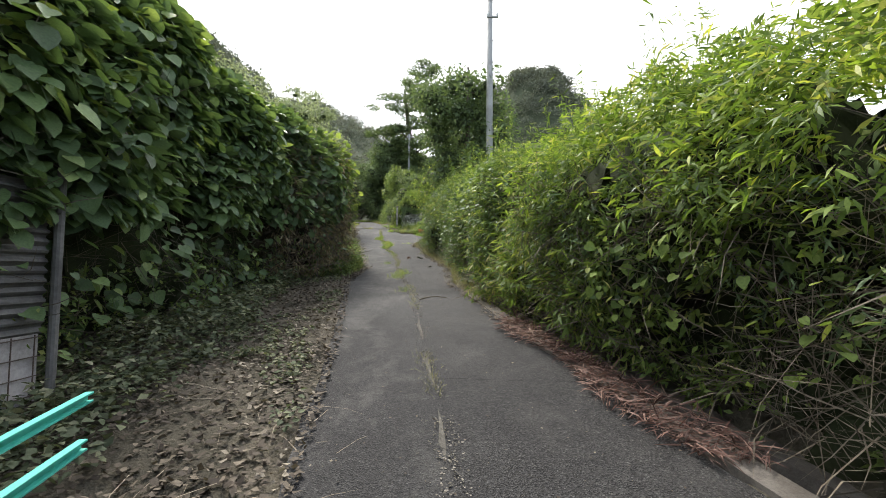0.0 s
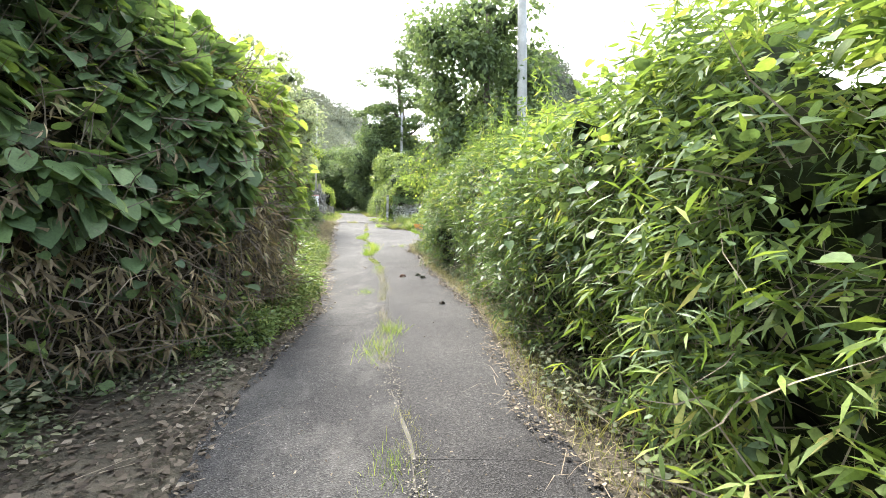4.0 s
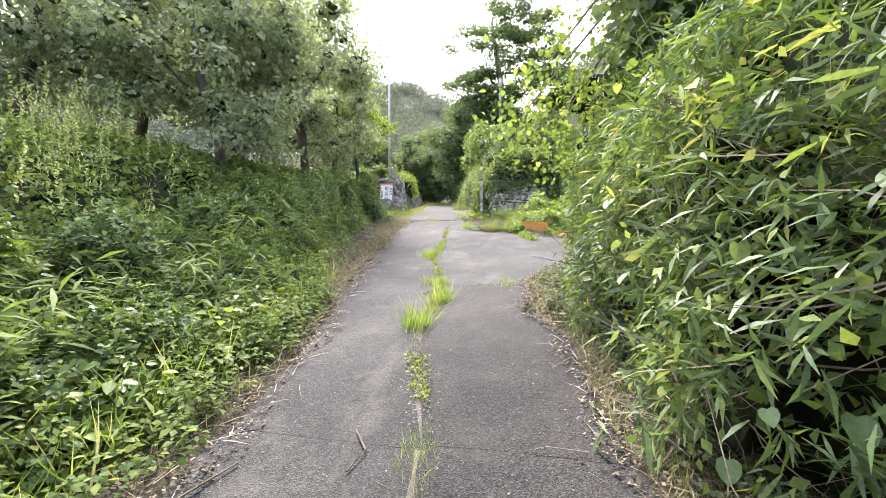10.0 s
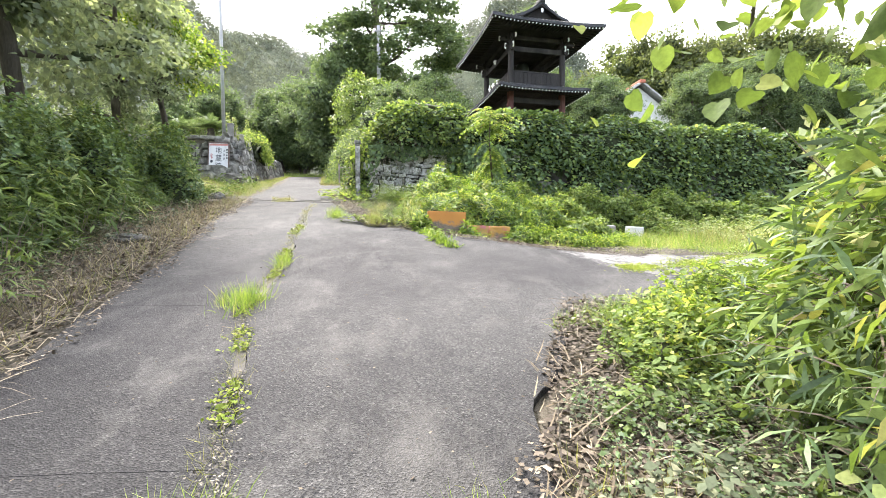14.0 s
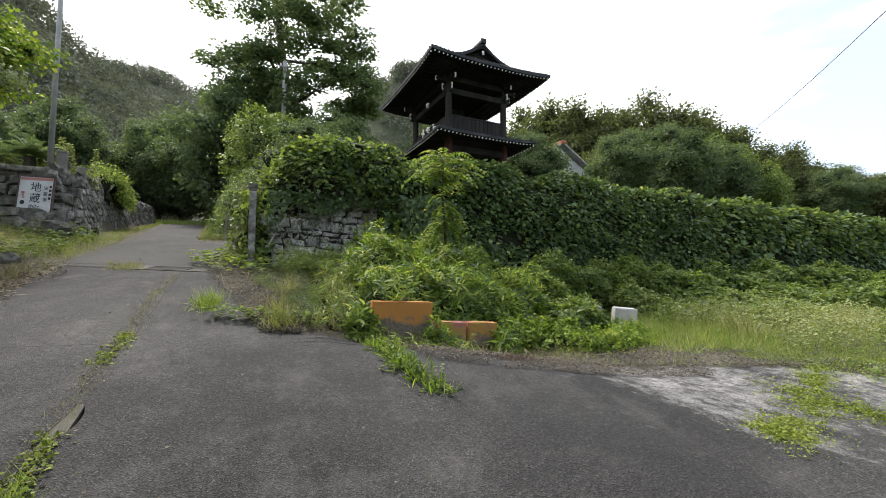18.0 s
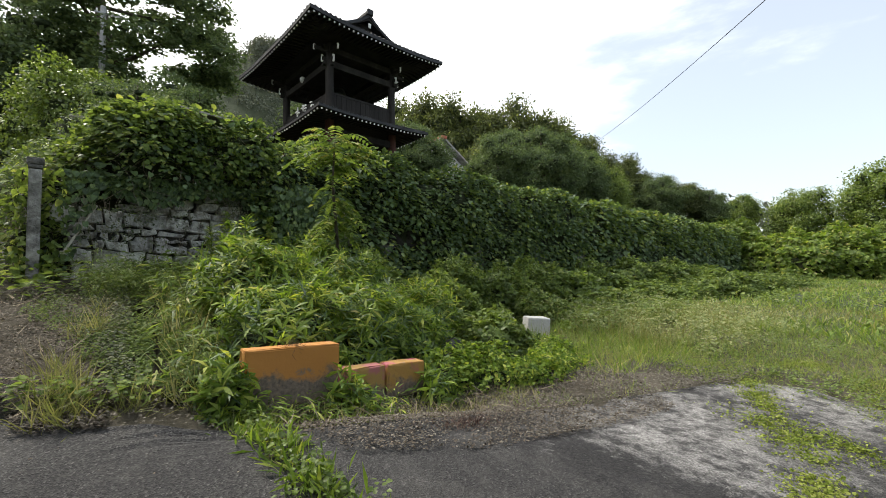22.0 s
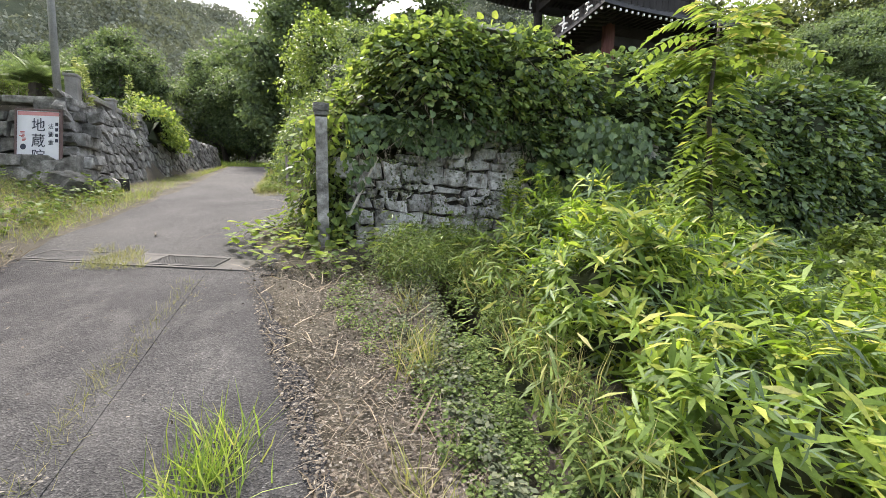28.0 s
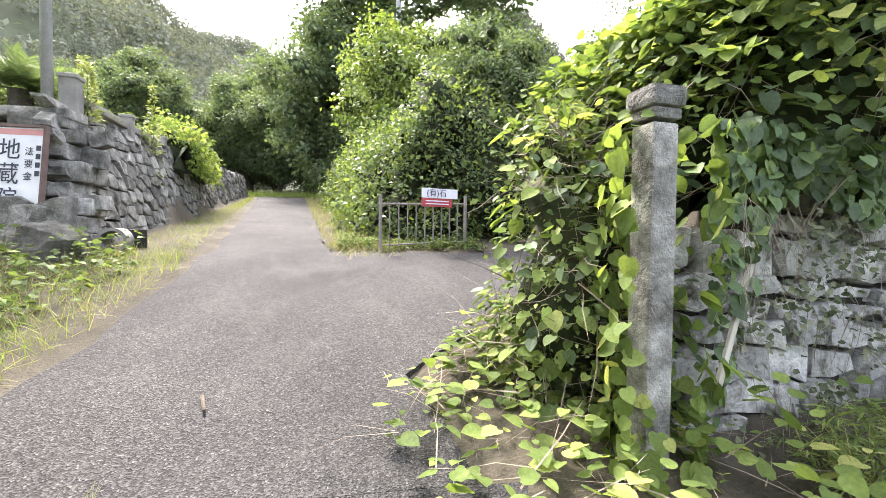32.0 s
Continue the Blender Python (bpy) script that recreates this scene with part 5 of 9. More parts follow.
# ---- bell tower ----
def build_tower():
    cx, cy, z0 = 3.04, 28.6, 5.4
    t = thing("bell_tower", "dark timber two-storey temple bell tower with a tiled hip-and-gable roof", "bell tower", at=(cx, cy, z0))
    m = Matrix.Translation((cx, cy, 0)) @ Matrix.Rotation(0.14, 4, "Z")

    def around(half, f, inner, u, side):
        """A point of a hipped skirt: side 0 to 3, u along the eave, f from the eave up to the inner edge."""
        hx, hy = half[0] + (inner[0] - half[0]) * f, half[1] + (inner[1] - half[1]) * f
        return ((u * hx, -hy), (hx, u * hy), (-u * hx, hy), (-hx, -u * hy))[side]

    def roof(name, half, rise, z, inner, thick, turned, count):
        """A hipped skirt with slightly upturned corners, its rafters and its boarded underside."""
        n = 16
        bm = bmesh.new()
        grid = []
        for j in range(6):
            f = j / 5
            row = []
            for side in range(4):
                for i in range(n):
                    u = -1 + 2 * i / n
                    x, y = around(half, f, inner, u, side)
                    row.append(bm.verts.new(m @ Vector((x, y, z + rise * f ** 1.25 + turned * abs(u) ** 3 * (1 - f) ** 1.5))))
            grid.append(row)
        k = 4 * n
        for a, b in zip(grid, grid[1:]):
            for i in range(k):
                bm.faces.new((a[i], a[(i + 1) % k], b[(i + 1) % k], b[i]))
        r = bmesh.ops.extrude_face_region(bm, geom=list(bm.faces))
        bmesh.ops.translate(bm, verts=[v for v in r["geom"] if isinstance(v, bmesh.types.BMVert)], vec=(0, 0, thick))
        part(name, bm, M["roof"], t, smooth=False)
        # Round tile rolls down the slopes.
        bm = bmesh.new()
        for side in range(4):
            for i in range(count):
                u = -0.94 + 1.88 * i / (count - 1)
                pts = []
                for f in (0.0, 0.3, 0.6, 1.0):
                    x, y = around(half, f, inner, u, side)
                    pts.append(m @ Vector((x, y, z + thick + rise * f ** 1.25 + turned * abs(u) ** 3 * (1 - f) ** 1.5)))
                tube(bm, pts, [0.03] * 4, 5)
        part("roof_ribbing", bm, M["roof"], t, kind="stuff")
        b = bmesh.new()
        box(b, (0, 0, 0), (0.032, 0.03, 0.038))
        tip = bpy.data.meshes.new("rafter_end")
        b.to_mesh(tip)
        b.free()
        b = bmesh.new()
        box(b, (0, 0.36, 0.03), (0.04, 0.68, 0.05), Matrix.Rotation(0.12, 4, "X"))
        raft = bpy.data.meshes.new("rafter")
        b.to_mesh(raft)
        b.free()
        for side in range(4):
            for i in range(count):
                u = -0.96 + 1.92 * i / (count - 1)
                x, y = around((half[0] - 0.03, half[1] - 0.03), 0, inner, u, side)
                mm = m @ Matrix.Translation((x, y, z - 0.045 + turned * abs(u) ** 3)) @ Matrix.Rotation(side * math.pi / 2, 4, "Z")
                o = link("rafter", raft, M["timber"], t)
                o.matrix_basis = mm
                o = link("rafter_end", tip, M["white"], o, "white painted end")
                o.matrix_parent_inverse = Matrix()
        b = bmesh.new()
        box(b, (0, 0, z + 0.09), (half[0] * 1.75, half[1] * 1.75, 0.03), m)
        part("soffit", b, M["timber"], t)

    roof("upper_roof", (2.15, 2.58), 0.5, 9.93, (1.0, 1.62), 0.09, 0.1, 31)
    roof("lower_roof", (1.78, 2.28), 0.3, 7.78, (1.1, 1.5), 0.07, 0.06, 27)
    # The gabled top: ridge front to back.
    bm = bmesh.new()
    prof = [(-1.06, 10.4), (-0.72, 10.5), (-0.38, 10.68), (0, 10.98), (0.38, 10.68), (0.72, 10.5), (1.06, 10.4)]
    V = [[bm.verts.new(m @ Vector((x, y, z))) for x, z in prof] for y in (-1.85, 1.85)]
    for i in range(6):
        bm.faces.new((V[0][i], V[0][i + 1], V[1][i + 1], V[1][i]))
    r = bmesh.ops.extrude_face_region(bm, geom=list(bm.faces))
    bmesh.ops.translate(bm, verts=[v for v in r["geom"] if isinstance(v, bmesh.types.BMVert)], vec=(0, 0, 0.09))
    part("gable_roof", bm, M["roof"], t)
    bm = bmesh.new()
    box(bm, (0, 0, 11.1), (0.17, 3.7, 0.12), m, 0.03)
    for y in (-1.87, 1.87):
        box(bm, (0, y, 11.1), (0.2, 0.08, 0.17), m, 0.03)
    part("ridge", bm, M["roof"], t)
    for y in (-1.6, 1.6):
        bm = bmesh.new()
        a = [bm.verts.new(m @ Vector((x, y, z))) for x, z in ((-0.9, 10.38), (0.9, 10.38), (0, 10.93))]
        f = bm.faces.new(a)
        r = bmesh.ops.extrude_face_region(bm, geom=[f])
        bmesh.ops.translate(bm, verts=[v for v in r["geom"] if isinstance(v, bmesh.types.BMVert)], vec=(0, 0.06 if y < 0 else -0.06, 0))
        part("gable_board", bm, M["timber"], t)
        bm = bmesh.new()
        for s in (-1, 1):
            box(bm, (0, 0, 0), (1.12, 0.06, 0.11), m @ Matrix.Translation((s * 0.49, y * 1.12, 10.67)) @ Matrix.Rotation(s * 0.53, 4, "Y"), 0.01)
        part("barge_board", bm, M["timber"], t)
        bm = bmesh.new()
        box(bm, (0, y * 1.15, 10.72), (0.09, 0.04, 0.14), m, 0.025)
        part("gable_pendant", bm, M["white"], t, "small white carved pendant")
    c, d = 1.04, 1.44
    for sx in (-1, 1):
        for sy in (-1, 1):
            bm = bmesh.new()
            tube(bm, [m @ Vector((sx * c, sy * d, 7.8)), m @ Vector((sx * c, sy * d, 10.0))], [0.115, 0.105], 12)
            part("upper_post", bm, M["timber"], t)
            bm = bmesh.new()
            tube(bm, [m @ Vector((sx * c * 1.06, sy * d * 1.05, z0 - 0.1)), m @ Vector((sx * c, sy * d, 7.85))], [0.14, 0.125], 12)
            part("lower_post", bm, M["red_timber"], t, "faded red lower post")
            for dx, dy in ((1, 0), (0, 1)):
                for reach, z, high in ((0.17, 9.5, 0.2), (0.4, 9.74, 0.15)):
                    bm = bmesh.new()
                    box(bm, (sx * (c + (reach - 0.12) * dx), sy * (d + (reach - 0.12) * dy), z), (0.08 + 0.3 * dx, 0.08 + 0.3 * dy, 0.12), m, 0.02)
                    arm = part("bracket", bm, M["timber"], t)
                    bm = bmesh.new()
                    box(bm, (sx * (c + (reach + 0.05) * dx), sy * (d + (reach + 0.05) * dy), z + 0.01), (0.06, 0.06, high), m @ Matrix.Translation((0, 0, 0)), 0.02)
                    part("bracket_tip", bm, M["white"], arm, "worn white-painted bracket tip")
    for z, w, h in ((9.42, 0.1, 0.18), (9.82, 0.14, 0.16), (8.62, 0.06, 0.06), (8.02, 0.12, 0.18), (7.55, 0.14, 0.2), (6.9, 0.1, 0.16)):
        long = 0.4 if z > 8.8 else 0.0
        for s in (-1, 1):
            bm = bmesh.new()
            box(bm, (0, s * d, z), (2 * c + long, w, h), m, 0.01)
            part("beam", bm, M["timber"], t)
            bm = bmesh.new()
            box(bm, (s * c, 0, z), (w, 2 * d + long, h), m, 0.01)
            part("beam", bm, M["timber"], t)
    for s in (-1, 1):
        for k in range(13):
            b = bmesh.new()
            box(b, (-0.93 + k * 0.155, s * (d + 0.02), 8.33), (0.145, 0.03, 0.5), m)
            part("parapet_board", b, M["timber"], t)
        for k in range(18):
            b = bmesh.new()
            box(b, (s * (c + 0.02), -1.32 + k * 0.155, 8.33), (0.03, 0.145, 0.5), m)
            part("parapet_board", b, M["timber"], t)
    bm = bmesh.new()
    box(bm, (0, 0, 8.02), (2.2, 3.0, 0.07), m)
    part("floor", bm, M["timber"], t)
    # The bell, hanging from the middle beam.
    bm = bmesh.new()
    rings = [(0.02, 9.5), (0.2, 9.46), (0.27, 9.3), (0.29, 8.9), (0.31, 8.6), (0.33, 8.55)]
    prev = None
    for rr, z in rings:
        ring = [bm.verts.new(m @ Vector((rr * math.cos(a * math.tau / 20), rr * math.sin(a * math.tau / 20), z))) for a in range(20)]
        if prev:
            for i in range(20):
                bm.faces.new((prev[i], prev[(i + 1) % 20], ring[(i + 1) % 20], ring[i]))
        prev = ring
    part("bell", bm, M["bronze"], t, "dark bronze hanging bell", True)
    bm = bmesh.new()
    bmesh.ops.create_uvsphere(bm, u_segments=14, v_segments=10, radius=0.09, matrix=m @ Matrix.Translation((-1.08, 0.15, 9.5)) @ Matrix.Diagonal((1, 1, 1.1, 1)))
    part("globe_lamp", bm, M["white"], t, "white round globe lamp", True)
    bm = bmesh.new()
    tube(bm, [m @ Vector((-1.08, 0.15, 9.58)), m @ Vector((-1.08, 0.15, 10.0))], [0.012, 0.012], 5)
    part("lamp_cord", bm, M["timber"], t)
    # White lettering along the balcony's west edge, too far off to read.
    bm = bmesh.new()
    r = random.Random(4)
    for k in range(3):
        for q in range(5):
            box(bm, (-1.62, -0.7 - k * 0.42 + r.uniform(-0.1, 0.1), 8.08 + r.uniform(-0.12, 0.12)), (0.03, *r.choice(((0.03, 0.17), (0.17, 0.03), (0.1, 0.03)))), m)
    part("lettering", bm, M["white"], t, "white wooden letters on the eave", kind="stuff")


M["bronze"] = plain_material("bronze", (0.06, 0.065, 0.05), 0.5, 0.8, 0.4)
build_tower()

# ---- planting ----
def poly(points):
    return [(float(x), float(y)) for x, y in points]


def left_kudzu():
    h = thing("kudzu_hedge", "tall hedge smothered in broad dark green kudzu leaves", "hedge")
    line = [(left_x(y) - d, y) for y, d in ((-11, 2.7), (-9, 2.6), (-7, 2.6), (-4.5, 2.5), (-2, 2.25), (0.3, 1.75), (1.6, 1.1), (2.6, 0.7))]
    sh = Shell(poly(line), 1, [4.2, 4.2, 4.2, 4.2, 4.1, 3.9, 3.7, 3.5], 2.0, 0.5, 0.14, 0.3, 2)
    sh.core("shade_core", M["core"], h, 0.4)
    kudzu_on("leaves", sh, 1550, 0.185, M["kudzu"], h, vmin=0.08)
    kudzu_on("low_leaves", sh, 90, 0.15, M["kudzu"], h, vmin=0.0, vmax=0.1)
    kudzu_on("young_leaves", sh, 210, 0.14, M["kudzu_light"], h, vmin=0.2)
    stems_on("stem_tangle", sh, 260, 0.6, M["twig"], h, 0.15, vmin=0.0, vmax=0.35)
    small_on("low_leaves", sh, 260, 0.07, M["weed"], h, vmin=0.0, vmax=0.03)
    d = thing("dry_bamboo_thicket", "thicket of brown withered bamboo with vines over it", "hedge")
    line = [(left_x(y) - o, y) for y, o in ((0.6, 1.5), (1.6, 0.95), (2.6, 0.75), (3.6, 0.75), (4.6, 0.8), (5.3, 1.1), (5.9, 2.2))]
    sh = Shell(poly(line), 1, [3.4, 3.5, 3.6, 3.6, 3.5, 3.4, 3.0], 1.8, 0.5, 0.1, 0.25, 6)
    sh.core("shade_core", M["dry_core"], d, 0.4)
    bamboo_on("dry_leaves", sh, 380, 0.18, M["dry_bamboo"], d, count=4, vmax=0.5, droop=0.9)
    stems_on("withered_growth", sh, 420, 0.9, M["twig"], d, 0.1, vmax=0.6)
    kudzu_on("vine_leaves", sh, 330, 0.14, M["kudzu_light"], d, vmin=0.3)
    kudzu_on("vine_leaves", sh, 750, 0.15, M["kudzu_light"], d, out=0.35, vmin=0.12, u0=2.9)
    kudzu_on("vine_leaves", sh, 500, 0.15, M["kudzu_light"], d, out=0.3, vmin=0.06, u0=4.4)


left_kudzu()


def right_bamboo():
    h = thing("bamboo_hedge", "dense roadside bank of bright green bamboo leaves and vines", "hedge")
    ys = (-13, -9, -6, -3, -1, 0.5, 2, 4, 5.5, 7, 8.5, 10, 11.0)
    off = (0.65, 0.62, 0.6, 0.44, 0.4, 0.4, 0.4, 0.4, 0.4, 0.4, 0.4, 0.42, 0.6)
    line = [(right_x(y) + o, y) for y, o in zip(ys, off)]
    sh = Shell(poly(line), -1, [2.8, 2.8, 2.9, 2.85, 2.65, 2.6, 2.7, 2.8, 2.9, 3.1, 3.1, 2.8, 2.3], 2.0, 0.72, 0.12, 0.42, 4)
    sh.core("shade_core", M["core"], h, 0.52)
    bamboo_on("bamboo_leaves", sh, 560, 0.12, M["bamboo"], h, vmin=0.28, u1=13, out=0.4, count=4, kind="sasa")
    # Lower bamboo wears the darker kudzu leaf, shade put into its colour.
    bamboo_on("shade_toned_bamboo", sh, 120, 0.12, M["kudzu"], h, vmin=0.12, vmax=0.4, u1=13, count=4)
    # Upper bamboo in the brighter dwarf-bamboo leaf, sunlight put into its colour.
    bamboo_on("sun_toned_bamboo", sh, 430, 0.12, M["sasa"], h, vmin=0.28, u1=12, out=0.45, count=4, kind="sasa")
    bamboo_on("shade_toned_bamboo", sh, 110, 0.14, M["kudzu"], h, vmin=0.1, vmax=0.4, u0=13, u1=24, count=4)
    bamboo_on("low_bamboo", sh, 260, 0.14, M["bamboo"], h, vmin=0.05, vmax=0.32, u0=9.5, u1=15.0, count=4, out=0.35)
    bamboo_on("low_bamboo", sh, 240, 0.13, M["bamboo"], h, vmin=0.0, vmax=0.28, u0=8.2, u1=13.0, count=5, out=0.15, kind="sasa")
    small_on("broad_leaves", sh, 220, 0.065, M["kudzu"], h, vmin=0.03, vmax=0.4, u0=9, u1=15, kind="round", out=0.2)
    small_on("shaded_leaves", sh, 420, 0.05, M["weed"], h, vmin=0.16, vmax=0.45, u1=10, kind="wide")
    stems_on("bare_undergrowth", sh, 260, 0.7, M["twig"], h, 0.08, vmax=0.34, u1=11)
    bamboo_on("bamboo_leaves", sh, 320, 0.125, M["bamboo"], h, vmin=0.22, u0=13, count=4, out=0.35)
    # More bamboo in kudzu green, darkened to read as the hedge's shaded side.
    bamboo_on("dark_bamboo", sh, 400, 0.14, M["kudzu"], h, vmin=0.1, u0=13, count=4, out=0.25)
    kudzu_on("vine_leaves", sh, 40, 0.075, M["kudzu_light"], h, vmin=0.24, u1=11, out=0.3)
    kudzu_on("vine_patch", sh, 160, 0.085, M["kudzu_light"], h, vmin=0.06, vmax=0.3, u0=7.4, u1=9.4, out=0.3)
    kudzu_on("vine_leaves", sh, 100, 0.075, M["kudzu_light"], h, vmin=0.25, u0=11, out=0.35)
    kudzu_on("kudzu_patch", sh, 400, 0.08, M["kudzu_light"], h, vmin=0.38, u0=12.5, u1=16.5, out=0.35)
    kudzu_on("kudzu_patch", sh, 150, 0.085, M["kudzu"], h, vmin=0.2, vmax=0.6, u0=12.5, u1=18, out=0.35)
    kudzu_on("shaded_vines", sh, 60, 0.08, M["kudzu"], h, vmin=0.05, u0=11, out=0.2)
    kudzu_on("top_vines", sh, 110, 0.08, M["kudzu_light"], h, vmin=0.5, u0=13)
    small_on("small_leaves", sh, 500, 0.07, M["weed"], h, vmin=0.0, vmax=0.5, u0=8, u1=15)
    small_on("small_leaves", sh, 300, 0.07, M["weed"], h, vmin=0.22, vmax=0.5, u0=15, u1=17.6)
    small_on("small_leaves", sh, 460, 0.07, M["weed"], h, vmin=0.05, vmax=0.5, u0=17.6)
    small_on("foot_leaves", sh, 420, 0.055, M["weed"], h, vmin=0.0, vmax=0.34, u0=14.5, out=0.2, kind="wide")
    # Foot bamboo likewise takes the kudzu colour as shade.
    bamboo_on("foot_bamboo", sh, 110, 0.14, M["kudzu"], h, vmin=0.0, vmax=0.34, u0=14.5, count=4, out=0.2)
    small_on("inner_leaves", sh, 1000, 0.075, M["weed"], h, vmin=0.1, u0=13, kind="wide", out=0.05)
    stems_on("stem_tangle", sh, 230, 0.6, M["straw_twig"], h, 0.12, vmax=0.4)
    # Canes that stand out above the rest.
    P, N = sh.scatter(7, vmin=0.55, vmax=1.0)
    n, k = len(P), 9
    way = np.array([0, 0, 1.0]) + 0.25 * N + jitter(n, 0.18)
    leng = rng.uniform(0.4, 1.0, n)
    leaves("cane_growth", P, jitter(n, 1), way, leng * 1.1, "twig", M["bamboo"], h)
    Q = np.concatenate([P + way * (leng * (0.35 + 0.7 * j / k))[:, None] for j in range(k)])
    PP, NN, YY = fans(Q, np.concatenate([way] * k) * 0.4 + jitter(n * k, 0.6), 3, 0.3)
    leaves("cane_leaves", PP, NN, YY, 0.135 * rng.uniform(0.6, 1.2, len(PP)), "bamboo", M["bamboo"], h)
    # Shoots that arch out low over the road edge, most in dark kudzu green for shade.
    for u0, u1, per, mat in ((11.0, 15.5, 50, "bamboo"), (15.5, 24.5, 40, "bamboo"), (13.0, 24.5, 130, "kudzu")):
        P, N = sh.scatter(per, vmin=0.02, vmax=0.6, u0=u0, u1=u1)
        n = len(P)
        A = N + np.array([0, 0, -0.1]) + jitter(n, 0.35)
        PP, NN, YY = rosettes(P + N * rng.uniform(-0.1, 0.25, n)[:, None], A, 7, 1.0, 0.45)
        leaves("arching_growth", PP, NN, YY, 0.115 * rng.uniform(0.6, 1.25, len(PP)), "bamboo", M[mat], h)
    w = cover("verge_weeds", "low grasses and weeds along the hedge foot")
    XY = between(620, -0.6, 12.8, lambda y: right_x(y) + 0.7, lambda y: right_x(y) + 0.18, 0.7)
    weeds_at("weeds", XY, 0.26, 0.05, M["dusty_weed"], w, "", "wide", 14)
    XY = between(4200, -0.8, 13.0, lambda y: right_x(y) + 0.0, lambda y: right_x(y) + 0.6)
    grass_at("grass", XY, 0.2, M["straw"], w, lean=0.6)
    XY = between(190, 2.4, 12.4, lambda y: right_x(y) + 0.35, lambda y: right_x(y) + 0.8)
    # Sprouts coloured kudzu-dark, for the shade at the hedge foot.
    weeds_at("bamboo_sprouts", XY, 0.5, 0.13, M["kudzu"], w, kind="bamboo", per_plant=10)


right_bamboo()


def corner_bamboo():
    h = thing("corner_bamboo", "drooping green bamboo thicket at the corner of the plot", "hedge")
    line = [(0.1, 10.4), (-0.02, 11.3), (-0.05, 12.1), (0.15, 12.9), (0.75, 13.5), (1.9, 13.8), (3.2, 14.0), (4.8, 14.4), (6.5, 14.4)]
    sh = Shell(poly(line), -1, [2.9, 2.75, 2.4, 2.0, 1.7, 1.55, 1.5, 1.6, 1.9], 1.8, 0.75, 0.1, 0.22, 11)
    sh.core("shade_core", M["core"], h, 0.6)
    small_on("inner_leaves", sh, 1300, 0.075, M["weed"], h, kind="wide", u1=4.5)
    # Inner bamboo, and dark_bamboo below, use kudzu green as painted shade.
    bamboo_on("inner_bamboo", sh, 420, 0.12, M["kudzu"], h, u1=4.5, count=4)
    bamboo_on("bamboo_leaves", sh, 520, 0.115, M["bamboo"], h, vmin=0.12, count=4, kind="sasa")
    bamboo_on("dark_bamboo", sh, 330, 0.12, M["kudzu"], h, vmin=0.06, count=4)
    kudzu_on("vine_leaves", sh, 160, 0.1, M["weed"], h, vmin=0.1, u0=3.0)
    stems_on("stem_tangle", sh, 160, 0.5, M["twig"], h, 0.1, vmax=0.4)
    # Outer sprays get a brighter leaf colour that stands for sunlight.
    bamboo_on("sun_toned_leaves", sh, 260, 0.12, M["sasa"], h, vmin=0.2, u0=2.6, count=5, kind="sasa", out=0.3)
    spikes(h, sh, 9, 2.8, 7.0, 0.3)
    w = cover("corner_weeds", "patch of dusty low weeds and kudzu at the road corner")
    edge = lambda y: apron_x(y) + 0.05
    XY = between(3400, 11.9, 16.2, lambda y: edge(y) + 0.05, lambda y: np.interp(y, [11.9, 12.7, 14, 15, 16.2], [0.6, 1.2, 2.6, 3.6, 4.6]), 0.8)
    XY = XY[waves(XY[:, 0] * 1.7, XY[:, 1] * 1.9, 8) > -0.25]
    weeds_at("weeds", XY[::2], 0.16, 0.03, M["kudzu"], w, "", "wide", 12)
    weeds_at("dusty_weeds", XY[1::2], 0.16, 0.03, M["dusty_weed"], w, "", "wide", 12)
    n = 620
    XY = between(n, 13.2, 16.2, lambda y: edge(y) + 0.45, lambda y: np.interp(y, [12.7, 14, 15, 16.2], [0.8, 2.4, 3.6, 4.6]))
    P = np.stack([XY[:, 0], XY[:, 1], ground_z(XY[:, 0], XY[:, 1]) + rng.uniform(0.08, 0.32, n)], -1)
    weeds_at("under_weeds", between(900, 13.2, 16.2, lambda y: edge(y) + 0.3, lambda y: np.interp(y, [12.7, 14, 15, 16.2], [0.8, 2.4, 3.6, 4.6])), 0.22, 0.05, M["weed"], w, "", "wide", 14)
    leaves("kudzu_leaves", P, np.array([0, 0, 1.0]) + jitter(n, 0.3), jitter(n, 1) * (1, 1, 0.2), 0.06 * rng.uniform(0.5, 1.3, n), "kudzu", M["weed"], w)
    XY = between(6000, 11.5, 15.4, lambda y: np.minimum(apron_x(y), right_x(y)) + 0.0, lambda y: edge(y) + 1.2)
    litter_at("dead_leaves", XY, 0.045, M["dead"], w)
    stems = between(900, 11.5, 15.4, lambda y: np.minimum(apron_x(y), right_x(y)) + 0.05, lambda y: edge(y) + 1.2)
    P = np.stack([stems[:, 0], stems[:, 1], ground_z(stems[:, 0], stems[:, 1]) + 0.05], -1)
    leaves("dead_brushwood", P, jitter(900, 1), jitter(900, 1) * (1, 1, 0.4), 0.35 * rng.uniform(0.4, 1.2, 900), "twig", M["straw_twig"], w)
    b = thing("plot_bush", "leafy green bush with pale flower spikes beside the plot", "bush")
    line = [(3.6, 14.6), (5.0, 15.1), (6.6, 15.6), (8.5, 15.6), (14, 15.2), (22, 14.5)]
    sh = Shell(poly(line), -1, [1.3, 1.9, 2.2, 2.3, 2.4, 2.6], 2.2, 0.75, 0.0, 0.55, 13)
    sh.core("shade_core", M["core"], b, 0.4)
    P, N = sh.scatter(520, u1=8)
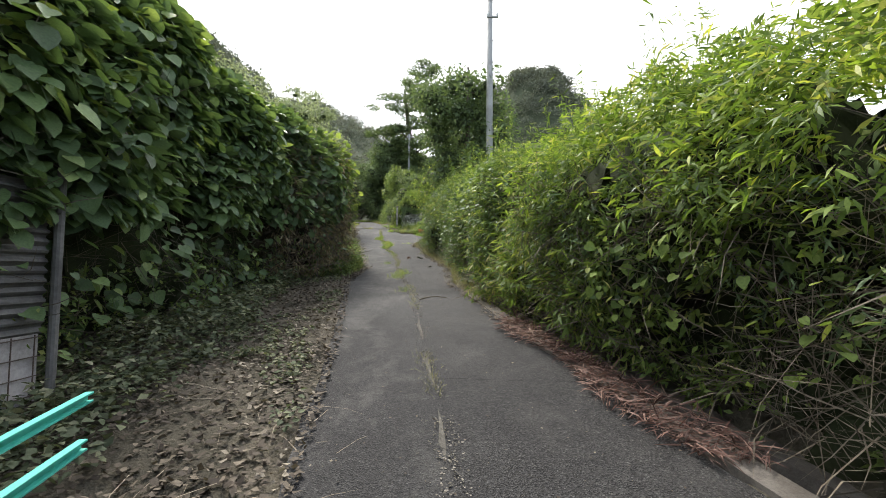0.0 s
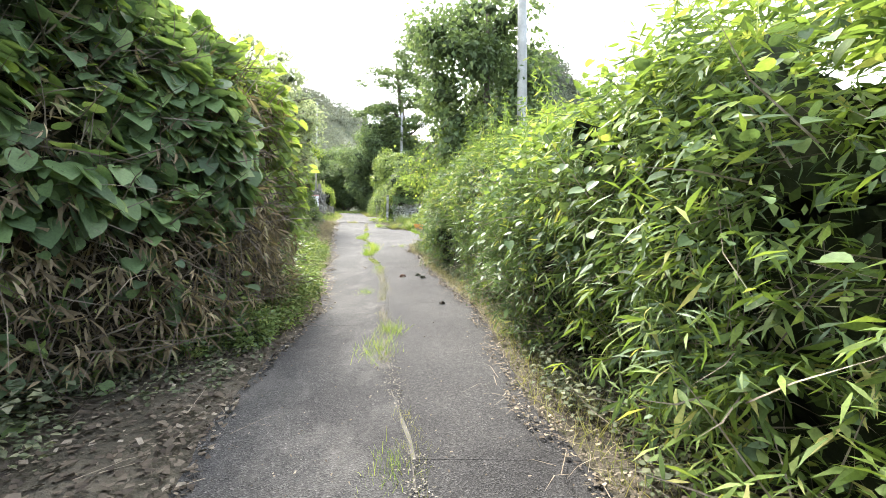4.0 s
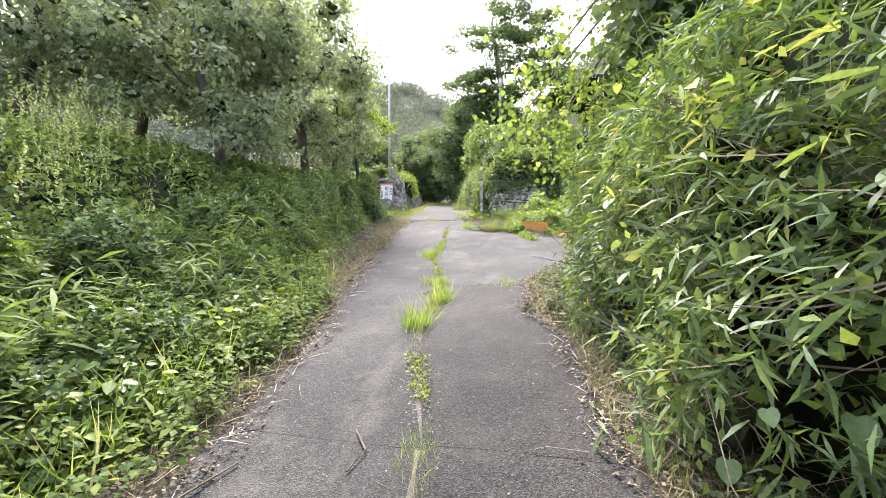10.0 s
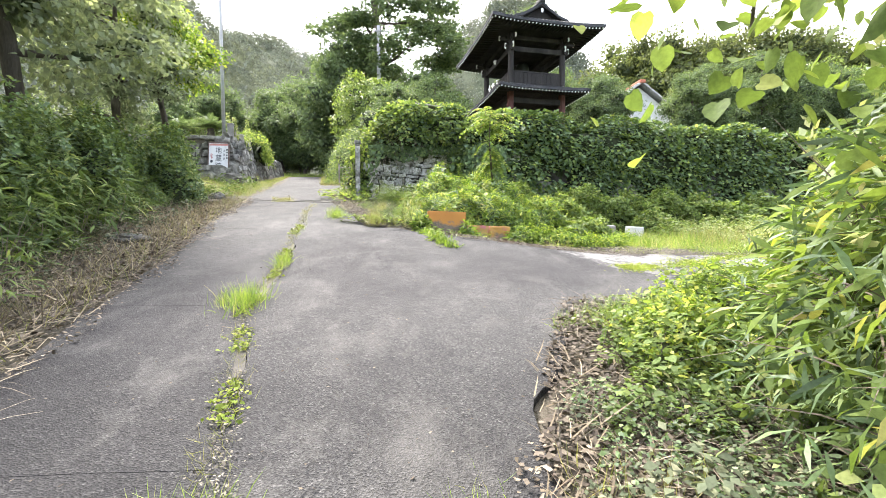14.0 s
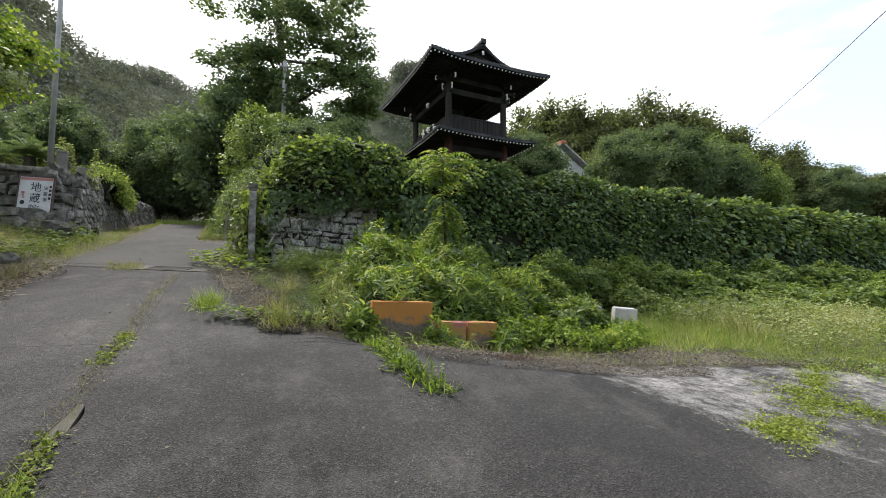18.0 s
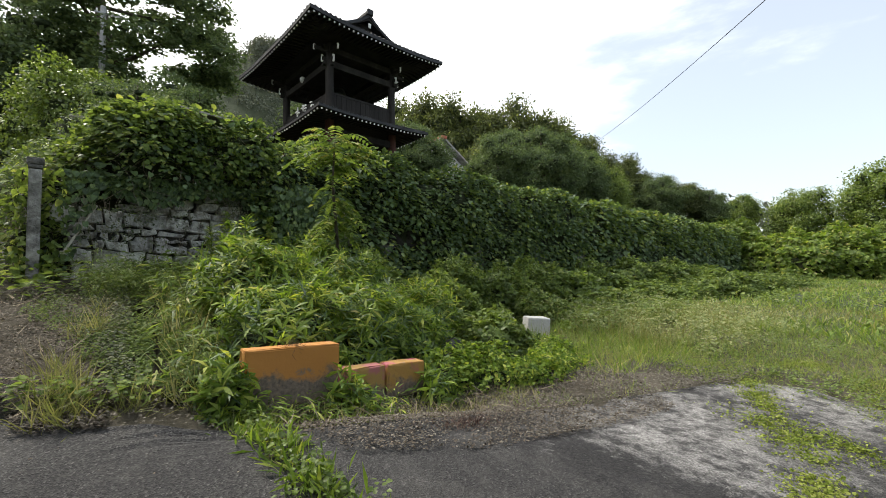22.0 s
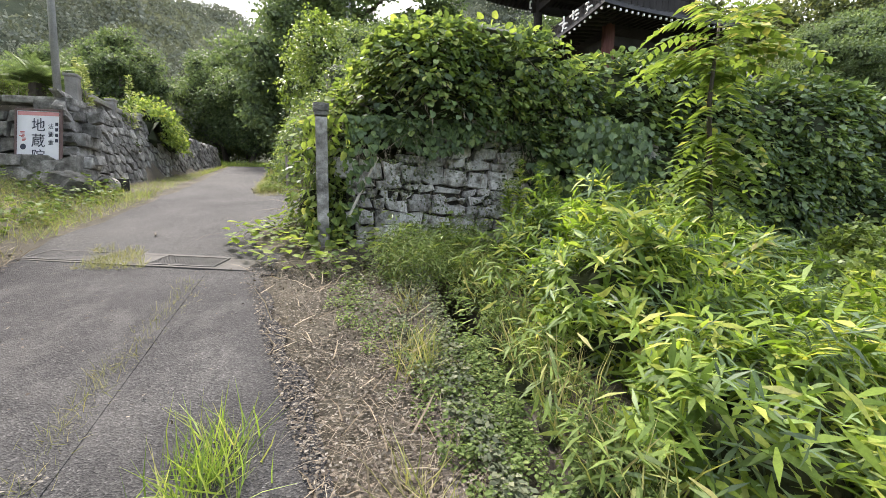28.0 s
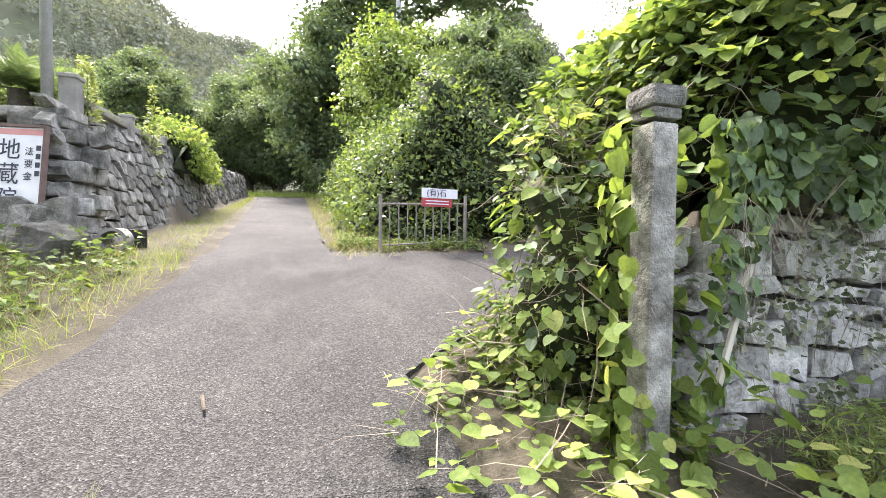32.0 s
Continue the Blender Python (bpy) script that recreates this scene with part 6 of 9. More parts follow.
    PP, NN, YY = rosettes(P + N * rng.uniform(-0.15, 0.3, len(P))[:, None], 0.7 * N + np.array([0, 0, 0.6]) + jitter(len(P), 0.35), 8, 1.2, 0.3)
    leaves("leaves", PP, NN, YY, 0.075 * rng.uniform(0.5, 1.2, len(PP)), "wide", M["sasa"], b)
    small_on("dark_leaves", sh, 700, 0.08, M["weed"], b, kind="wide", u1=8)
    small_on("leaves", sh, 500, 0.16, M["tree_light"], b, kind="round", u0=8)
    kudzu_on("vine_leaves", sh, 330, 0.07, M["kudzu_light"], b, u1=9, out=0.3)
    spikes(b, sh, 15, 0.0, 9.0, 0.45)
    low = [("leaves", "wide", M["sasa"], 120, 0.045, 7), ("dark_leaves", "wide", M["weed"], 100, 0.04, 7), ("vine_leaves", "kudzu", M["kudzu_light"], 60, 0.05, 3)]
    r = random.Random(31)
    for k in range(13):
        y = 14.3 + 2.4 * k / 12
        x = float(apron_x(y)) + r.uniform(0.75, 1.5)
        mound("verge_shrub", "low bright green weeds at the foot of the bush", x, y - 0.25, r.uniform(0.4, 0.65), r.uniform(0.4, 0.6), r.uniform(0.25, 0.5), low, "bush", "low weeds before the bush")
    w = cover("bush_foot_grass", "tangled green grass at the foot of the bush", "grass")
    XY = between(9000, 14.6, 16.9, lambda y: apron_x(y) - 0.12, lambda y: apron_x(y) + 2.2)
    rough = waves(XY[:, 0] * 2.2, XY[:, 1] * 2.6, 5) + rng.normal(0, 0.25, len(XY))
    inward = XY[:, 0] - apron_x(XY[:, 1])
    grass_at("grass", XY[(rough > 0.15) & (inward > 0.3)], 0.26, M["grass"], w, lean=0.7)
    grass_at("short_grass", XY[(rough > -0.05 + 0.5 * (0.5 - inward)) & (inward < 0.9)], 0.12, M["grass"], w, lean=0.8)
    low_weeds = XY[(rough < 0.2) & (inward > 0.1)][::6]
    weeds_at("creeping_weeds", low_weeds, 0.15, 0.03, M["tree_light"], w, "", "wide", 16)
    XY = between(500, 15.2, 16.9, lambda y: apron_x(y) + 0.4, lambda y: apron_x(y) + 2.6)
    weeds_at("weeds", XY, 0.4, 0.05, M["kudzu_light"], w, "", "wide", 14)


def spikes(parent, sh, per_metre, u0, u1, vmin=0.45):
    """Pale upright flower spikes: many short blades round a stem."""
    P, N = sh.scatter(per_metre, vmin=vmin, vmax=1.0, u0=u0, u1=u1)
    n, k = len(P), 26
    way = np.array([0, 0, 1.0]) + 0.2 * N + jitter(n, 0.12)
    leng = rng.uniform(0.4, 0.95, n)
    Q = np.concatenate([P + way * (leng * (0.1 + 0.9 * j / k))[:, None] for j in range(k)])
    m = len(Q)
    Y = jitter(m, 0.7) + np.array([0, 0, 1.0])
    leaves("flowering_growth", Q, jitter(m, 1), Y, 0.075 * rng.uniform(0.5, 1.2, m), "small", M["flower"], parent)


corner_bamboo()


def long_ivy():
    h = thing("ivy_hedge", "long retaining wall hung with thick dark green ivy", "hedge")
    line = [HEDGE_A + HEDGE_WAY * s - np.array([-0.14, 0.99]) * 0.12 for s in (1.9, 2.6, 6, 12, 20, 30, 40)]
    sh = Shell(poly(line), 1, [3.35, 3.6, 3.65, 3.6, 3.55, 3.6, 3.45], 1.1, 0.42, 0.0, 0.2, 17, base=2.9)
    sh.core("shade_core", M["core"], h, 0.25)
    kudzu_on("leaves", sh, 1500, 0.115, M["kudzu"], h, u1=12)
    kudzu_on("leaves", sh, 420, 0.2, M["kudzu"], h, u0=12, u1=24, kind="ivy")
    kudzu_on("leaves", sh, 330, 0.23, M["kudzu"], h, u0=24, kind="ivy")
    kudzu_on("young_leaves", sh, 620, 0.105, M["kudzu_light"], h, u1=14)
    kudzu_on("young_leaves", sh, 260, 0.17, M["kudzu_light"], h, vmin=0.1, u0=14)
    m = thing("ivy_mound", "mound of kudzu vines over the wall corner", "vines")
    line = [(-2.95, 25.9), (-2.85, 24.9), (-2.45, 24.35), (-1.9, 24.2), (-1.0, 24.3), (0.3, 24.55)]
    sh = Shell(poly(line), 1, [1.1, 1.3, 1.5, 1.6, 1.6, 1.5], 1.3, 0.5, 0.02, 0.24, 19, base=5.0)
    sh.core("shade_core", M["core"], m, 0.25)
    kudzu_on("leaves", sh, 1000, 0.1, M["kudzu"], m)
    kudzu_on("young_leaves", sh, 1100, 0.092, M["kudzu_light"], m, vmin=0.05, out=0.2)
    small_on("small_leaves", sh, 700, 0.055, M["weed"], m, out=0.25, kind="round")
    stems_on("hanging_tangle", sh, 120, 0.5, M["straw_twig"], m, 0.05, vmax=0.3, droop=1.2)
    n = 1500
    f = rng.uniform(-0.62, 3.4, n)
    P = np.stack([HEDGE_A[0] + 0.99 * f, HEDGE_A[1] + 0.14 * f - 0.13, 5.3 - rng.uniform(0, 1, n) ** 1.4 * (0.3 + 0.14 * np.sin(f * 3.1) + 1.5 * np.exp(-((f - 2.9) / 0.5) ** 2) + 1.35 * np.exp(-((f + 0.62) / 0.3) ** 2))], -1)
    leaves("hanging_leaves", P, np.array([0, -1.0, 0.5]) + jitter(n, 0.3), np.array([0, 0, -1.0]) + jitter(n, 0.4), 0.08 * rng.uniform(0.5, 1.3, n), "kudzu", M["kudzu"], m)
    spots = np.array([(-0.35, 4.3), (0.1, 4.75), (0.55, 4.2), (0.95, 4.65), (1.3, 4.05), (0.3, 3.9)])
    # A thick dark curtain of old ivy beside the bare stones.
    n = 2600
    f = 2.15 + 1.6 * rng.uniform(0, 1, n) ** 0.8
    P = np.stack([HEDGE_A[0] + 0.99 * f, HEDGE_A[1] + 0.14 * f - rng.uniform(0.1, 0.4, n) * (f > 2.4) - 0.1, 5.4 - 2.3 * rng.uniform(0, 1, n)], -1)
    leaves("ivy_curtain", P, np.array([-0.2, -1.0, 0.5]) + jitter(n, 0.35), np.array([0, 0, -1.0]) + jitter(n, 0.4), 0.095 * rng.uniform(0.5, 1.2, n), "kudzu", M["kudzu"], m)
    spots = np.concatenate([spots, np.stack([rng.uniform(-0.5, 2.2, 16), rng.uniform(3.5, 5.0, 16)], -1)])
    pick = rng.integers(0, len(spots), 1300)
    f, zz = spots[pick, 0] + rng.normal(0, 0.12, 1300), spots[pick, 1] + rng.normal(0, 0.1, 1300)
    P = np.stack([HEDGE_A[0] + 0.99 * f, HEDGE_A[1] + 0.14 * f - 0.13, zz], -1)
    leaves("wall_growth", P, np.array([0, -1.0, 0.6]) + jitter(1300, 0.4), np.array([0, -0.5, -0.3]) + jitter(1300, 0.6), 0.042 * rng.uniform(0.5, 1.3, 1300), "round", M["dusty_weed"], m)
    n = 620
    f = rng.uniform(-0.5, 3.4, n)
    P = np.stack([HEDGE_A[0] + 0.99 * f, HEDGE_A[1] + 0.14 * f - 0.12, 4.95 - 1.3 * rng.uniform(0, 1, n) ** 1.6], -1)
    leaves("withered_tangle", P, np.array([0, -1.0, 0.2]) + jitter(n, 0.3), np.array([0, -0.1, -1.0]) + jitter(n, 0.35), rng.uniform(0.12, 0.4, n), "twig", M["straw_twig"], m)
    p = thing("post_vines", "yellow-green vines climbing the gate post", "vines")
    line = [(-3.5, 25.3), (-3.45, 24.75), (-3.25, 24.5), (-3.0, 24.4), (-2.8, 24.38)]
    sh = Shell(poly(line), 1, [1.9, 1.75, 1.6, 1.5, 1.3], 0.4, 0.5, 0.0, 0.14, 23, base=3.6)
    sh.core("shade_core", M["core"], p, 0.2)
    kudzu_on("leaves", sh, 330, 0.1, M["kudzu_light"], p)
    kudzu_on("old_leaves", sh, 200, 0.08, M["kudzu"], p)
    stems_on("vine_tangle", sh, 330, 0.45, M["straw_twig"], p, 0.02, droop=0.7)
    n = 420
    a = rng.uniform(0, math.tau, n)
    zz = 3.55 + 1.75 * rng.uniform(0, 1, n) ** 1.5
    rr = 0.13 + 0.1 * rng.uniform(0, 1, n)
    P = np.stack([-3.1 + rr * np.cos(a) + 0.1 * (a > 4.6), 24.2 + rr * np.sin(a), zz], -1)
    keep = (np.sin(a) > -0.55) | (zz < 4.1)
    P, a = P[keep], a[keep]
    leaves("post_leaves", P, np.stack([np.cos(a), np.sin(a), 0.6 + 0 * a], -1) + jitter(len(P), 0.2), np.array([0, 0, -0.8]) + jitter(len(P), 0.5), 0.09 * rng.uniform(0.5, 1.3, len(P)), "kudzu", M["kudzu_light"], p)
    small_on("small_leaves", sh, 1700, 0.04, M["weed"], p, out=0.14, kind="round")
    # Runners creeping over the ground from the post to the road.
    c = cover("creeping_vines", "yellow-green kudzu runners creeping across the ground", "vines")
    n = 620
    XY = between(n, 22.9, 25.6, lambda y: np.interp(y, [22.6, 23.6, 24.4, 25.0, 25.6], [-2.6, -3.9, -4.4, -4.1, -3.7]), lambda y: np.interp(y, [22.6, 23.6, 24.4, 25.6], [-1.6, -2.0, -2.9, -3.2]))
    P = np.stack([XY[:, 0], XY[:, 1], ground_z(XY[:, 0], XY[:, 1]) + rng.uniform(0.05, 0.26, n)], -1)
    leaves("runner_leaves", P, np.array([0, 0, 1.0]) + jitter(n, 0.25), jitter(n, 1) * (1, 1, 0.2), 0.085 * rng.uniform(0.35, 1.3, n), "kudzu", M["kudzu_light"], c)
    Q = P[::3]
    leaves("runner_tangle", Q - np.array([0, 0, 0.04]), np.array([0, 0, 1.0]) + jitter(len(Q), 0.3), jitter(len(Q), 1) * (1, 1, 0.15), rng.uniform(0.25, 0.6, len(Q)), "twig", M["straw_twig"], c)
    XY = between(1200, 22.7, 24.25, -2.3, -0.4)
    grass_at("wall_foot_grass", XY, 0.24, M["grass"], c, lean=0.6)
    XY = between(560, 22.6, 24.2, -2.4, 0.2)
    weeds_at("wall_foot_weeds", XY, 0.42, 0.07, M["weed"], c, "", "bamboo", 30)
    XY = between(240, 22.6, 24.2, -2.2, 0.3)
    weeds_at("feathery_weeds", XY, 0.5, 0.08, M["tree_light"], c, "", "bamboo", 40)
    n = 110
    XY = between(n, 23.2, 24.3, -2.9, -0.9)
    P = np.stack([XY[:, 0], XY[:, 1], ground_z(XY[:, 0], XY[:, 1]) + rng.uniform(0.1, 0.5, n)], -1)
    leaves("wall_foot_leaves", P, np.array([0, 0, 1.0]) + jitter(n, 0.3), jitter(n, 1) * (1, 1, 0.2), 0.075 * rng.uniform(0.5, 1.3, n), "kudzu", M["kudzu_light"], c)


long_ivy()


def upper_bushes():
    b = thing("roadside_bush", "large rounded evergreen bush behind the fence", "bush")
    line = [(float(right_x(y)) + o, y) for y, o in ((38, 0.9), (35, 0.9), (32.5, 0.85), (30.8, 0.8))] + [(-4.2, 29.75), (-3.4, 29.6), (-2.0, 30.0), (1.0, 31.2)]
    sh = Shell(poly(line), 1, [2.6, 2.9, 2.7, 2.6, 3.0, 3.3, 3.2, 2.6], 2.2, 0.85, 0.0, 0.5, 29)
    sh.core("shade_core", M["core"], b, 0.45)
    small_on("leaves", sh, 1000, 0.09, M["tree_light"], b, kind="wide", out=0.4)
    small_on("dark_leaves", sh, 1700, 0.09, M["tree"], b, kind="wide", out=0.3)
    kudzu_on("vine_leaves", sh, 60, 0.12, M["kudzu_light"], b)
    w = cover("upper_verge", "dry yellow-green grass along the foot of the stone wall", "grass")
    XY = between(6000, 28.2, 47, lambda y: left_x(y) - 0.25, lambda y: WALL_CORNER[0] - 0.2 * (y - 28.57) + 0.15)
    grass_at("grass", XY[::2], 0.15, M["straw"], w, lean=0.7)
    grass_at("green_grass", XY[1::3], 0.15, M["grass"], w, lean=0.7)
    XY = between(6500, 24.4, 28.4, lambda y: left_x(y) - 0.1, lambda y: left_x(y) - 3.6, 0.9)
    grass_at("grass", XY, 0.19, M["straw"], w, lean=0.7)
    grass_at("green_grass", XY[::3], 0.22, M["grass"], w, lean=0.7)
    XY = between(220, 24.2, 28.3, lambda y: left_x(y) - 0.6, lambda y: left_x(y) - 5)
    weeds_at("weeds", XY, 0.4, 0.09, M["weed"], w, "", "wide", 14)
    XY = between(5000, 28.3, 46, lambda y: right_x(y) - 0.05, lambda y: right_x(y) + 0.9)
    grass_at("grass", XY, 0.2, M["straw"], w, lean=0.6)
    XY = between(240, 28.8, 29.5, lambda y: right_x(y) + 0.1, lambda y: right_x(y) + 2.3)
    weeds_at("weeds", XY, 0.2, 0.05, M["weed"], w, "", "wide", 14)
    XY = between(1500, 28.75, 29.5, lambda y: right_x(y) - 0.05, lambda y: right_x(y) + 2.0)
    grass_at("fence_grass", XY, 0.14, M["straw"], w, lean=0.7)
    litter_at("fence_litter", between(900, 28.7, 29.6, lambda y: right_x(y) - 0.1, lambda y: right_x(y) + 2.3), 0.04, M["dead"], w)
    XY = between(2200, 23.4, 24.15, -5.6, -4.2)
    grass_at("grate_grass", XY[waves(XY[:, 0] * 3, XY[:, 1] * 2, 4) > 0.05], 0.13, M["straw"], w, lean=0.6)
    XY = between(5000, 47, 53, -14, -7)
    grass_at("far_grass", XY, 0.4, M["grass"], w)
    XY = between(260, 29.3, 33, -13.5, -9.3)
    weeds_at("wall_top_weeds", XY, 0.8, 0.12, M["weed"], w, "", "wide", 24)
    P = between(900, 29.0, 31.5, -14, -9.4)
    P = np.stack([P[:, 0], P[:, 1], 6.25 + 0 * P[:, 0]], -1)
    leaves("dry_brush", P, jitter(900, 1), np.array([0, -0.1, 1.0]) + jitter(900, 0.5), rng.uniform(0.3, 0.9, 900), "twig", M["straw_twig"], w)
    XY = between(300, 33, 47, lambda y: WALL_CORNER[0] - 0.2 * (y - 28.57) - 0.9, lambda y: WALL_CORNER[0] - 0.2 * (y - 28.57) - 4)
    weeds_at("wall_top_weeds", XY, 0.8, 0.14, M["weed"], w, "", "wide", 24)


upper_bushes()


def planter_bamboo():
    # Kudzu-dark blades among the bright shoots colour in the shade between them.
    sasa = [("shoot_growth", "sasa", M["sasa"], 78, 0.14, 9), ("shaded_growth", "bamboo", M["kudzu"], 50, 0.14, 6), ("young_growth", "sasa", M["grass"], 16, 0.14, 8)]
    for x, y, rx, ry, h in ((-0.7, 20.45, 0.6, 0.55, 0.66), (0.1, 20.75, 0.85, 0.7, 0.9), (-0.65, 21.6, 0.72, 0.8, 1.1), (0.45, 22.0, 0.95, 0.8, 1.3), (-0.72, 22.75, 0.55, 0.6, 1.0), (0.95, 20.6, 0.55, 0.5, 0.62), (1.5, 21.5, 0.75, 0.7, 0.95), (0.3, 23.2, 0.8, 0.55, 1.3), (1.3, 22.6, 0.7, 0.6, 1.2), (-1.28, 19.5, 0.22, 0.2, 0.42), (-0.36, 19.42, 0.2, 0.14, 0.3), (0.58, 19.55, 0.2, 0.2, 0.34)):
        mound("dwarf_bamboo", "mound of bright green dwarf bamboo behind the painted blocks", x, y, rx, ry, h, sasa, "bamboo", "dwarf bamboo of the planter")
    deep = [("leaves", "wide", M["tree_light"], 150, 0.085, 6), ("dark_leaves", "wide", M["weed"], 120, 0.09, 6), ("shoot_growth", "bamboo", M["bamboo"], 20, 0.15, 5)]
    for x, y, rx, ry, h in ((2.3, 22.1, 0.8, 0.8, 1.0), (3.2, 23.0, 0.95, 0.75, 1.3), (1.7, 23.2, 0.85, 0.75, 1.35), (4.5, 23.2, 1.0, 0.75, 1.2), (2.6, 20.9, 0.65, 0.55, 0.5), (3.0, 21.5, 0.5, 0.5, 0.6), (5.2, 22.4, 0.7, 0.6, 0.75), (6.1, 23.7, 1.2, 0.75, 1.2)):
        mound("weed_mound", "mound of tangled dark green weeds before the ivy wall", x, y, rx, ry, h, deep, "bush", "weed mounds of the plot")
    coarse = [("leaves", "wide", M["tree_light"], 60, 0.14, 6), ("dark_leaves", "wide", M["weed"], 60, 0.14, 6)]
    for x, y, rx, ry, h in ((8.0, 24.0, 1.3, 0.8, 1.15), (10.4, 24.6, 1.5, 0.9, 1.2), (13.2, 25.0, 1.7, 1.0, 1.25), (16.5, 25.3, 1.9, 1.1, 1.3), (17.2, 23.2, 2.3, 1.0, 0.95), (20.5, 25.8, 2.2, 1.2, 1.0), (9.0, 22.9, 1.0, 0.6, 0.5), (12.0, 23.4, 1.2, 0.7, 0.6)):
        mound("weed_mound", "mound of green weeds along the foot of the ivy wall", x, y, rx, ry, h, coarse, "bush", "weed mounds of the plot")
    bright = [("leaves", "round", M["sasa"], 260, 0.05, 6)]
    for x, y, rx, ry, h in ((1.45, 19.75, 0.6, 0.42, 0.36), (2.1, 19.65, 0.55, 0.36, 0.3), (0.95, 19.85, 0.42, 0.34, 0.4), (1.35, 20.0, 0.4, 0.3, 0.42), (1.75, 20.1, 0.4, 0.3, 0.4), (2.75, 19.9, 0.5, 0.4, 0.26), (3.3, 20.4, 0.55, 0.4, 0.26)):
        mound("low_shrub", "low bright yellow-green shrub at the edge of the paving", x, y, rx, ry, h, bright, "bush", "low shrubs of the plot")
    w = cover("plot_weeds", "tangle of green weeds in front of the ivy wall")
    XY = between(520, 20.6, 24.6, 1.4, 9.5)
    XY = XY[(np.abs(XY[:, 0] - 3.7) > 0.9) | (XY[:, 1] > 22.0)]
    weeds_at("weeds", XY, 0.55, 0.09, M["tree_light"], w, "", "wide", 26)
    XY = between(800, 22.5, 26, 7.5, 26)
    weeds_at("weeds", XY, 0.7, 0.16, M["weed"], w, "", "wide", 22)
    r = random.Random(3)
    for x, y, h in ((-0.95, 23.35, 1.0), (-0.7, 23.75, 1.3), (-0.45, 23.45, 1.15), (-0.3, 23.85, 1.4), (-0.05, 23.6, 1.45), (0.15, 23.85, 1.2), (0.35, 23.6, 1.35), (0.6, 23.85, 1.5), (0.85, 23.7, 1.25), (1.1, 23.9, 1.4), (1.4, 23.85, 1.2)):
        z = float(ground_z(x, y))
        t = thing("tall_weed", "tall feathery bright green weed before the ivy wall", "weed", "feathery weeds before the ivy wall", at=(x, y, z))
        top = (x + r.uniform(-0.1, 0.1), y + r.uniform(-0.1, 0.05), z + h)
        bm = bmesh.new()
        tube(bm, [(x, y, z - 0.05), ((x + top[0]) / 2 + 0.02, (y + top[1]) / 2, z + h * 0.55), top], [0.009, 0.007, 0.003], 5)
        part("stem", bm, M["weed"], t)
        n = 420
        f = rng.uniform(0.15, 1.02, n)
        a = rng.uniform(0, math.tau, n)
        P = np.stack([x + (top[0] - x) * f, y + (top[1] - y) * f, z + h * f], -1)
        Y = np.stack([np.cos(a), np.sin(a), rng.normal(0.45, 0.25, n)], -1)
        leaves("foliage", P, np.array([0, 0, 1.0]) + jitter(n, 0.3), Y, 0.2 * (1.15 - 0.75 * f) * rng.uniform(0.7, 1.2, n), "bamboo", M["sasa"], t)
    g = cover("plot_grass", "tall yellow-green grass over the open plot", "grass")
    XY = between(24000, 16.6, 22, 4.4, 15, 1.3)
    XY = XY[(XY[:, 0] > apron_x(XY[:, 1]) + 0.5)]
    grass_at("grass", XY[::2], 0.2, M["grass"], g, lean=0.6)
    grass_at("pale_grass", XY[1::4], 0.2, M["straw"], g, lean=0.6)
    XY = between(15000, 15.5, 26, 10, 40)
    grass_at("dry_grass", XY[waves(XY[:, 0] * 0.35, XY[:, 1] * 0.5, 2) > 0.15], 0.2, M["straw"], g, lean=0.6, kind="bamboo")
    XY = between(15000, 15.5, 27, 8, 40)
    grass_at("grass", XY[waves(XY[:, 0] * 0.35, XY[:, 1] * 0.5, 2) < 0.45], 0.24, M["grass"], g, lean=0.6, kind="bamboo")
    XY = between(2600, 19.1, 21.6, 2.9, 5.2)
    XY = XY[(np.abs(XY[:, 0] - 4.0) > 0.35) | (XY[:, 1] > 21.3) | (XY[:, 1] < 20.6)]
    grass_at("low_grass", XY, 0.32, M["grass"], g, lean=0.6)
    XY = between(9000, 16.9, 20.2, lambda y: np.maximum(3.9, apron_x(y) - 0.4), 9.5)
    patchy = waves(XY[:, 0] * 1.7, XY[:, 1] * 2.1, 7) + rng.normal(0, 0.3, len(XY))
    grass_at("turf", XY[patchy > -0.2], 0.13, M["grass"], g, lean=0.8)
    weeds_at("turf_weeds", XY[patchy < -0.1][::5], 0.16, 0.035, M["tree_light"], g, "", "wide", 14)
    XY = between(1000, 19.3, 21.2, 3.4, 5.2)
    grass_at("pale_grass", XY, 0.3, M["straw"], g, lean=0.6)
    XY = between(3600, 19.4, 22.3, 4.6, 9.5)
    grass_at("seed_grass", XY[waves(XY[:, 0] * 1.1, XY[:, 1] * 1.4, 3) > -0.1], 0.45, M["straw"], g, lean=0.5)
    XY = between(500, 18.8, 23, 4.9, 9.5)
    weeds_at("flowering_weeds", XY, 0.6, 0.06, M["flower"], g, kind="small", per_plant=22)
    XY = between(420, 16.5, 27, 9, 36)
    weeds_at("field_weeds", XY[waves(XY[:, 0] * 0.5, XY[:, 1] * 0.6, 9) > 0.1], 0.6, 0.12, M["tree_light"], g, "", "wide", 20)
    XY = between(2600, 18.35, 19.5, lambda y: apron_x(y) - 0.1, 5.0)
    XY = XY[(waves(XY[:, 0] * 2.3, XY[:, 1] * 2.9, 5) > rng.normal(0, 0.25, len(XY))) & (XY[:, 0] > 0.8)]
    grass_at("edge_grass", XY, 0.13, M["grass"], g, lean=0.8)
    litter_at("edge_crumbs", between(11000, 18.2, 19.7, lambda y: apron_x(y) - 0.2, 5.0), 0.02, M["pale_crumb"], g)
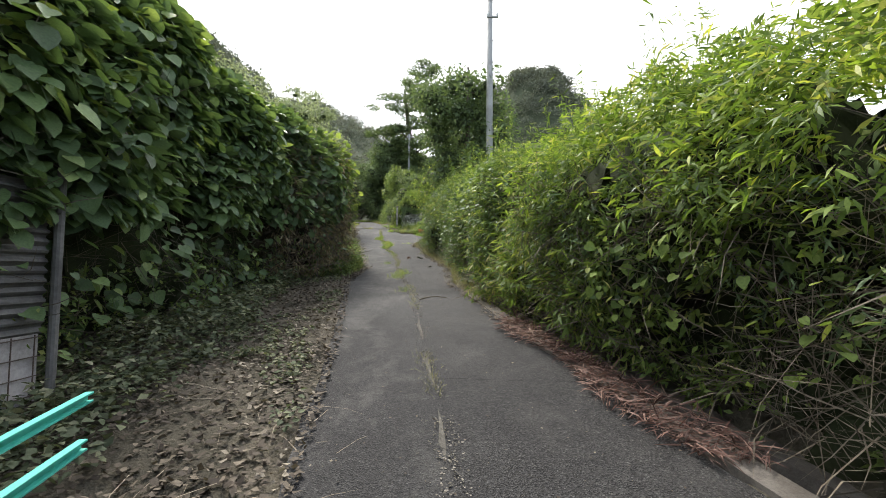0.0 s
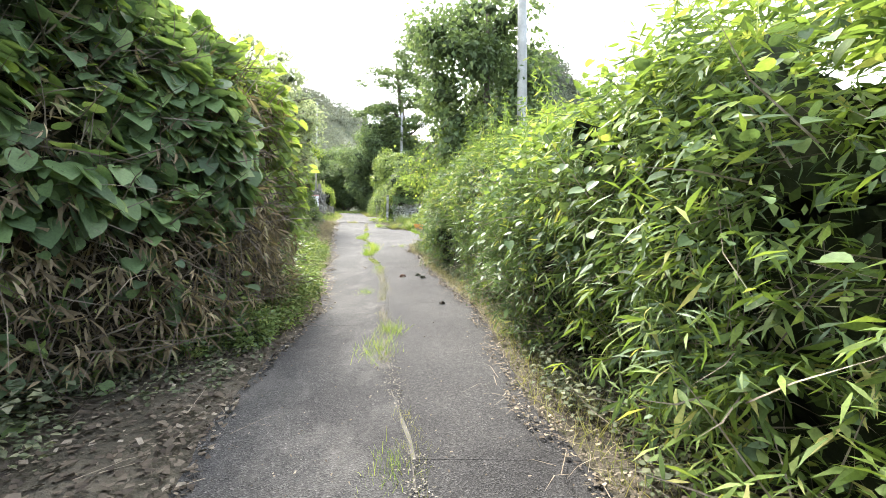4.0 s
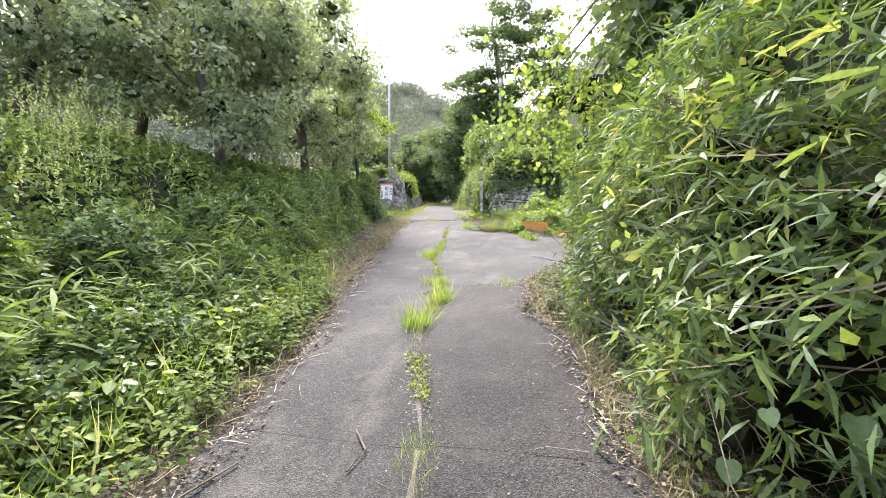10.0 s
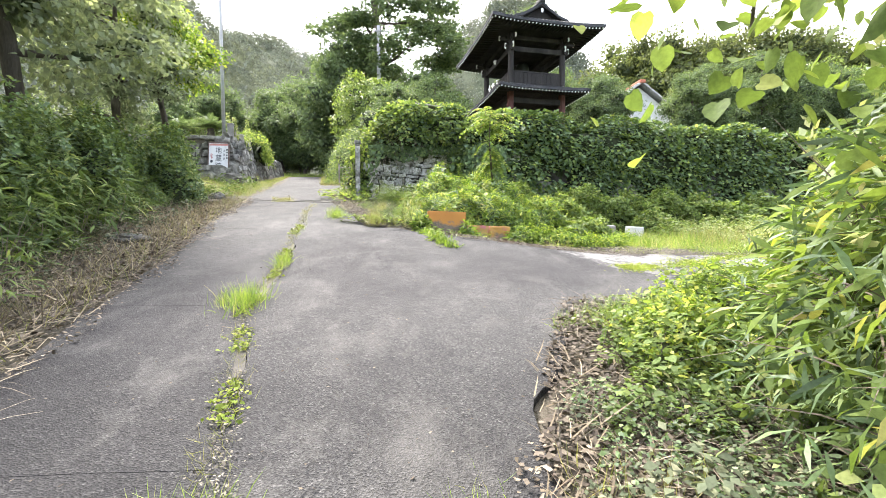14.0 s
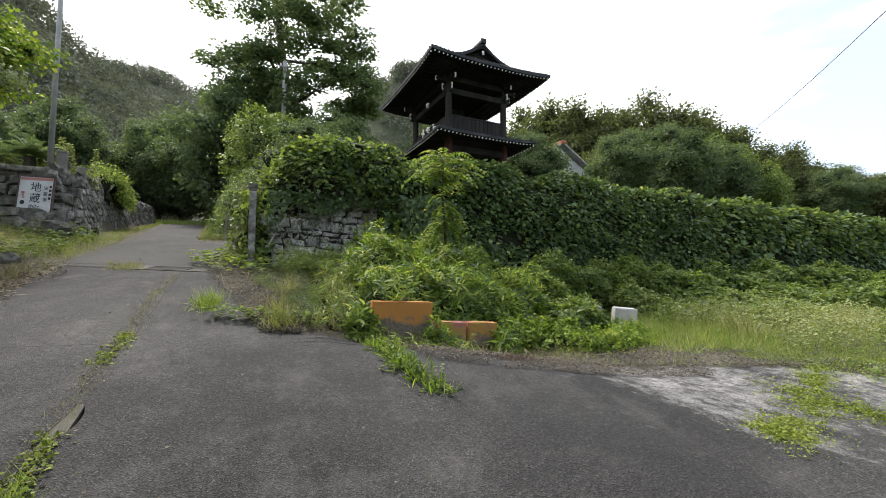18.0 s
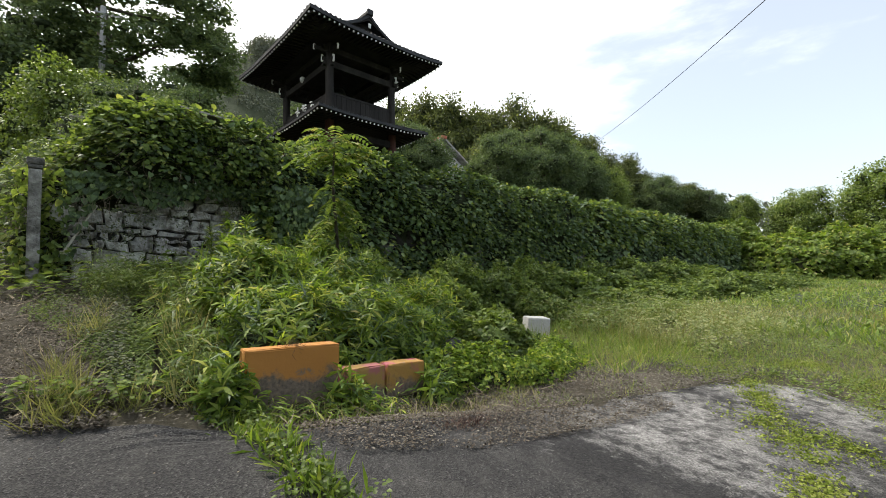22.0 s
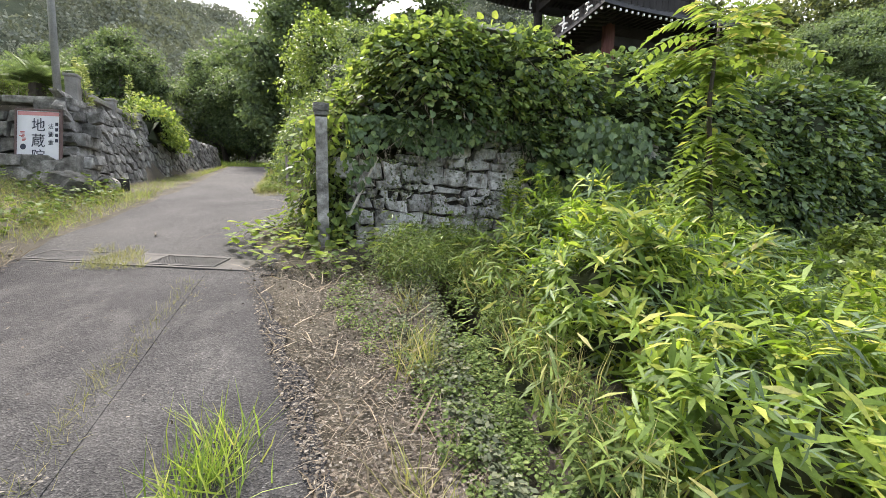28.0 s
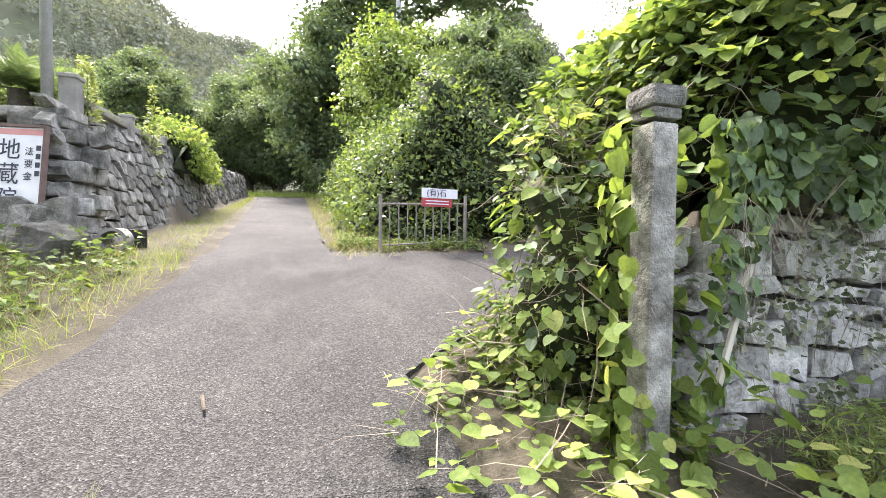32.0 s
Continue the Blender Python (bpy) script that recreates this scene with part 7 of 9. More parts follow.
    # Moss and short grass spreading over the worn paving.
    m = cover("paving_moss", "bright yellow-green moss spreading over the worn paving", "moss")
    spots = []
    for line, wide, n in (([(4.66, 19.0), (4.18, 18.16), (3.47, 17.76), (2.48, 17.21), (1.75, 16.89), (1.38, 16.76)], 0.17, 7000), ([(2.9, 17.75), (3.0, 17.2), (2.7, 16.62), (2.45, 16.3)], 0.15, 3600), ([(5.6, 17.3), (4.3, 16.7), (3.66, 16.4), (2.5, 15.95)], 0.2, 6500), ([(3.9, 18.9), (4.6, 18.5), (5.4, 18.2), (6.0, 17.9)], 0.26, 5200)):
        line = np.array(line)
        f = rng.uniform(0, len(line) - 1.001, n)
        q = line[f.astype(int)] + (line[f.astype(int) + 1] - line[f.astype(int)]) * (f % 1)[:, None]
        q += rng.normal(0, wide, (n, 2)) * (0.3 + 1.5 * np.abs(waves(q[:, 0] * 3, q[:, 1] * 3, 4)))[:, None]
        spots.append(q[waves(q[:, 0] * 4.3, q[:, 1] * 4.7, 6) > rng.normal(-0.3, 0.3, n)])
    XY = np.concatenate(spots)
    n = len(XY)
    P = np.stack([XY[:, 0], XY[:, 1], ground_z(XY[:, 0], XY[:, 1]) + rng.uniform(0.004, 0.03, n)], -1)
    leaves("cushions", P, np.array([0, 0, 1.0]) + jitter(n, 0.5), jitter(n, 1) * (1, 1, 0.5), 0.026 * rng.uniform(0.5, 1.4, n), "wide", M["moss"], m)
    grass_at("blades", XY[::4], 0.07, M["moss"], m, lean=0.6)
    e = cover("planter_edge", "grassy strip along the broken planter edge", "grass")
    y = rng.uniform(17.7, 19.6, 2600)
    XY = np.stack([np.interp(y, [17.7, 19.6], [-0.85, -1.35]) + rng.normal(0, 0.075, 2600), y], -1)
    grass_at("foliage", XY[::8], 0.12, M["grass"], e, lean=0.7)
    grass_at("broad_blades", XY[::5], 0.13, M["sasa"], e, lean=0.85, kind="bamboo")
    weeds_at("weeds", XY[::60], 0.15, 0.035, M["tree_light"], e)
    XY = between(900, 19.0, 19.5, -1.3, 1.6)
    grass_at("dry_blades", XY, 0.16, M["straw"], e, lean=0.7)
    XY = between(46, 19.15, 19.42, -1.3, 0.1)
    weeds_at("bamboo_sprouts", XY, 0.22, 0.1, M["sasa"], e, kind="bamboo")


planter_bamboo()


def left_bank():
    w = cover("bank_weeds", "bank of green weeds and vines beside the road")
    XY = between(330, 2.2, 6.0, lambda y: left_x(y) - 0.2, lambda y: left_x(y) - 1.0)
    weeds_at("bright_weeds", XY, 0.32, 0.05, M["weed"], w, "", "wide", 18)
    XY = between(900, 2.6, 11.8, lambda y: left_x(y) - 0.12, lambda y: left_x(y) - 1.25)
    weeds_at("low_weeds", XY, 0.4, 0.06, M["weed"], w, "", "wide", 16)
    XY = between(500, 4.6, 22, lambda y: left_x(y) - 1.5, lambda y: left_x(y) - 3.4)
    weeds_at("weeds", XY, 0.8, 0.09, M["weed"], w, "", "wide", 26)
    P = between(700, 4.6, 20, lambda y: left_x(y) - 1.2, lambda y: left_x(y) - 2.6)
    P = np.stack([P[:, 0], P[:, 1], ground_z(P[:, 0], P[:, 1])], -1)
    leaves("withered_growth", P, jitter(700, 1), np.array([0, 0, 1.0]) + jitter(700, 0.4), rng.uniform(0.4, 1.0, 700), "twig", M["straw_twig"], w)
    XY = between(520, 4.8, 20, lambda y: left_x(y) - 1.3, lambda y: left_x(y) - 2.8)
    weeds_at("long_leaved_weeds", XY, 1.15, 0.24, M["weed"], w, "", "bamboo", 26)
    XY = between(500, 5.0, 14, lambda y: left_x(y) - 0.5, lambda y: left_x(y) - 2.4)
    weeds_at("pale_weeds", XY, 0.5, 0.1, M["tree_light"], w)
    XY = between(2600, 2.8, 24, lambda y: left_x(y) - 0.05, lambda y: left_x(y) - 0.7)
    grass_at("grass", XY, 0.2, M["straw"], w, lean=0.6)
    XY = between(700, 12.5, 24, lambda y: left_x(y) - 0.75, lambda y: left_x(y) - 2.0)
    weeds_at("dusty_weeds", XY[::3], 0.35, 0.06, M["dusty_weed"], w, "", "wide", 20)
    XY = between(4500, 4.0, 13, lambda y: left_x(y) - 0.4, lambda y: left_x(y) - 2.8)
    grass_at("tall_grass", XY, 0.5, M["grass"], w, lean=0.5)
    litter_at("bank_litter", between(8000, 11.0, 23, lambda y: left_x(y) - 0.02, lambda y: left_x(y) - 1.7), 0.055, M["dead"], w)
    XY = between(1500, 11.0, 22, lambda y: left_x(y) - 0.05, lambda y: left_x(y) - 1.6)
    P = np.stack([XY[:, 0], XY[:, 1], ground_z(XY[:, 0], XY[:, 1]) + rng.uniform(0.02, 0.1, 1500)], -1)
    leaves("fallen_stalks", P, np.array([0, 0, 1.0]) + jitter(1500, 0.3), jitter(1500, 1) * (1, 1, 0.15), 0.3 * rng.uniform(0.3, 1.2, 1500), "stalk", M["straw_blade"], w)
    XY = between(4200, 12.0, 23, lambda y: left_x(y) - 0.15, lambda y: left_x(y) - 1.5)
    grass_at("withered_grass", XY, 0.3, M["straw_blade"], w, lean=0.9)
    XY = between(260, 3.5, 16, lambda y: left_x(y) - 0.5, lambda y: left_x(y) - 2.6)
    weeds_at("narrow_weeds", XY, 0.75, 0.15, M["weed"], w, "", "bamboo", 22)
    low = [("leaves", "wide", M["weed"], 120, 0.075, 6), ("dark_leaves", "round", M["kudzu"], 110, 0.07, 6)]
    long = [("shoot_growth", "bamboo", M["weed"], 80, 0.2, 7), ("dark_leaves", "wide", M["kudzu"], 100, 0.08, 5)]
    pale = [("leaves", "small", M["tree_light"], 190, 0.1, 6), ("dark_leaves", "wide", M["weed"], 90, 0.08, 6)]
    r = random.Random(8)
    for k in range(17):
        y = 4.6 + k * 1.05
        o = 1.55 + r.uniform(-0.25, 0.45) + (0.75 if y > 12 else 0)
        h = r.uniform(0.6, 0.95) if y < 12.5 else r.uniform(0.5, 0.8)
        mound("bank_shrub", "leafy green shrub on the roadside bank", float(left_x(y)) - o, y, r.uniform(0.6, 0.8), r.uniform(0.6, 0.85), h, (low, pale, low, long)[k % 4] if y < 9.5 else (long, low)[k % 2], "bush", "shrubs on the bank")
    for k in range(13):
        y = 4.9 + k * 1.35
        o = 2.9 + r.uniform(-0.2, 0.5)
        mound("bank_shrub", "tall green shrub on the roadside bank", float(left_x(y)) - o, y, r.uniform(0.8, 1.1), r.uniform(0.8, 1.05), r.uniform(1.2, 1.8) - 0.03 * y, (pale, low, long, pale)[k % 4] if y < 10 else (low, long)[k % 2], "bush", "shrubs on the bank")
    for k in range(9):
        y = 13.6 + k * 0.95
        mound("bank_shrub", "tall dense green shrub overhanging the verge", float(left_x(y)) - 2.2 - r.uniform(0, 0.5), y, r.uniform(0.75, 1.0), r.uniform(0.75, 0.95), r.uniform(1.5, 2.0), (low, long)[k % 2], "bush", "shrubs on the bank")
    for x, y, h in ((-8.2, 23.4, 1.8), (-7.6, 22.3, 1.7)):
        mound("bank_shrub", "tall dense green shrub before the stone wall", x, y, 0.85, 0.8, h, low, "bush", "shrubs on the bank")
    small = [("leaves", "wide", M["weed"], 210, 0.06, 7), ("dark_leaves", "round", M["kudzu"], 60, 0.06, 6)]
    for k in range(30):
        y = 2.3 + k * 0.34
        mound("verge_weed", "low leafy green weed at the road edge", float(left_x(y)) - r.uniform(0.3, 1.0), y, r.uniform(0.22, 0.38), r.uniform(0.22, 0.4), r.uniform(0.2, 0.45), small, "weed", "low weeds on the verge")
    f = cover("bank_flowers", "pale yellow-green flower spikes standing above the bank weeds", "flowers")
    Q, W = [], []
    for k in range(80):
        y = r.uniform(5.0, 11.5)
        x = float(left_x(y)) - r.uniform(2.0, 4.6)
        foot = np.array([x, y, float(ground_z(x, y)) + r.uniform(0.9, 1.6)])
        way = np.array([r.gauss(0, 0.14), r.gauss(0, 0.14), 1.0]) * r.uniform(0.45, 0.95)
        for j in range(30):
            Q.append(foot + way * j / 30)
            W.append((1 - 0.6 * j / 30))
    Q, W = np.array(Q), np.array(W)
    leaves("flowering_growth", Q, jitter(len(Q), 1), jitter(len(Q), 0.6) + np.array([0, 0, 0.8]), 0.06 * W * rng.uniform(0.6, 1.2, len(Q)), "small", M["flower"], f)
    b = thing("bank_thicket", "dense green thicket on the bank", "bush")
    line = [(left_x(y) - o, y) for y, o in ((4.2, 5.0), (5.5, 4.4), (8, 4.1), (11, 3.9), (14, 3.4), (17, 3.0), (20, 2.8), (23, 3.0), (26, 4.2))]
    sh = Shell(poly(line), 1, [3.0, 2.9, 2.6, 2.4, 2.3, 2.2, 1.9, 1.6, 1.0], 2.6, 0.8, 0.0, 0.4, 37)
    sh.core("shade_core", M["core"], b, 0.45)
    small_on("leaves", sh, 1000, 0.11, M["weed"], b, kind="wide", u1=9)
    small_on("leaves", sh, 1100, 0.12, M["weed"], b, kind="wide", u0=9)
    small_on("pale_leaves", sh, 600, 0.1, M["tree_light"], b, kind="round", u1=9)
    bamboo_on("bamboo_leaves", sh, 110, 0.19, M["weed"], b)
    kudzu_on("vine_leaves", sh, 60, 0.14, M["kudzu_light"], b)
    spikes(b, sh, 34, 0.5, 9.0, 0.4)


left_bank()


def woods():
    dark = make_tree("broadleaf_tree", "dense dark green broadleaf tree", 8.0, 3.0, 2.2, 19000, 0.135, M["grey_tree"], 3, 80, "wide", lowest=0.18, open_=0.25, flat=0.34, inner=0.5)
    far = make_tree("hillside_tree", "rounded green tree on the hillside", 8.0, 3.2, 1.6, 24000, 0.165, M["olive_tree"], 4, 84, "wide", flat=0.6, lowest=0.1, open_=0.27, tight=0.74)
    pale = make_tree("hillside_tree", "rounded pale green tree on the hillside", 8.0, 3.4, 1.6, 24000, 0.165, M["tree_light"], 14, 84, "wide", flat=0.6, lowest=0.08, open_=0.27, tight=0.74)
    mid = make_tree("broadleaf_tree", "tall dark green tree beyond the road's end", 8.0, 3.0, 1.6, 26000, 0.14, M["tree"], 6, 84, "wide", flat=0.55, lowest=0.08, open_=0.27, tight=0.74)
    light = make_tree("light_tree", "pale green broadleaf tree", 7.0, 2.6, 2.0, 16000, 0.14, M["tree_light"], 5, 70, "wide", lowest=0.16, tight=0.66)
    pine = make_tree("tall_tree", "tall irregular dark conifer standing above the woods", 14.0, 2.9, 4.0, 44000, 0.13, M["tree"], 8, 190, "wide", 0.25, 0.27, 0.0, 0.2, 0.4, 0.9)
    bare = make_tree("thin_tree", "thin tree with an open airy crown", 10.0, 2.0, 4.0, 3500, 0.14, M["tree"], 9, 40, "small", 0.14, 0.6, 0.45, 0.3, 0)
    vine = make_tree("vine_tree", "tree draped in green vines beside the road", 7.4, 2.0, 1.5, 15000, 0.12, M["tree"], 12, 46, "round", 0.13, lowest=0.2)
    stand(vine, 1.6, 11.3, 1.28, 0.4)
    corner = make_tree("light_tree", "bright green broadleaf tree leaning over the stone wall", 6.0, 2.0, 2.6, 12000, 0.13, M["sasa"], 21, 50, "wide", 0.12, 0.5, 0.5, 0.3, 0.5)
    stand(corner, -9.7, 26.2, 1.0, 0.5)
    for x, y, s, a in ((-8.6, 15.5, 1.05, 0), (-9.0, 20.0, 1.2, 1.0), (-10.2, 24.5, 0.85, 2.2), (-12.5, 13.5, 1.05, 3.0), (-13.5, 17.5, 1.3, 4.0)):
        stand(dark, x, y, s, a)
    for x, y, s, a in ((-11.5, 53, 1.3, 0.3), (-8, 55, 1.5, 1.3), (-15, 57, 1.5, 2.0), (-6.5, 49, 1.7, 3.1), (-0.6, 40.5, 1.25, 4.4), (-4.8, 51, 1.9, 0.9), (-7.2, 46, 1.7, 5.0), (2, 46, 1.6, 1.0), (7.5, 42, 1.4, 2.0), (-19, 50, 1.2, 0.8), (-18, 42, 0.7, 0.5), (12, 44, 1.3, 0.2), (17, 38, 1.0, 2.0), (22, 40, 1.1, 3.3), (30, 37, 0.9, 1.1)):
        stand(mid if y < 58 and x < 9 else far, x, y, s, a, lift=-0.9 * s)
    for k, (x, y, s, a) in enumerate(((-1.0, 35, 0.8, 0.3), (8.5, 33, 0.7, 2.0), (12.5, 31, 0.7, 1.0), (17.5, 33, 0.9, 2.6), (22, 34, 0.85, 4.0), (27, 35, 0.8, 1.9), (33, 34, 0.8, 0.9), (39, 33, 0.7, 2.9))):
        stand(light if k == 5 else mid, x, y, s, a)
    for x, y, s in ((-13.2, 57, 0.9), (-10.3, 59, 1.0), (-16.5, 60, 1.1), (-12, 63, 1.2), (-8.5, 61, 1.1)):
        stand(far, x, y, s, x, lift=-1.0)
    # Trees whose tops make the skyline beyond the wall and the plot.
    for k, (x, y, top) in enumerate(((18.6, 48.9, 21.2), (22.0, 46.6, 20.4), (24.6, 44.5, 20.2), (27.4, 41.7, 18.9), (30.5, 41.0, 17.2), (33.8, 40.3, 15.6), (35.2, 38.2, 14.8), (36.4, 36.2, 12.5), (38, 34.3, 11.9), (24.1, 36.4, 13.9), (25.5, 34.7, 11.9),
                                     (53.1, 35.1, 12.2), (54.5, 30.5, 12.6), (55.8, 24.3, 14.7), (56.1, 20.8, 14.7), (56.3, 16.0, 14.4), (56.2, 12.7, 13.1), (55.9, 9.2, 13.1), (55.6, 6.7, 13.3), (47, 33, 7.5), (48, 27, 6.3), (46, 22, 8.2), (49, 17, 9.6), (45, 11, 7.0), (55, 2, 10), (53, -3, 9))):
        high = (top - float(ground_z(x, y))) / 8.0
        wide = min(high, 1.6)
        stand(pale if k in (9, 10) or k in range(11, 26) else far, x, y, wide, k * 1.3, tall=high / wide)
    stand(pine, -2.6, 46.5, 2.3, 0.4, tall=0.66)
    stand(mid, -2.0, 32.2, 0.68, 3.3)
    stand(light, -3.9, 35.2, 0.9, 5.1)
    stand(bare, 5.5, 36.5, 1.05, 0.7)
    stand(bare, 21, 37, 0.75, 2.0)
    stand(mid, 8.1, 32.3, 0.58, 1.2)
    v = thing("overhanging_vine", "bright green kudzu vine hanging out over the road", "vine")
    hang = []
    for k, (dx, dy, dz) in enumerate(((-2.3, 0.9, -0.1), (-1.9, 1.0, -0.4), (-1.5, 1.05, -0.25), (-1.0, 1.1, -0.4), (-2.1, 0.5, 0.25), (-1.2, 0.8, 0.0), (-0.5, 1.1, -0.2))):
        root = Vector((1.4, 11.4, 5.2 + 0.1 * k))
        tip = Vector((1.4 + dx, 11.4 + dy, 4.35 + dz))
        mid = (root + tip) / 2 + Vector((0, 0, 0.7))
        end = tip + Vector((0.05, 0.1, -0.45))
        bm = bmesh.new()
        tube(bm, [root, mid, tip, end], [0.025, 0.018, 0.012, 0.005], 6)
        part("stem", bm, M["twig"], v, smooth=True)
        for j in range(330):
            f = rng.uniform(0.25, 1.0) * 2.999
            a, b = ([root, mid, tip, end][int(f)], [root, mid, tip, end][int(f) + 1])
            hang.append(a.lerp(b, f - int(f)) + Vector(rng.normal(0, 0.25, 3)))
    P = np.array([p for p in hang if p.y < 12.8])
    leaves("foliage", P, np.array([0, 0, 0.8]) + jitter(len(P), 0.5), np.array([0, 0, -0.6]) + jitter(len(P), 0.6), 0.075 * rng.uniform(0.5, 1.25, len(P)), "kudzu", M["kudzu_light"], v)
    belt = [("leaves", "wide", M["tree_light"], 11, 0.3, 6), ("bright_leaves", "wide", M["sasa"], 6, 0.28, 6), ("pale_leaves", "wide", M["grass"], 6, 0.26, 6)]
    r = random.Random(17)
    for k in range(24):
        f = k / 23
        x, y = np.interp(f, [0, 0.3, 0.6, 1], [37, 42, 40, 31]), np.interp(f, [0, 0.3, 0.6, 1], [30, 24, 15, 5])
        size = r.uniform(1.5, 3.0)
        mound("field_shrub", "large green shrub on the far side of the plot", x + r.uniform(-3.5, 3.0), y + r.uniform(-1.5, 1.5), size, size, size * r.uniform(0.8, 1.35), belt, "bush", "shrubs beyond the plot")
    # Forest on the hills, too far off to count; haze is in its colour.
    w = cover("far_woods", "green forest covering the distant hills, greyed for haze", "forest")
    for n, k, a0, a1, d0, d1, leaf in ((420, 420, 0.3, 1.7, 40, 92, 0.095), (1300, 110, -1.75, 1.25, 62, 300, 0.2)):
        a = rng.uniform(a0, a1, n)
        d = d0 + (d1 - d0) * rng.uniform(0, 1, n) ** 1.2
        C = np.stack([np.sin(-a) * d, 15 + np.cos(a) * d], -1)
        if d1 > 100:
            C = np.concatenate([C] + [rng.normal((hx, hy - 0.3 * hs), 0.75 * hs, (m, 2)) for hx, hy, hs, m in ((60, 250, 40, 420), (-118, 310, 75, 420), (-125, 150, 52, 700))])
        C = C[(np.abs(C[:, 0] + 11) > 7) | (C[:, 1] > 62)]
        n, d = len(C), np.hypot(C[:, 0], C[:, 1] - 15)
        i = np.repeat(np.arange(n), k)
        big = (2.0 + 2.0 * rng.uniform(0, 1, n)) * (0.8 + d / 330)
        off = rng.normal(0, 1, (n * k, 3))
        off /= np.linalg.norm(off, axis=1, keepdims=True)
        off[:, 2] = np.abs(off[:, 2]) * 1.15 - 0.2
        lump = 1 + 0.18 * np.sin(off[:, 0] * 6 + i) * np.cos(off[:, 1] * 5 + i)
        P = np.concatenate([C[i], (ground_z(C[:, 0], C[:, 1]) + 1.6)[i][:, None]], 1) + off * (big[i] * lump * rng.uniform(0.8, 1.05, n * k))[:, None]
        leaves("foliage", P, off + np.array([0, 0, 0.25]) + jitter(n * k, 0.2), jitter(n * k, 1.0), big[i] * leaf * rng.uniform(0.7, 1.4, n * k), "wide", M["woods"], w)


woods()


def sapling():
    """A young tree with long feathery leaves."""
    x, y = 0.6, 22.3
    z = float(ground_z(x, y))
    t = thing("feathery_sapling", "slender sapling with bright green feathery leaves", "sapling", at=(x, y, z))
    bm = bmesh.new()
    stem = [(x, y, z - 0.1), (x + 0.05, y + 0.02, z + 1.2), (x - 0.05, y, z + 2.3), (x - 0.02, y - 0.03, z + 3.0)]
    tube(bm, stem, [0.035, 0.028, 0.02, 0.01], 7)
    part("stem", bm, M["bark"], t, smooth=True)
    P, N, Y, S = [], [], [], []
    r = np.random.default_rng(5)
    for k in range(60):
        crown = k < 34
        f = r.uniform(0.8, 1.0) if crown else r.uniform(0.36, 0.8)
        a = k * 2.4 + r.normal(0, 0.4)
        root = np.array([x + 0.04 * r.normal(), y + 0.04 * r.normal(), z + 3.0 * f])
        leng = r.uniform(0.5, 0.85) if crown else r.uniform(0.3, 0.55)
        rise, fall = (r.uniform(0.5, 1.1), 0.95) if crown else (0.25, 1.1)
        for j in range(11):
            g = (j + 1.5) / 12
            mid = root + np.array([math.cos(a), math.sin(a), 0]) * leng * g + np.array([0, 0, leng * (rise * g - fall * g * g)])
            for s in (-1, 1):
                P.append(mid)
                Y.append((math.cos(a + s * 1.15), math.sin(a + s * 1.15), -0.35))
                N.append((0.2 * r.normal(), 0.2 * r.normal(), 1))
                S.append(0.15 * (1 - 0.5 * abs(g - 0.45)) * r.uniform(0.8, 1.1))
    leaves("foliage", np.array(P), np.array(N), np.array(Y), np.array(S), "small", M["bamboo"], t)


sapling()


def tuft(x, y, spread=0.12, h=0.22, n=160, label="bright green grass tuft growing from a road crack"):
    t = thing("grass_tuft", label, "grass tuft", "tufts in the road joint", at=(x, y, float(ground_z(x, y))))
    XY = np.stack([x + rng.normal(0, spread * 0.6, n), y + rng.normal(0, spread, n)], -1)
    grass_at("foliage", XY, h, M["grass"], t, lean=0.45, lift=-0.02)
    return t


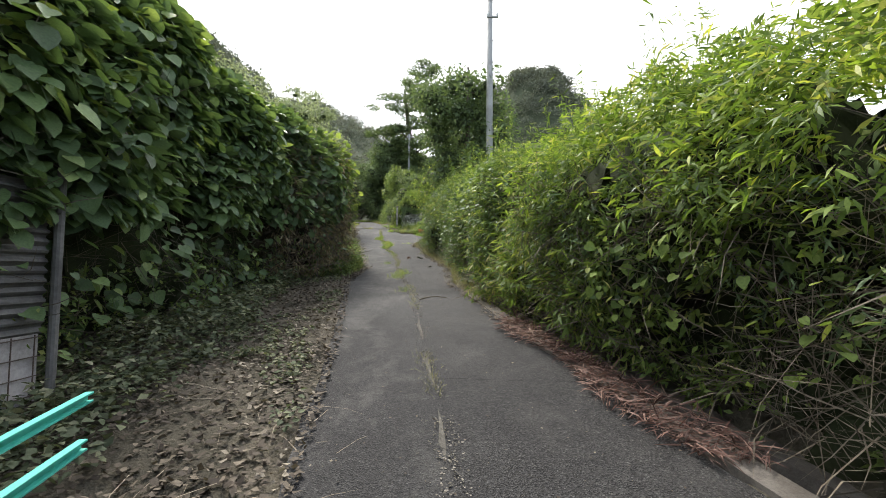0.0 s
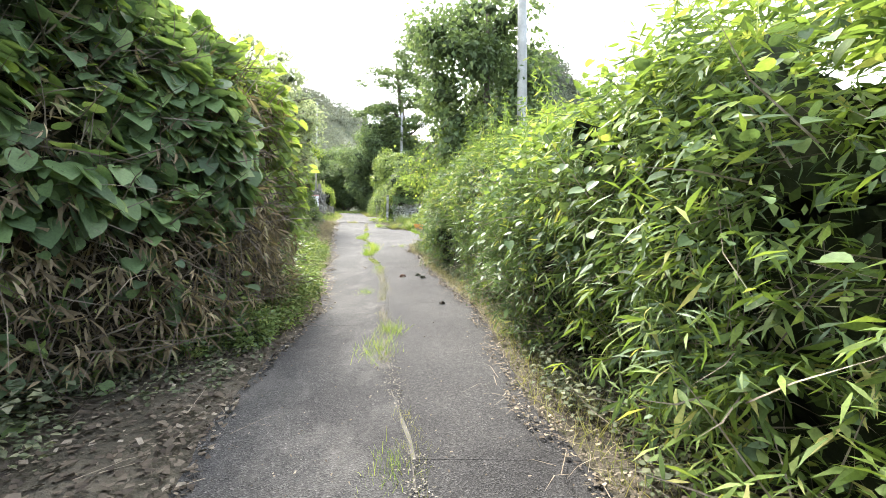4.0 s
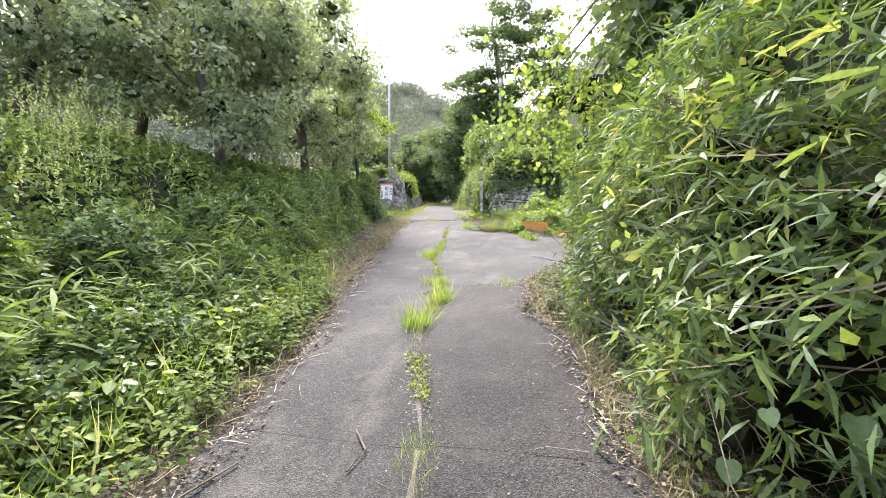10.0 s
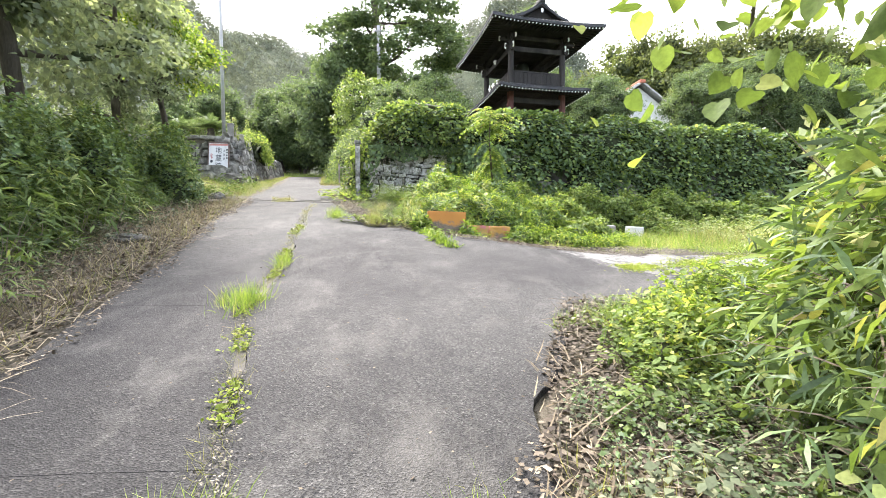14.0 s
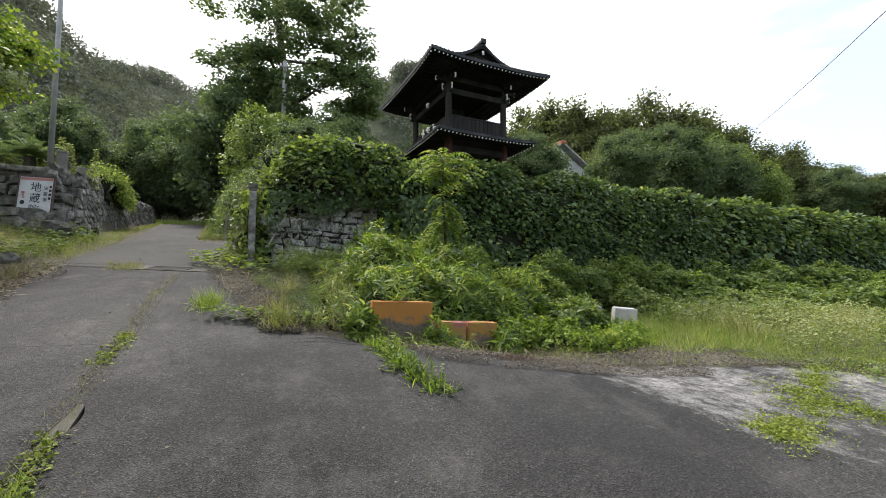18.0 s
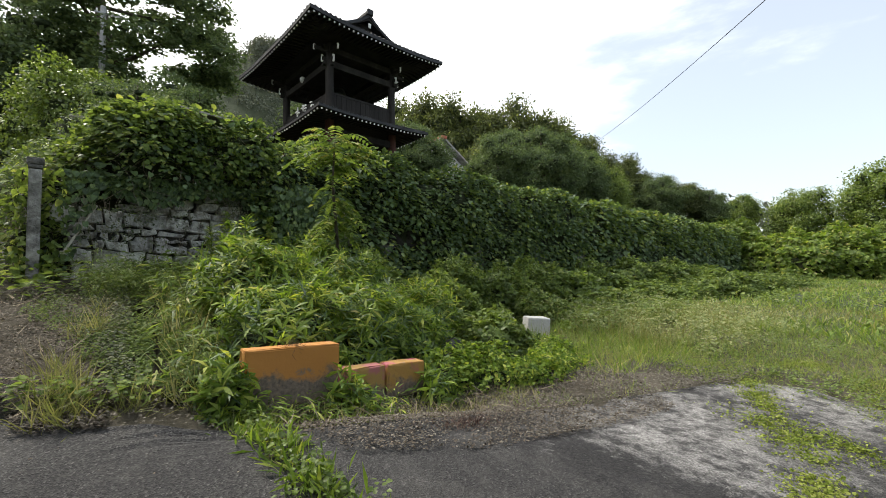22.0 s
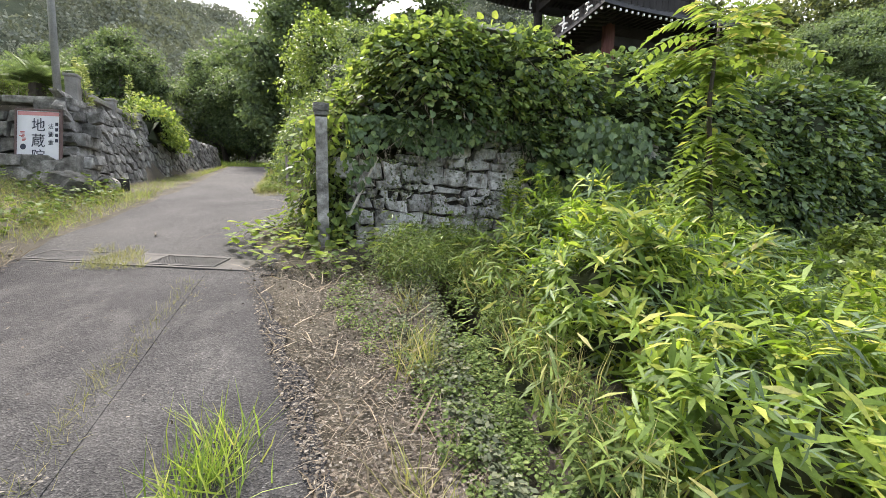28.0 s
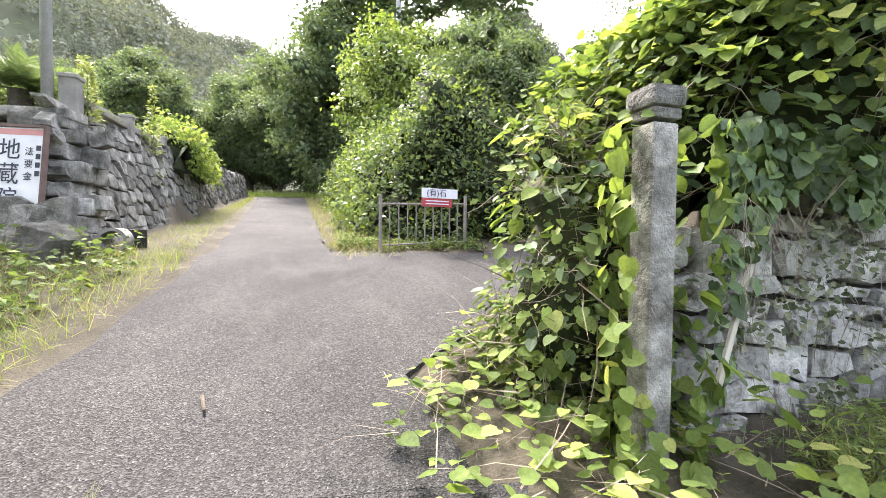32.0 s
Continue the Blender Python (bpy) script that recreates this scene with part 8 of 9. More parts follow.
def road_plants():
    for x, y, s, h, n in ((-2.08, 10.85, 0.12, 0.3, 220), (-2.03, 11.85, 0.13, 0.3, 240), (-2.25, 12.75, 0.1, 0.17, 200), (-2.45, 12.78, 0.08, 0.16, 120), (-1.2, 12.72, 0.12, 0.13, 160), (-1.5, 12.7, 0.05, 0.08, 40), (-3.0, 15.3, 0.13, 0.25, 260), (-3.2, 15.4, 0.12, 0.2, 160),
                          (-3.15, 16.85, 0.1, 0.2, 200), (-3.1, 20.5, 0.13, 0.28, 260), (-1.25, 5.65, 0.12, 0.12, 160), (-0.5, 3.1, 0.15, 0.18, 200), (-2.02, 11.3, 0.1, 0.12, 100), (-0.6, 2.4, 0.2, 0.15, 240), (-0.2, 0.3, 0.12, 0.12, 120), (-1.45, 8.7, 0.12, 0.12, 140), (-1.35, 8.0, 0.12, 0.1, 100)):
        tuft(x, y, s, h, n)
    j = cover("joint_grass", "dry yellow grass along the road's middle joint", "grass")
    y = rng.uniform(-6, 23, 15000)
    keep = waves(y * 1.1, y * 0.5, 2) + 0.03 * (y - 8) > -0.3
    y = y[keep]
    XY = np.stack([joint_x(y) + 0.03 * np.sin(y * 2.3) + rng.normal(0, 0.05, len(y)), y], -1)
    grass_at("foliage", XY[::2], 0.085, M["straw"], j, lean=0.8, lift=-0.01)
    y = rng.uniform(-8, 20.6, 8000)
    y = y[waves(y * 0.9, y * 0.4, 7) + 0.5 * waves(y * 3.1, y * 1.7, 2) > -0.2]
    Q = np.stack([joint_x(y) + rng.normal(0, 0.055, len(y)), y], -1)
    litter_at("joint_crumbs", Q, 0.016, M["pale_crumb"], j, lift=0.004)
    y = rng.uniform(13, 19.6, 1500)
    XY = np.concatenate([XY, np.stack([joint_x(y) + 0.03 * np.sin(y * 2.3) + rng.normal(0, 0.035, 1500), y], -1)])
    up = XY[(XY[:, 1] > 9) & (XY[:, 1] < 19.6) & (waves(XY[:, 1] * 1.9, XY[:, 1] * 0.7, 3) > 0.0)][::2]
    n = len(up)
    P = np.stack([up[:, 0], up[:, 1], ground_z(up[:, 0], up[:, 1]) + rng.uniform(0.004, 0.03, n)], -1)
    leaves("moss", P, np.array([0, 0, 1.0]) + jitter(n, 0.5), jitter(n, 1) * (1, 1, 0.5), 0.035 * rng.uniform(0.5, 1.3, n), "wide", M["moss"], j)


road_plants()


def litter():
    d = cover("leaf_litter", "brown dead leaves and twigs along the road edge", "leaf litter")
    XY = between(17000, -9, 4.5, lambda y: left_x(y) + 0.1, lambda y: left_x(y) - 2.9, 1.2)
    litter_at("dead_leaves", XY, 0.045, M["dead"], d)
    XY = between(3000, -9, 4.5, lambda y: left_x(y) - 0.1, lambda y: left_x(y) - 2.9, 1.0)
    litter_at("large_dead_leaves", XY, 0.06, M["dead"], d)
    XY = between(11000, 3.5, 24, lambda y: left_x(y) + 0.16 + 0.1 * np.sin(y * 3.1), lambda y: left_x(y) - 0.7, 1.0)
    litter_at("dead_leaves", XY[::2], 0.032, M["dead"], d)
    litter_at("pale_litter", XY[1::2], 0.026, M["straw_blade"], d)
    XY = between(9500, -2.0, 13.2, lambda y: right_x(y) - 0.16 + 0.06 * np.sin(y * 4.7), lambda y: right_x(y) + 0.5, 1.0)
    litter_at("dead_leaves", XY[::2], 0.03, M["dead"], d)
    litter_at("pale_litter", XY[1::2], 0.026, M["straw_blade"], d)
    n = 2600
    XY = between(n, -5.4, -2.0, lambda y: right_x(y) - 0.12 + 0.1 * np.sin(y * 3), lambda y: ditch_x(y) - 0.15)
    P = np.stack([XY[:, 0], XY[:, 1], ground_z(XY[:, 0], XY[:, 1]) + 0.03 + rng.uniform(0, 0.06, n)], -1)
    leaves("red_needles", P, jitter(n, 0.4) + np.array([0, 0, 1.0]), jitter(n, 1) * (1, 1, 0.2), 0.16 * rng.uniform(0.5, 1.2, n), "needle", M["red_dead"], d)
    XY = between(14000, 19.3, 23.6, lambda y: apron_x(y) - 0.15, -1.95)
    litter_at("dead_leaves", XY[::2], 0.022, M["dead"], d)
    litter_at("crumbs", XY[1::2], 0.017, M["pale_crumb"], d)
    n = 2600
    XY = between(n, 19.6, 23.5, lambda y: apron_x(y) - 0.1, -2.0)
    P = np.stack([XY[:, 0], XY[:, 1], ground_z(XY[:, 0], XY[:, 1]) + rng.uniform(0.012, 0.05, n)], -1)
    leaves("fallen_twigs", P, np.array([0, 0, 1.0]) + jitter(n, 0.2), jitter(n, 1) * (1, 1, 0.1), 0.17 * rng.uniform(0.3, 1.3, n), "twig", M["straw_twig"], d)
    XY = between(2500, -8, 24, left_x, right_x)
    litter_at("scattered_leaves", XY, 0.018, M["dead"], d)
    XY = between(1000, 18.5, 19.5, -1.2, 2.5)
    litter_at("dead_leaves", XY, 0.025, M["dead"], d)
    XY = between(20000, 18.2, 19.55, lambda y: np.interp(y, [18.2, 18.5, 19.0, 19.55], [0.1, -0.75, -0.95, -1.25]), lambda y: np.interp(y, [18.35, 19.0, 19.55], [2.6, 3.2, 3.2]), 1.0)
    XY = XY[waves(XY[:, 0] * 1.9, XY[:, 1] * 3.1, 4) + rng.normal(0, 0.3, len(XY)) > -0.35]
    litter_at("gravel_chips", XY[::2], 0.017, M["pale_crumb"], d)
    litter_at("dark_chips", XY[1::2], 0.02, M["dead"], d)
    XY = rng.normal((0.25, 18.62), (0.15, 0.06), (420, 2))
    grass_at("dead_tuft", XY, 0.11, M["red_dead"], d, lean=0.8)
    n = 900
    XY = np.concatenate([between(n // 2, -8, 24, lambda y: left_x(y) + 0.3, lambda y: left_x(y) - 0.9), between(n // 2, -2, 13, lambda y: right_x(y) - 0.25, lambda y: right_x(y) + 0.5)])
    m = len(XY)
    P = np.stack([XY[:, 0], XY[:, 1], ground_z(XY[:, 0], XY[:, 1]) + 0.025], -1)
    leaves("twigs", P, np.array([0, 0, 1.0]) + jitter(m, 0.2), jitter(m, 1) * (1, 1, 0.08), 0.4 * rng.uniform(0.3, 1.3, m), "twig", M["straw_twig"], d)
    k = cover("dry_straw", "withered straw and bamboo stalks lying along the road edges", "straw")
    XY = np.concatenate([between(1300, 5, 24, lambda y: left_x(y) + 0.15, lambda y: left_x(y) - 0.5), between(900, 4, 14, lambda y: right_x(y) - 0.1, lambda y: right_x(y) + 0.5), between(160, 19.5, 23.5, lambda y: apron_x(y) - 0.2, -2.2), between(160, 18.9, 19.5, -1.2, 2.2)])
    m = len(XY)
    P = np.stack([XY[:, 0], XY[:, 1], ground_z(XY[:, 0], XY[:, 1]) + rng.uniform(0.02, 0.07, m)], -1)
    leaves("stalks", P, np.array([0, 0, 1.0]) + jitter(m, 0.3), np.array([0.15, 0.7, 0.12]) + jitter(m, 0.55) * (1, 1, 0.15), 0.24 * rng.uniform(0.3, 1.3, m), "stalk", M["straw_blade"], k)
    XY = between(45, -9, -0.3, lambda y: ditch_x(y) + 0.1, lambda y: ditch_x(y) + 0.35)
    weeds_at("gutter_weeds", XY, 0.55, 0.09, M["weed"], k, "", "wide", 14)
    u = cover("shade_weeds", "dusty small weeds among the dead leaves", "weeds")
    XY = between(700, -8, 2.0, lambda y: left_x(y) - 1.1, lambda y: left_x(y) - 2.4)
    weeds_at("hedge_foot_weeds", XY, 0.32, 0.075, M["dusty_weed"], u, "", "wide", 14)
    XY = between(900, -8, 3.0, lambda y: left_x(y) - 0.05, lambda y: left_x(y) - 2.2)
    XY = XY[waves(XY[:, 0] * 1.3, XY[:, 1] * 1.2, 5) > 0.0]
    weeds_at("weeds", XY, 0.15, 0.05, M["dusty_weed"], u, "", "round", 12)
    g = cover("gravel_weeds", "small dusty weeds over the gravel beside the drain", "weeds")
    XY = between(420, 19.8, 23.5, -1.95, lambda y: apron_x(y) + 0.6, 1.8)
    weeds_at("weeds", XY, 0.13, 0.032, M["dusty_weed"], g, "", "wide")
    XY = between(900, 19.9, 23.0, -1.75, lambda y: apron_x(y) + 0.4, 1.7)
    weeds_at("green_weeds", XY[waves(XY[:, 0] * 2.6, XY[:, 1] * 2.3, 4) > rng.normal(0, 0.35, len(XY))], 0.13, 0.022, M["weed"], g, "", "round", 26)
    XY = between(800, 19.4, 24, -1.62, -1.25)
    XY = XY[waves(XY[:, 0] * 1.2, XY[:, 1] * 1.6, 3) > -0.15]
    grass_at("drain_grass", XY, 0.36, M["straw"], g, lean=0.6)
    XY = between(1300, 19.4, 24, -2.35, -2.1)
    XY = XY[waves(XY[:, 0] * 1.2, XY[:, 1] * 2.1, 8) > 0.1]
    grass_at("drain_grass", XY, 0.28, M["straw"], g, lean=0.5)
    edge = [("leaves", "wide", M["weed"], 240, 0.034, 6), ("shoot_growth", "bamboo", M["weed"], 60, 0.1, 6)]
    r = random.Random(5)
    for k in range(9):
        y = 19.9 + k * 0.45
        mound("drain_weed", "tangled green weeds leaning over the drain", -1.47 + r.uniform(-0.06, 0.06), y, r.uniform(0.18, 0.26), r.uniform(0.25, 0.35), r.uniform(0.14, 0.26), edge, "bush", "weeds along the drain")
    n = 330
    f = rng.uniform(0, 1, n)
    XY = np.stack([-3.0 + 1.3 * f + rng.normal(0, 0.07, n), 20.0 - 0.45 * f + rng.normal(0, 0.07, n)], -1)
    P = np.stack([XY[:, 0], XY[:, 1], ground_z(XY[:, 0], XY[:, 1]) + rng.uniform(0.03, 0.16, n)], -1)
    leaves("runner_leaves", P, np.array([0, 0, 1.0]) + jitter(n, 0.3), jitter(n, 1) * (1, 1, 0.2), 0.05 * rng.uniform(0.5, 1.3, n), "kudzu", M["kudzu_light"], g)
    XY = np.concatenate([rng.normal((-1.86, 19.5), (0.1, 0.06), (500, 2)), rng.normal((-2.15, 19.5), (0.06, 0.08), (260, 2)), rng.normal((-1.5, 19.55), (0.1, 0.08), (420, 2))])
    grass_at("mouth_grass", XY[::6], 0.22, M["straw"], g, lean=0.6)
    XY = between(60, 19.5, 24, -1.7, -1.3)
    weeds_at("bamboo_sprouts", XY, 0.6, 0.13, M["bamboo"], g, kind="bamboo", per_plant=16)


litter()

# ---- things ----
M["aqua"] = plain_material("aqua_paint", (0.08, 0.52, 0.42), 0.45, 0, 0.25)
M["tin"] = rough_material("rusty_corrugated_tin", [(0.3, (0.05, 0.045, 0.042)), (0.55, (0.12, 0.115, 0.11)), (0.8, (0.2, 0.19, 0.18))], 2.5, 30.0, 0.65, 0.4, 0.01)
M["pale_board"] = rough_material("dirty_pale_board", [(0.3, (0.22, 0.2, 0.19)), (0.55, (0.4, 0.37, 0.36)), (0.8, (0.5, 0.47, 0.46))], 3.0, 30.0, 0.85, 0.3, 0.01)
M["pole"] = rough_material("pole_concrete", [(0.3, (0.25, 0.25, 0.24)), (0.7, (0.42, 0.42, 0.41))], 2.0, 50.0, 0.85, 0.2, 0.005)
M["black"] = plain_material("black_rubber", (0.02, 0.02, 0.021), 0.6, 0, 0.3)
M["ink"] = plain_material("black_ink", (0.03, 0.035, 0.06), 0.6, 0, 0.1)
M["red"] = plain_material("faded_red", (0.45, 0.06, 0.06), 0.6, 0, 0.3)
M["pink"] = plain_material("faded_pink", (0.62, 0.28, 0.27), 0.6, 0, 0.2)
M["board"] = plain_material("sign_white", (0.74, 0.75, 0.78), 0.5, 0, 0.12)
M["frame_wood"] = plain_material("sign_frame", (0.14, 0.09, 0.08), 0.7, 0, 0.4)
M["plaster"] = rough_material("pale_plaster", [(0.3, (0.42, 0.41, 0.39)), (0.7, (0.62, 0.61, 0.58))], 1.5, 30.0, 0.9, 0.2, 0.005)
M["ridge_red"] = plain_material("red_ridge_tile", (0.42, 0.13, 0.07), 0.7, 0, 0.3)


def painted_block_material(name, paint, spots, line):
    """Painted concrete: bare and grey below a ragged line, with a stain low on one side."""
    m, n, l, p = node_material(name)
    a = noise_node(n, l, 5.0, 7.0, 0.68)
    b = noise_node(n, l, 40.0, 4.0, 0.6)
    bare = ramp_node(n, l, b.outputs["Fac"], [(0.3, (0.1, 0.078, 0.062)), (0.7, (0.24, 0.185, 0.14))])
    chips = ramp_node(n, l, a.outputs["Fac"], [(0.6, (0, 0, 0)), (0.68, (1, 1, 1))])
    place = n.new("ShaderNodeNewGeometry")
    axes = n.new("ShaderNodeSeparateXYZ")
    l.new(place.outputs["Position"], axes.inputs[0])
    ragged = n.new("ShaderNodeMath")
    ragged.operation = "MULTIPLY_ADD"
    l.new(a.outputs["Fac"], ragged.inputs[0])
    ragged.inputs[1].default_value = 0.5
    l.new(axes.outputs["Z"], ragged.inputs[2])
    worn = n.new("ShaderNodeMapRange")
    l.new(ragged.outputs[0], worn.inputs["Value"])
    worn.inputs["From Min"].default_value = line + 0.28
    worn.inputs["From Max"].default_value = line + 0.2
    col = mixed(n, l, paint, bare.outputs["Color"], worn.outputs["Result"])
    col = mixed(n, l, col, bare.outputs["Color"], chips.outputs["Color"])
    if spots:
        c = noise_node(n, l, 4.0, 4.0, 0.6)
        s = ramp_node(n, l, c.outputs["Fac"], [(0.54, (0, 0, 0)), (0.62, (0.85, 0.85, 0.85))])
        col = mixed(n, l, col, spots, s.outputs["Color"])
    l.new(col, p.inputs["Base Color"])
    p.inputs["Roughness"].default_value = 0.8
    bump(n, l, p, b.outputs["Fac"], 0.4, 0.008)
    return m


def text_part(name, body, size, mat, parent, m, label=""):
    """Lettering in the built-in font, as a thin mesh in the xz plane of m, facing -y."""
    cu = bpy.data.curves.new(name, "FONT")
    cu.body, cu.size, cu.extrude, cu.align_x, cu.align_y = body, size, 0.002, "CENTER", "CENTER"
    ob = bpy.data.objects.new(name, cu)
    scene.collection.objects.link(ob)
    me = bpy.data.meshes.new_from_object(ob.evaluated_get(bpy.context.evaluated_depsgraph_get()))
    bpy.data.objects.remove(ob)
    me.name = name
    me.transform(m @ Matrix.Rotation(math.pi / 2, 4, "X"))
    me.materials.clear()
    return link(name, me, mat, parent, label)


def bar(bm, m, x, z, w, h, y=-0.004):
    box(bm, (x, y, z), (w, 0.003, h), m)


def temple_sign():
    m = Matrix.Translation((-8.9, 28.2, 5.58)) @ Matrix.Diagonal((0.7, 1, 0.82, 1)) @ Matrix.Rotation(0.02, 4, "Z") @ Matrix.Rotation(-0.1, 4, "X")
    s = thing("temple_sign", "framed white signboard with large black characters on the wall", "sign", at=(-9.12, 28.3, 5.1))
    bm = bmesh.new()
    box(bm, (0, 0.02, -0.12), (1.02, 0.04, 1.3), m)
    board = part("board", bm, M["board"], s)
    for x, z, w, h in ((-0.53, -0.12, 0.045, 1.36), (0.53, -0.12, 0.045, 1.36), (0, 0.55, 1.1, 0.045), (0, -0.79, 1.1, 0.045)):
        bm = bmesh.new()
        box(bm, (x, 0.015, z), (w, 0.07, h), m, 0.006)
        part("frame", bm, M["frame_wood"], s)
    for k, ch in enumerate("地蔵院"):
        text_part("character", ch, 0.34, M["ink"], board, m @ Matrix.Translation((0.0, -0.004, 0.17 - 0.37 * k)))
    for k, ch in enumerate("法要金"):
        text_part("small_character", ch, 0.14, M["ink"], board, m @ Matrix.Translation((0.3, -0.004, 0.16 - 0.19 * k)))
    r = random.Random(3)
    bm = bmesh.new()
    bar(bm, m, 0, 0.46, 0.98, 0.09, -0.0015)
    part("top_band", bm, M["pink"], board, "pink band along the top")
    for k in range(4):
        bm = bmesh.new()
        bar(bm, m, 0.44, 0.22 - 0.13 * k, 0.07, 0.08)
        part("small_writing", bm, M["ink"], s)
    bm = bmesh.new()
    for k in range(8):
        bar(bm, m, -0.36 + r.uniform(-0.03, 0.03), 0.02 - 0.03 * k, r.uniform(0.05, 0.14), 0.016)
    part("red_writing", bm, M["red"], board, "red writing down one side", kind="stuff")
    bm = bmesh.new()
    bmesh.ops.create_circle(bm, cap_ends=True, segments=20, radius=0.07, matrix=m @ Matrix.Translation((-0.36, -0.003, -0.33)) @ Matrix.Rotation(math.pi / 2, 4, "X"))
    part("round_mark", bm, M["ink"], board, "round black mark")


temple_sign()


def iron_fence():
    f = thing("iron_fence", "low greyish rusty iron railing overgrown by the bush", "fence", at=(-3.7, 28.9, 4.45))
    a, b = Vector((-4.42, 28.72, 0)), Vector((-3.05, 29.2, 0))
    for k in range(11):
        p = a.lerp(b, k / 10)
        z = float(ground_z(p.x, p.y))
        bm = bmesh.new()
        big = k in (0, 10)
        tube(bm, [(p.x, p.y, z - 0.05), (p.x, p.y, z + (0.85 if big else 0.74))], [0.028 if big else 0.011] * 2, 7)
        part("post" if big else "bar", bm, M["pale_iron"], f)
    for h in (0.1, 0.72):
        bm = bmesh.new()
        tube(bm, [a + Vector((0, 0, float(ground_z(a.x, a.y)) + h)), b + Vector((0, 0, float(ground_z(b.x, b.y)) + h))], [0.014, 0.014], 6)
        part("rail", bm, M["pale_iron"], f)
    s = thing("company_sign", "small white and red company plate on the fence", "sign", at=(-3.55, 28.95, 5.2))
    m = Matrix.Translation((-3.5, 28.93, 5.32)) @ Matrix.Rotation(0.33, 4, "Z")
    bm = bmesh.new()
    box(bm, (0, 0.008, 0.07), (0.62, 0.016, 0.15), m, 0.003)
    plate = part("white_plate", bm, M["board"], s, "white upper plate")
    bm = bmesh.new()
    box(bm, (-0.05, 0.008, -0.075), (0.52, 0.016, 0.13), m, 0.003)
    part("red_plate", bm, M["red"], s, "red lower plate")
    text_part("writing", "(有)石", 0.13, M["ink"], plate, m @ Matrix.Translation((-0.06, -0.004, 0.07)))
    for k in range(2):
        bm = bmesh.new()
        bar(bm, m, -0.05, -0.05 - 0.045 * k, 0.4, 0.016)
        part("small_writing", bm, M["board"], s)


M["pale_iron"] = plain_material("pale_iron_paint", (0.27, 0.24, 0.22), 0.7, 0.2, 0.5)
iron_fence()


def pole(x, y, base, top, r0, r1, label, arms=()):
    p = thing("utility_pole", label, "utility pole", at=(x, y, base))
    bm = bmesh.new()
    tube(bm, [(x, y, base - 0.3), (x, y, (base + top) / 2), (x, y, top)], [r0, (r0 + r1) / 2, r1], 14)
    part("shaft", bm, M["pole"], p, smooth=True)
    for dx, z, w in arms:
        bm = bmesh.new()
        box(bm, (x + dx, y - r1, z), (w, 0.07, 0.08), None, 0.01)
        arm = part("cross_arm", bm, M["pole"], p)
        for s in (-0.4, 0.4):
            bm = bmesh.new()
            tube(bm, [(x + dx + s * w, y - r1, z + 0.03), (x + dx + s * w, y - r1, z + 0.12), (x + dx + s * w, y - r1, z + 0.2)], [0.03, 0.05, 0.02], 10)
            part("insulator", bm, M["white"], arm)
    return p


pole(2.43, 9.5, float(ground_z(2.43, 9.5)), 13.2, 0.16, 0.11, "tall concrete utility pole behind the bamboo", ((0.25, 12.1, 0.9), (0.1, 11.3, 0.5)))
pole(-9.0, 28.95, 6.6, 13.0, 0.07, 0.055, "slim grey steel pole on top of the stone wall")
pole(-3.85, 42.5, float(ground_z(-3.85, 42.5)), 17.1, 0.17, 0.12, "grey concrete utility pole among the trees", ((0.2, 16.7, 1.1),))


def cable():
    c = thing("power_cable", "thin black overhead power cable", "cable", at=(2.43, 9.5, 10.4))
    a, b = Vector((2.43, 9.5, 10.4)), Vector((34.2, 40.4, 16.2))
    pts = [a.lerp(b, k / 16) - Vector((0, 0, 0.5 * 4 * (k / 16) * (1 - k / 16))) for k in range(17)]
    bm = bmesh.new()
    tube(bm, pts, [0.014] * 17, 5)
    part("wire", bm, M["black"], c)


cable()


def painted_blocks():
    z = float(ground_z(-0.6, 19.5)) - 0.1
    for x0, x1, y, top, turn, mat, label in ((-1.17, -0.42, 19.52, 3.16, -0.02, painted_block_material("orange_block", (0.47, 0.205, 0.045), None, 2.93), "orange-painted concrete kerb block with flaking paint"),
                                             (-0.36, 0.06, 19.6, 2.89, 0.03, painted_block_material("ochre_block", (0.36, 0.22, 0.065), (0.4, 0.13, 0.15), 2.72), "ochre concrete block with pink paint stains"),
                                             (0.09, 0.5, 19.62, 2.87, -0.05, painted_block_material("pink_block", (0.4, 0.22, 0.055), (0.42, 0.1, 0.15), 2.7), "yellow concrete block splashed with pink paint")):
        b = thing("painted_block", label, "concrete block", "painted blocks of the planter", at=((x0 + x1) / 2, y, z))
        m = Matrix.Translation(((x0 + x1) / 2, y + 0.09, (top + z) / 2)) @ Matrix.Rotation(turn + 0.06, 4, "Z") @ Matrix.Rotation(0.04, 4, "Y")
        bm = bmesh.new()
        box(bm, (0, 0, 0), (x1 - x0, 0.18, top - z), m, 0.018)
        bmesh.ops.subdivide_edges(bm, edges=list(bm.edges), cuts=2, use_grid_fill=True)
        r = random.Random(int(x0 * 100))
        for v in bm.verts:
            v.co += Vector((r.uniform(-1, 1), r.uniform(-1, 1), r.uniform(-1, 1))) * 0.005
        part("block", bm, mat, b)
    d = thing("dead_weed", "withered brown weed rooted on the orange block", "weed", at=(-0.8, 19.6, 3.15))
    n = 130
    P = np.array([-0.8, 19.58, 3.15]) + rng.normal(0, (0.05, 0.03, 0.015), (n, 3))
    leaves("foliage", P, jitter(n, 1), np.array([0, -0.35, 0.35]) + jitter(n, 0.5), 0.1 * rng.uniform(0.5, 1.2, n), "grass", M["dead"], d)


painted_blocks()


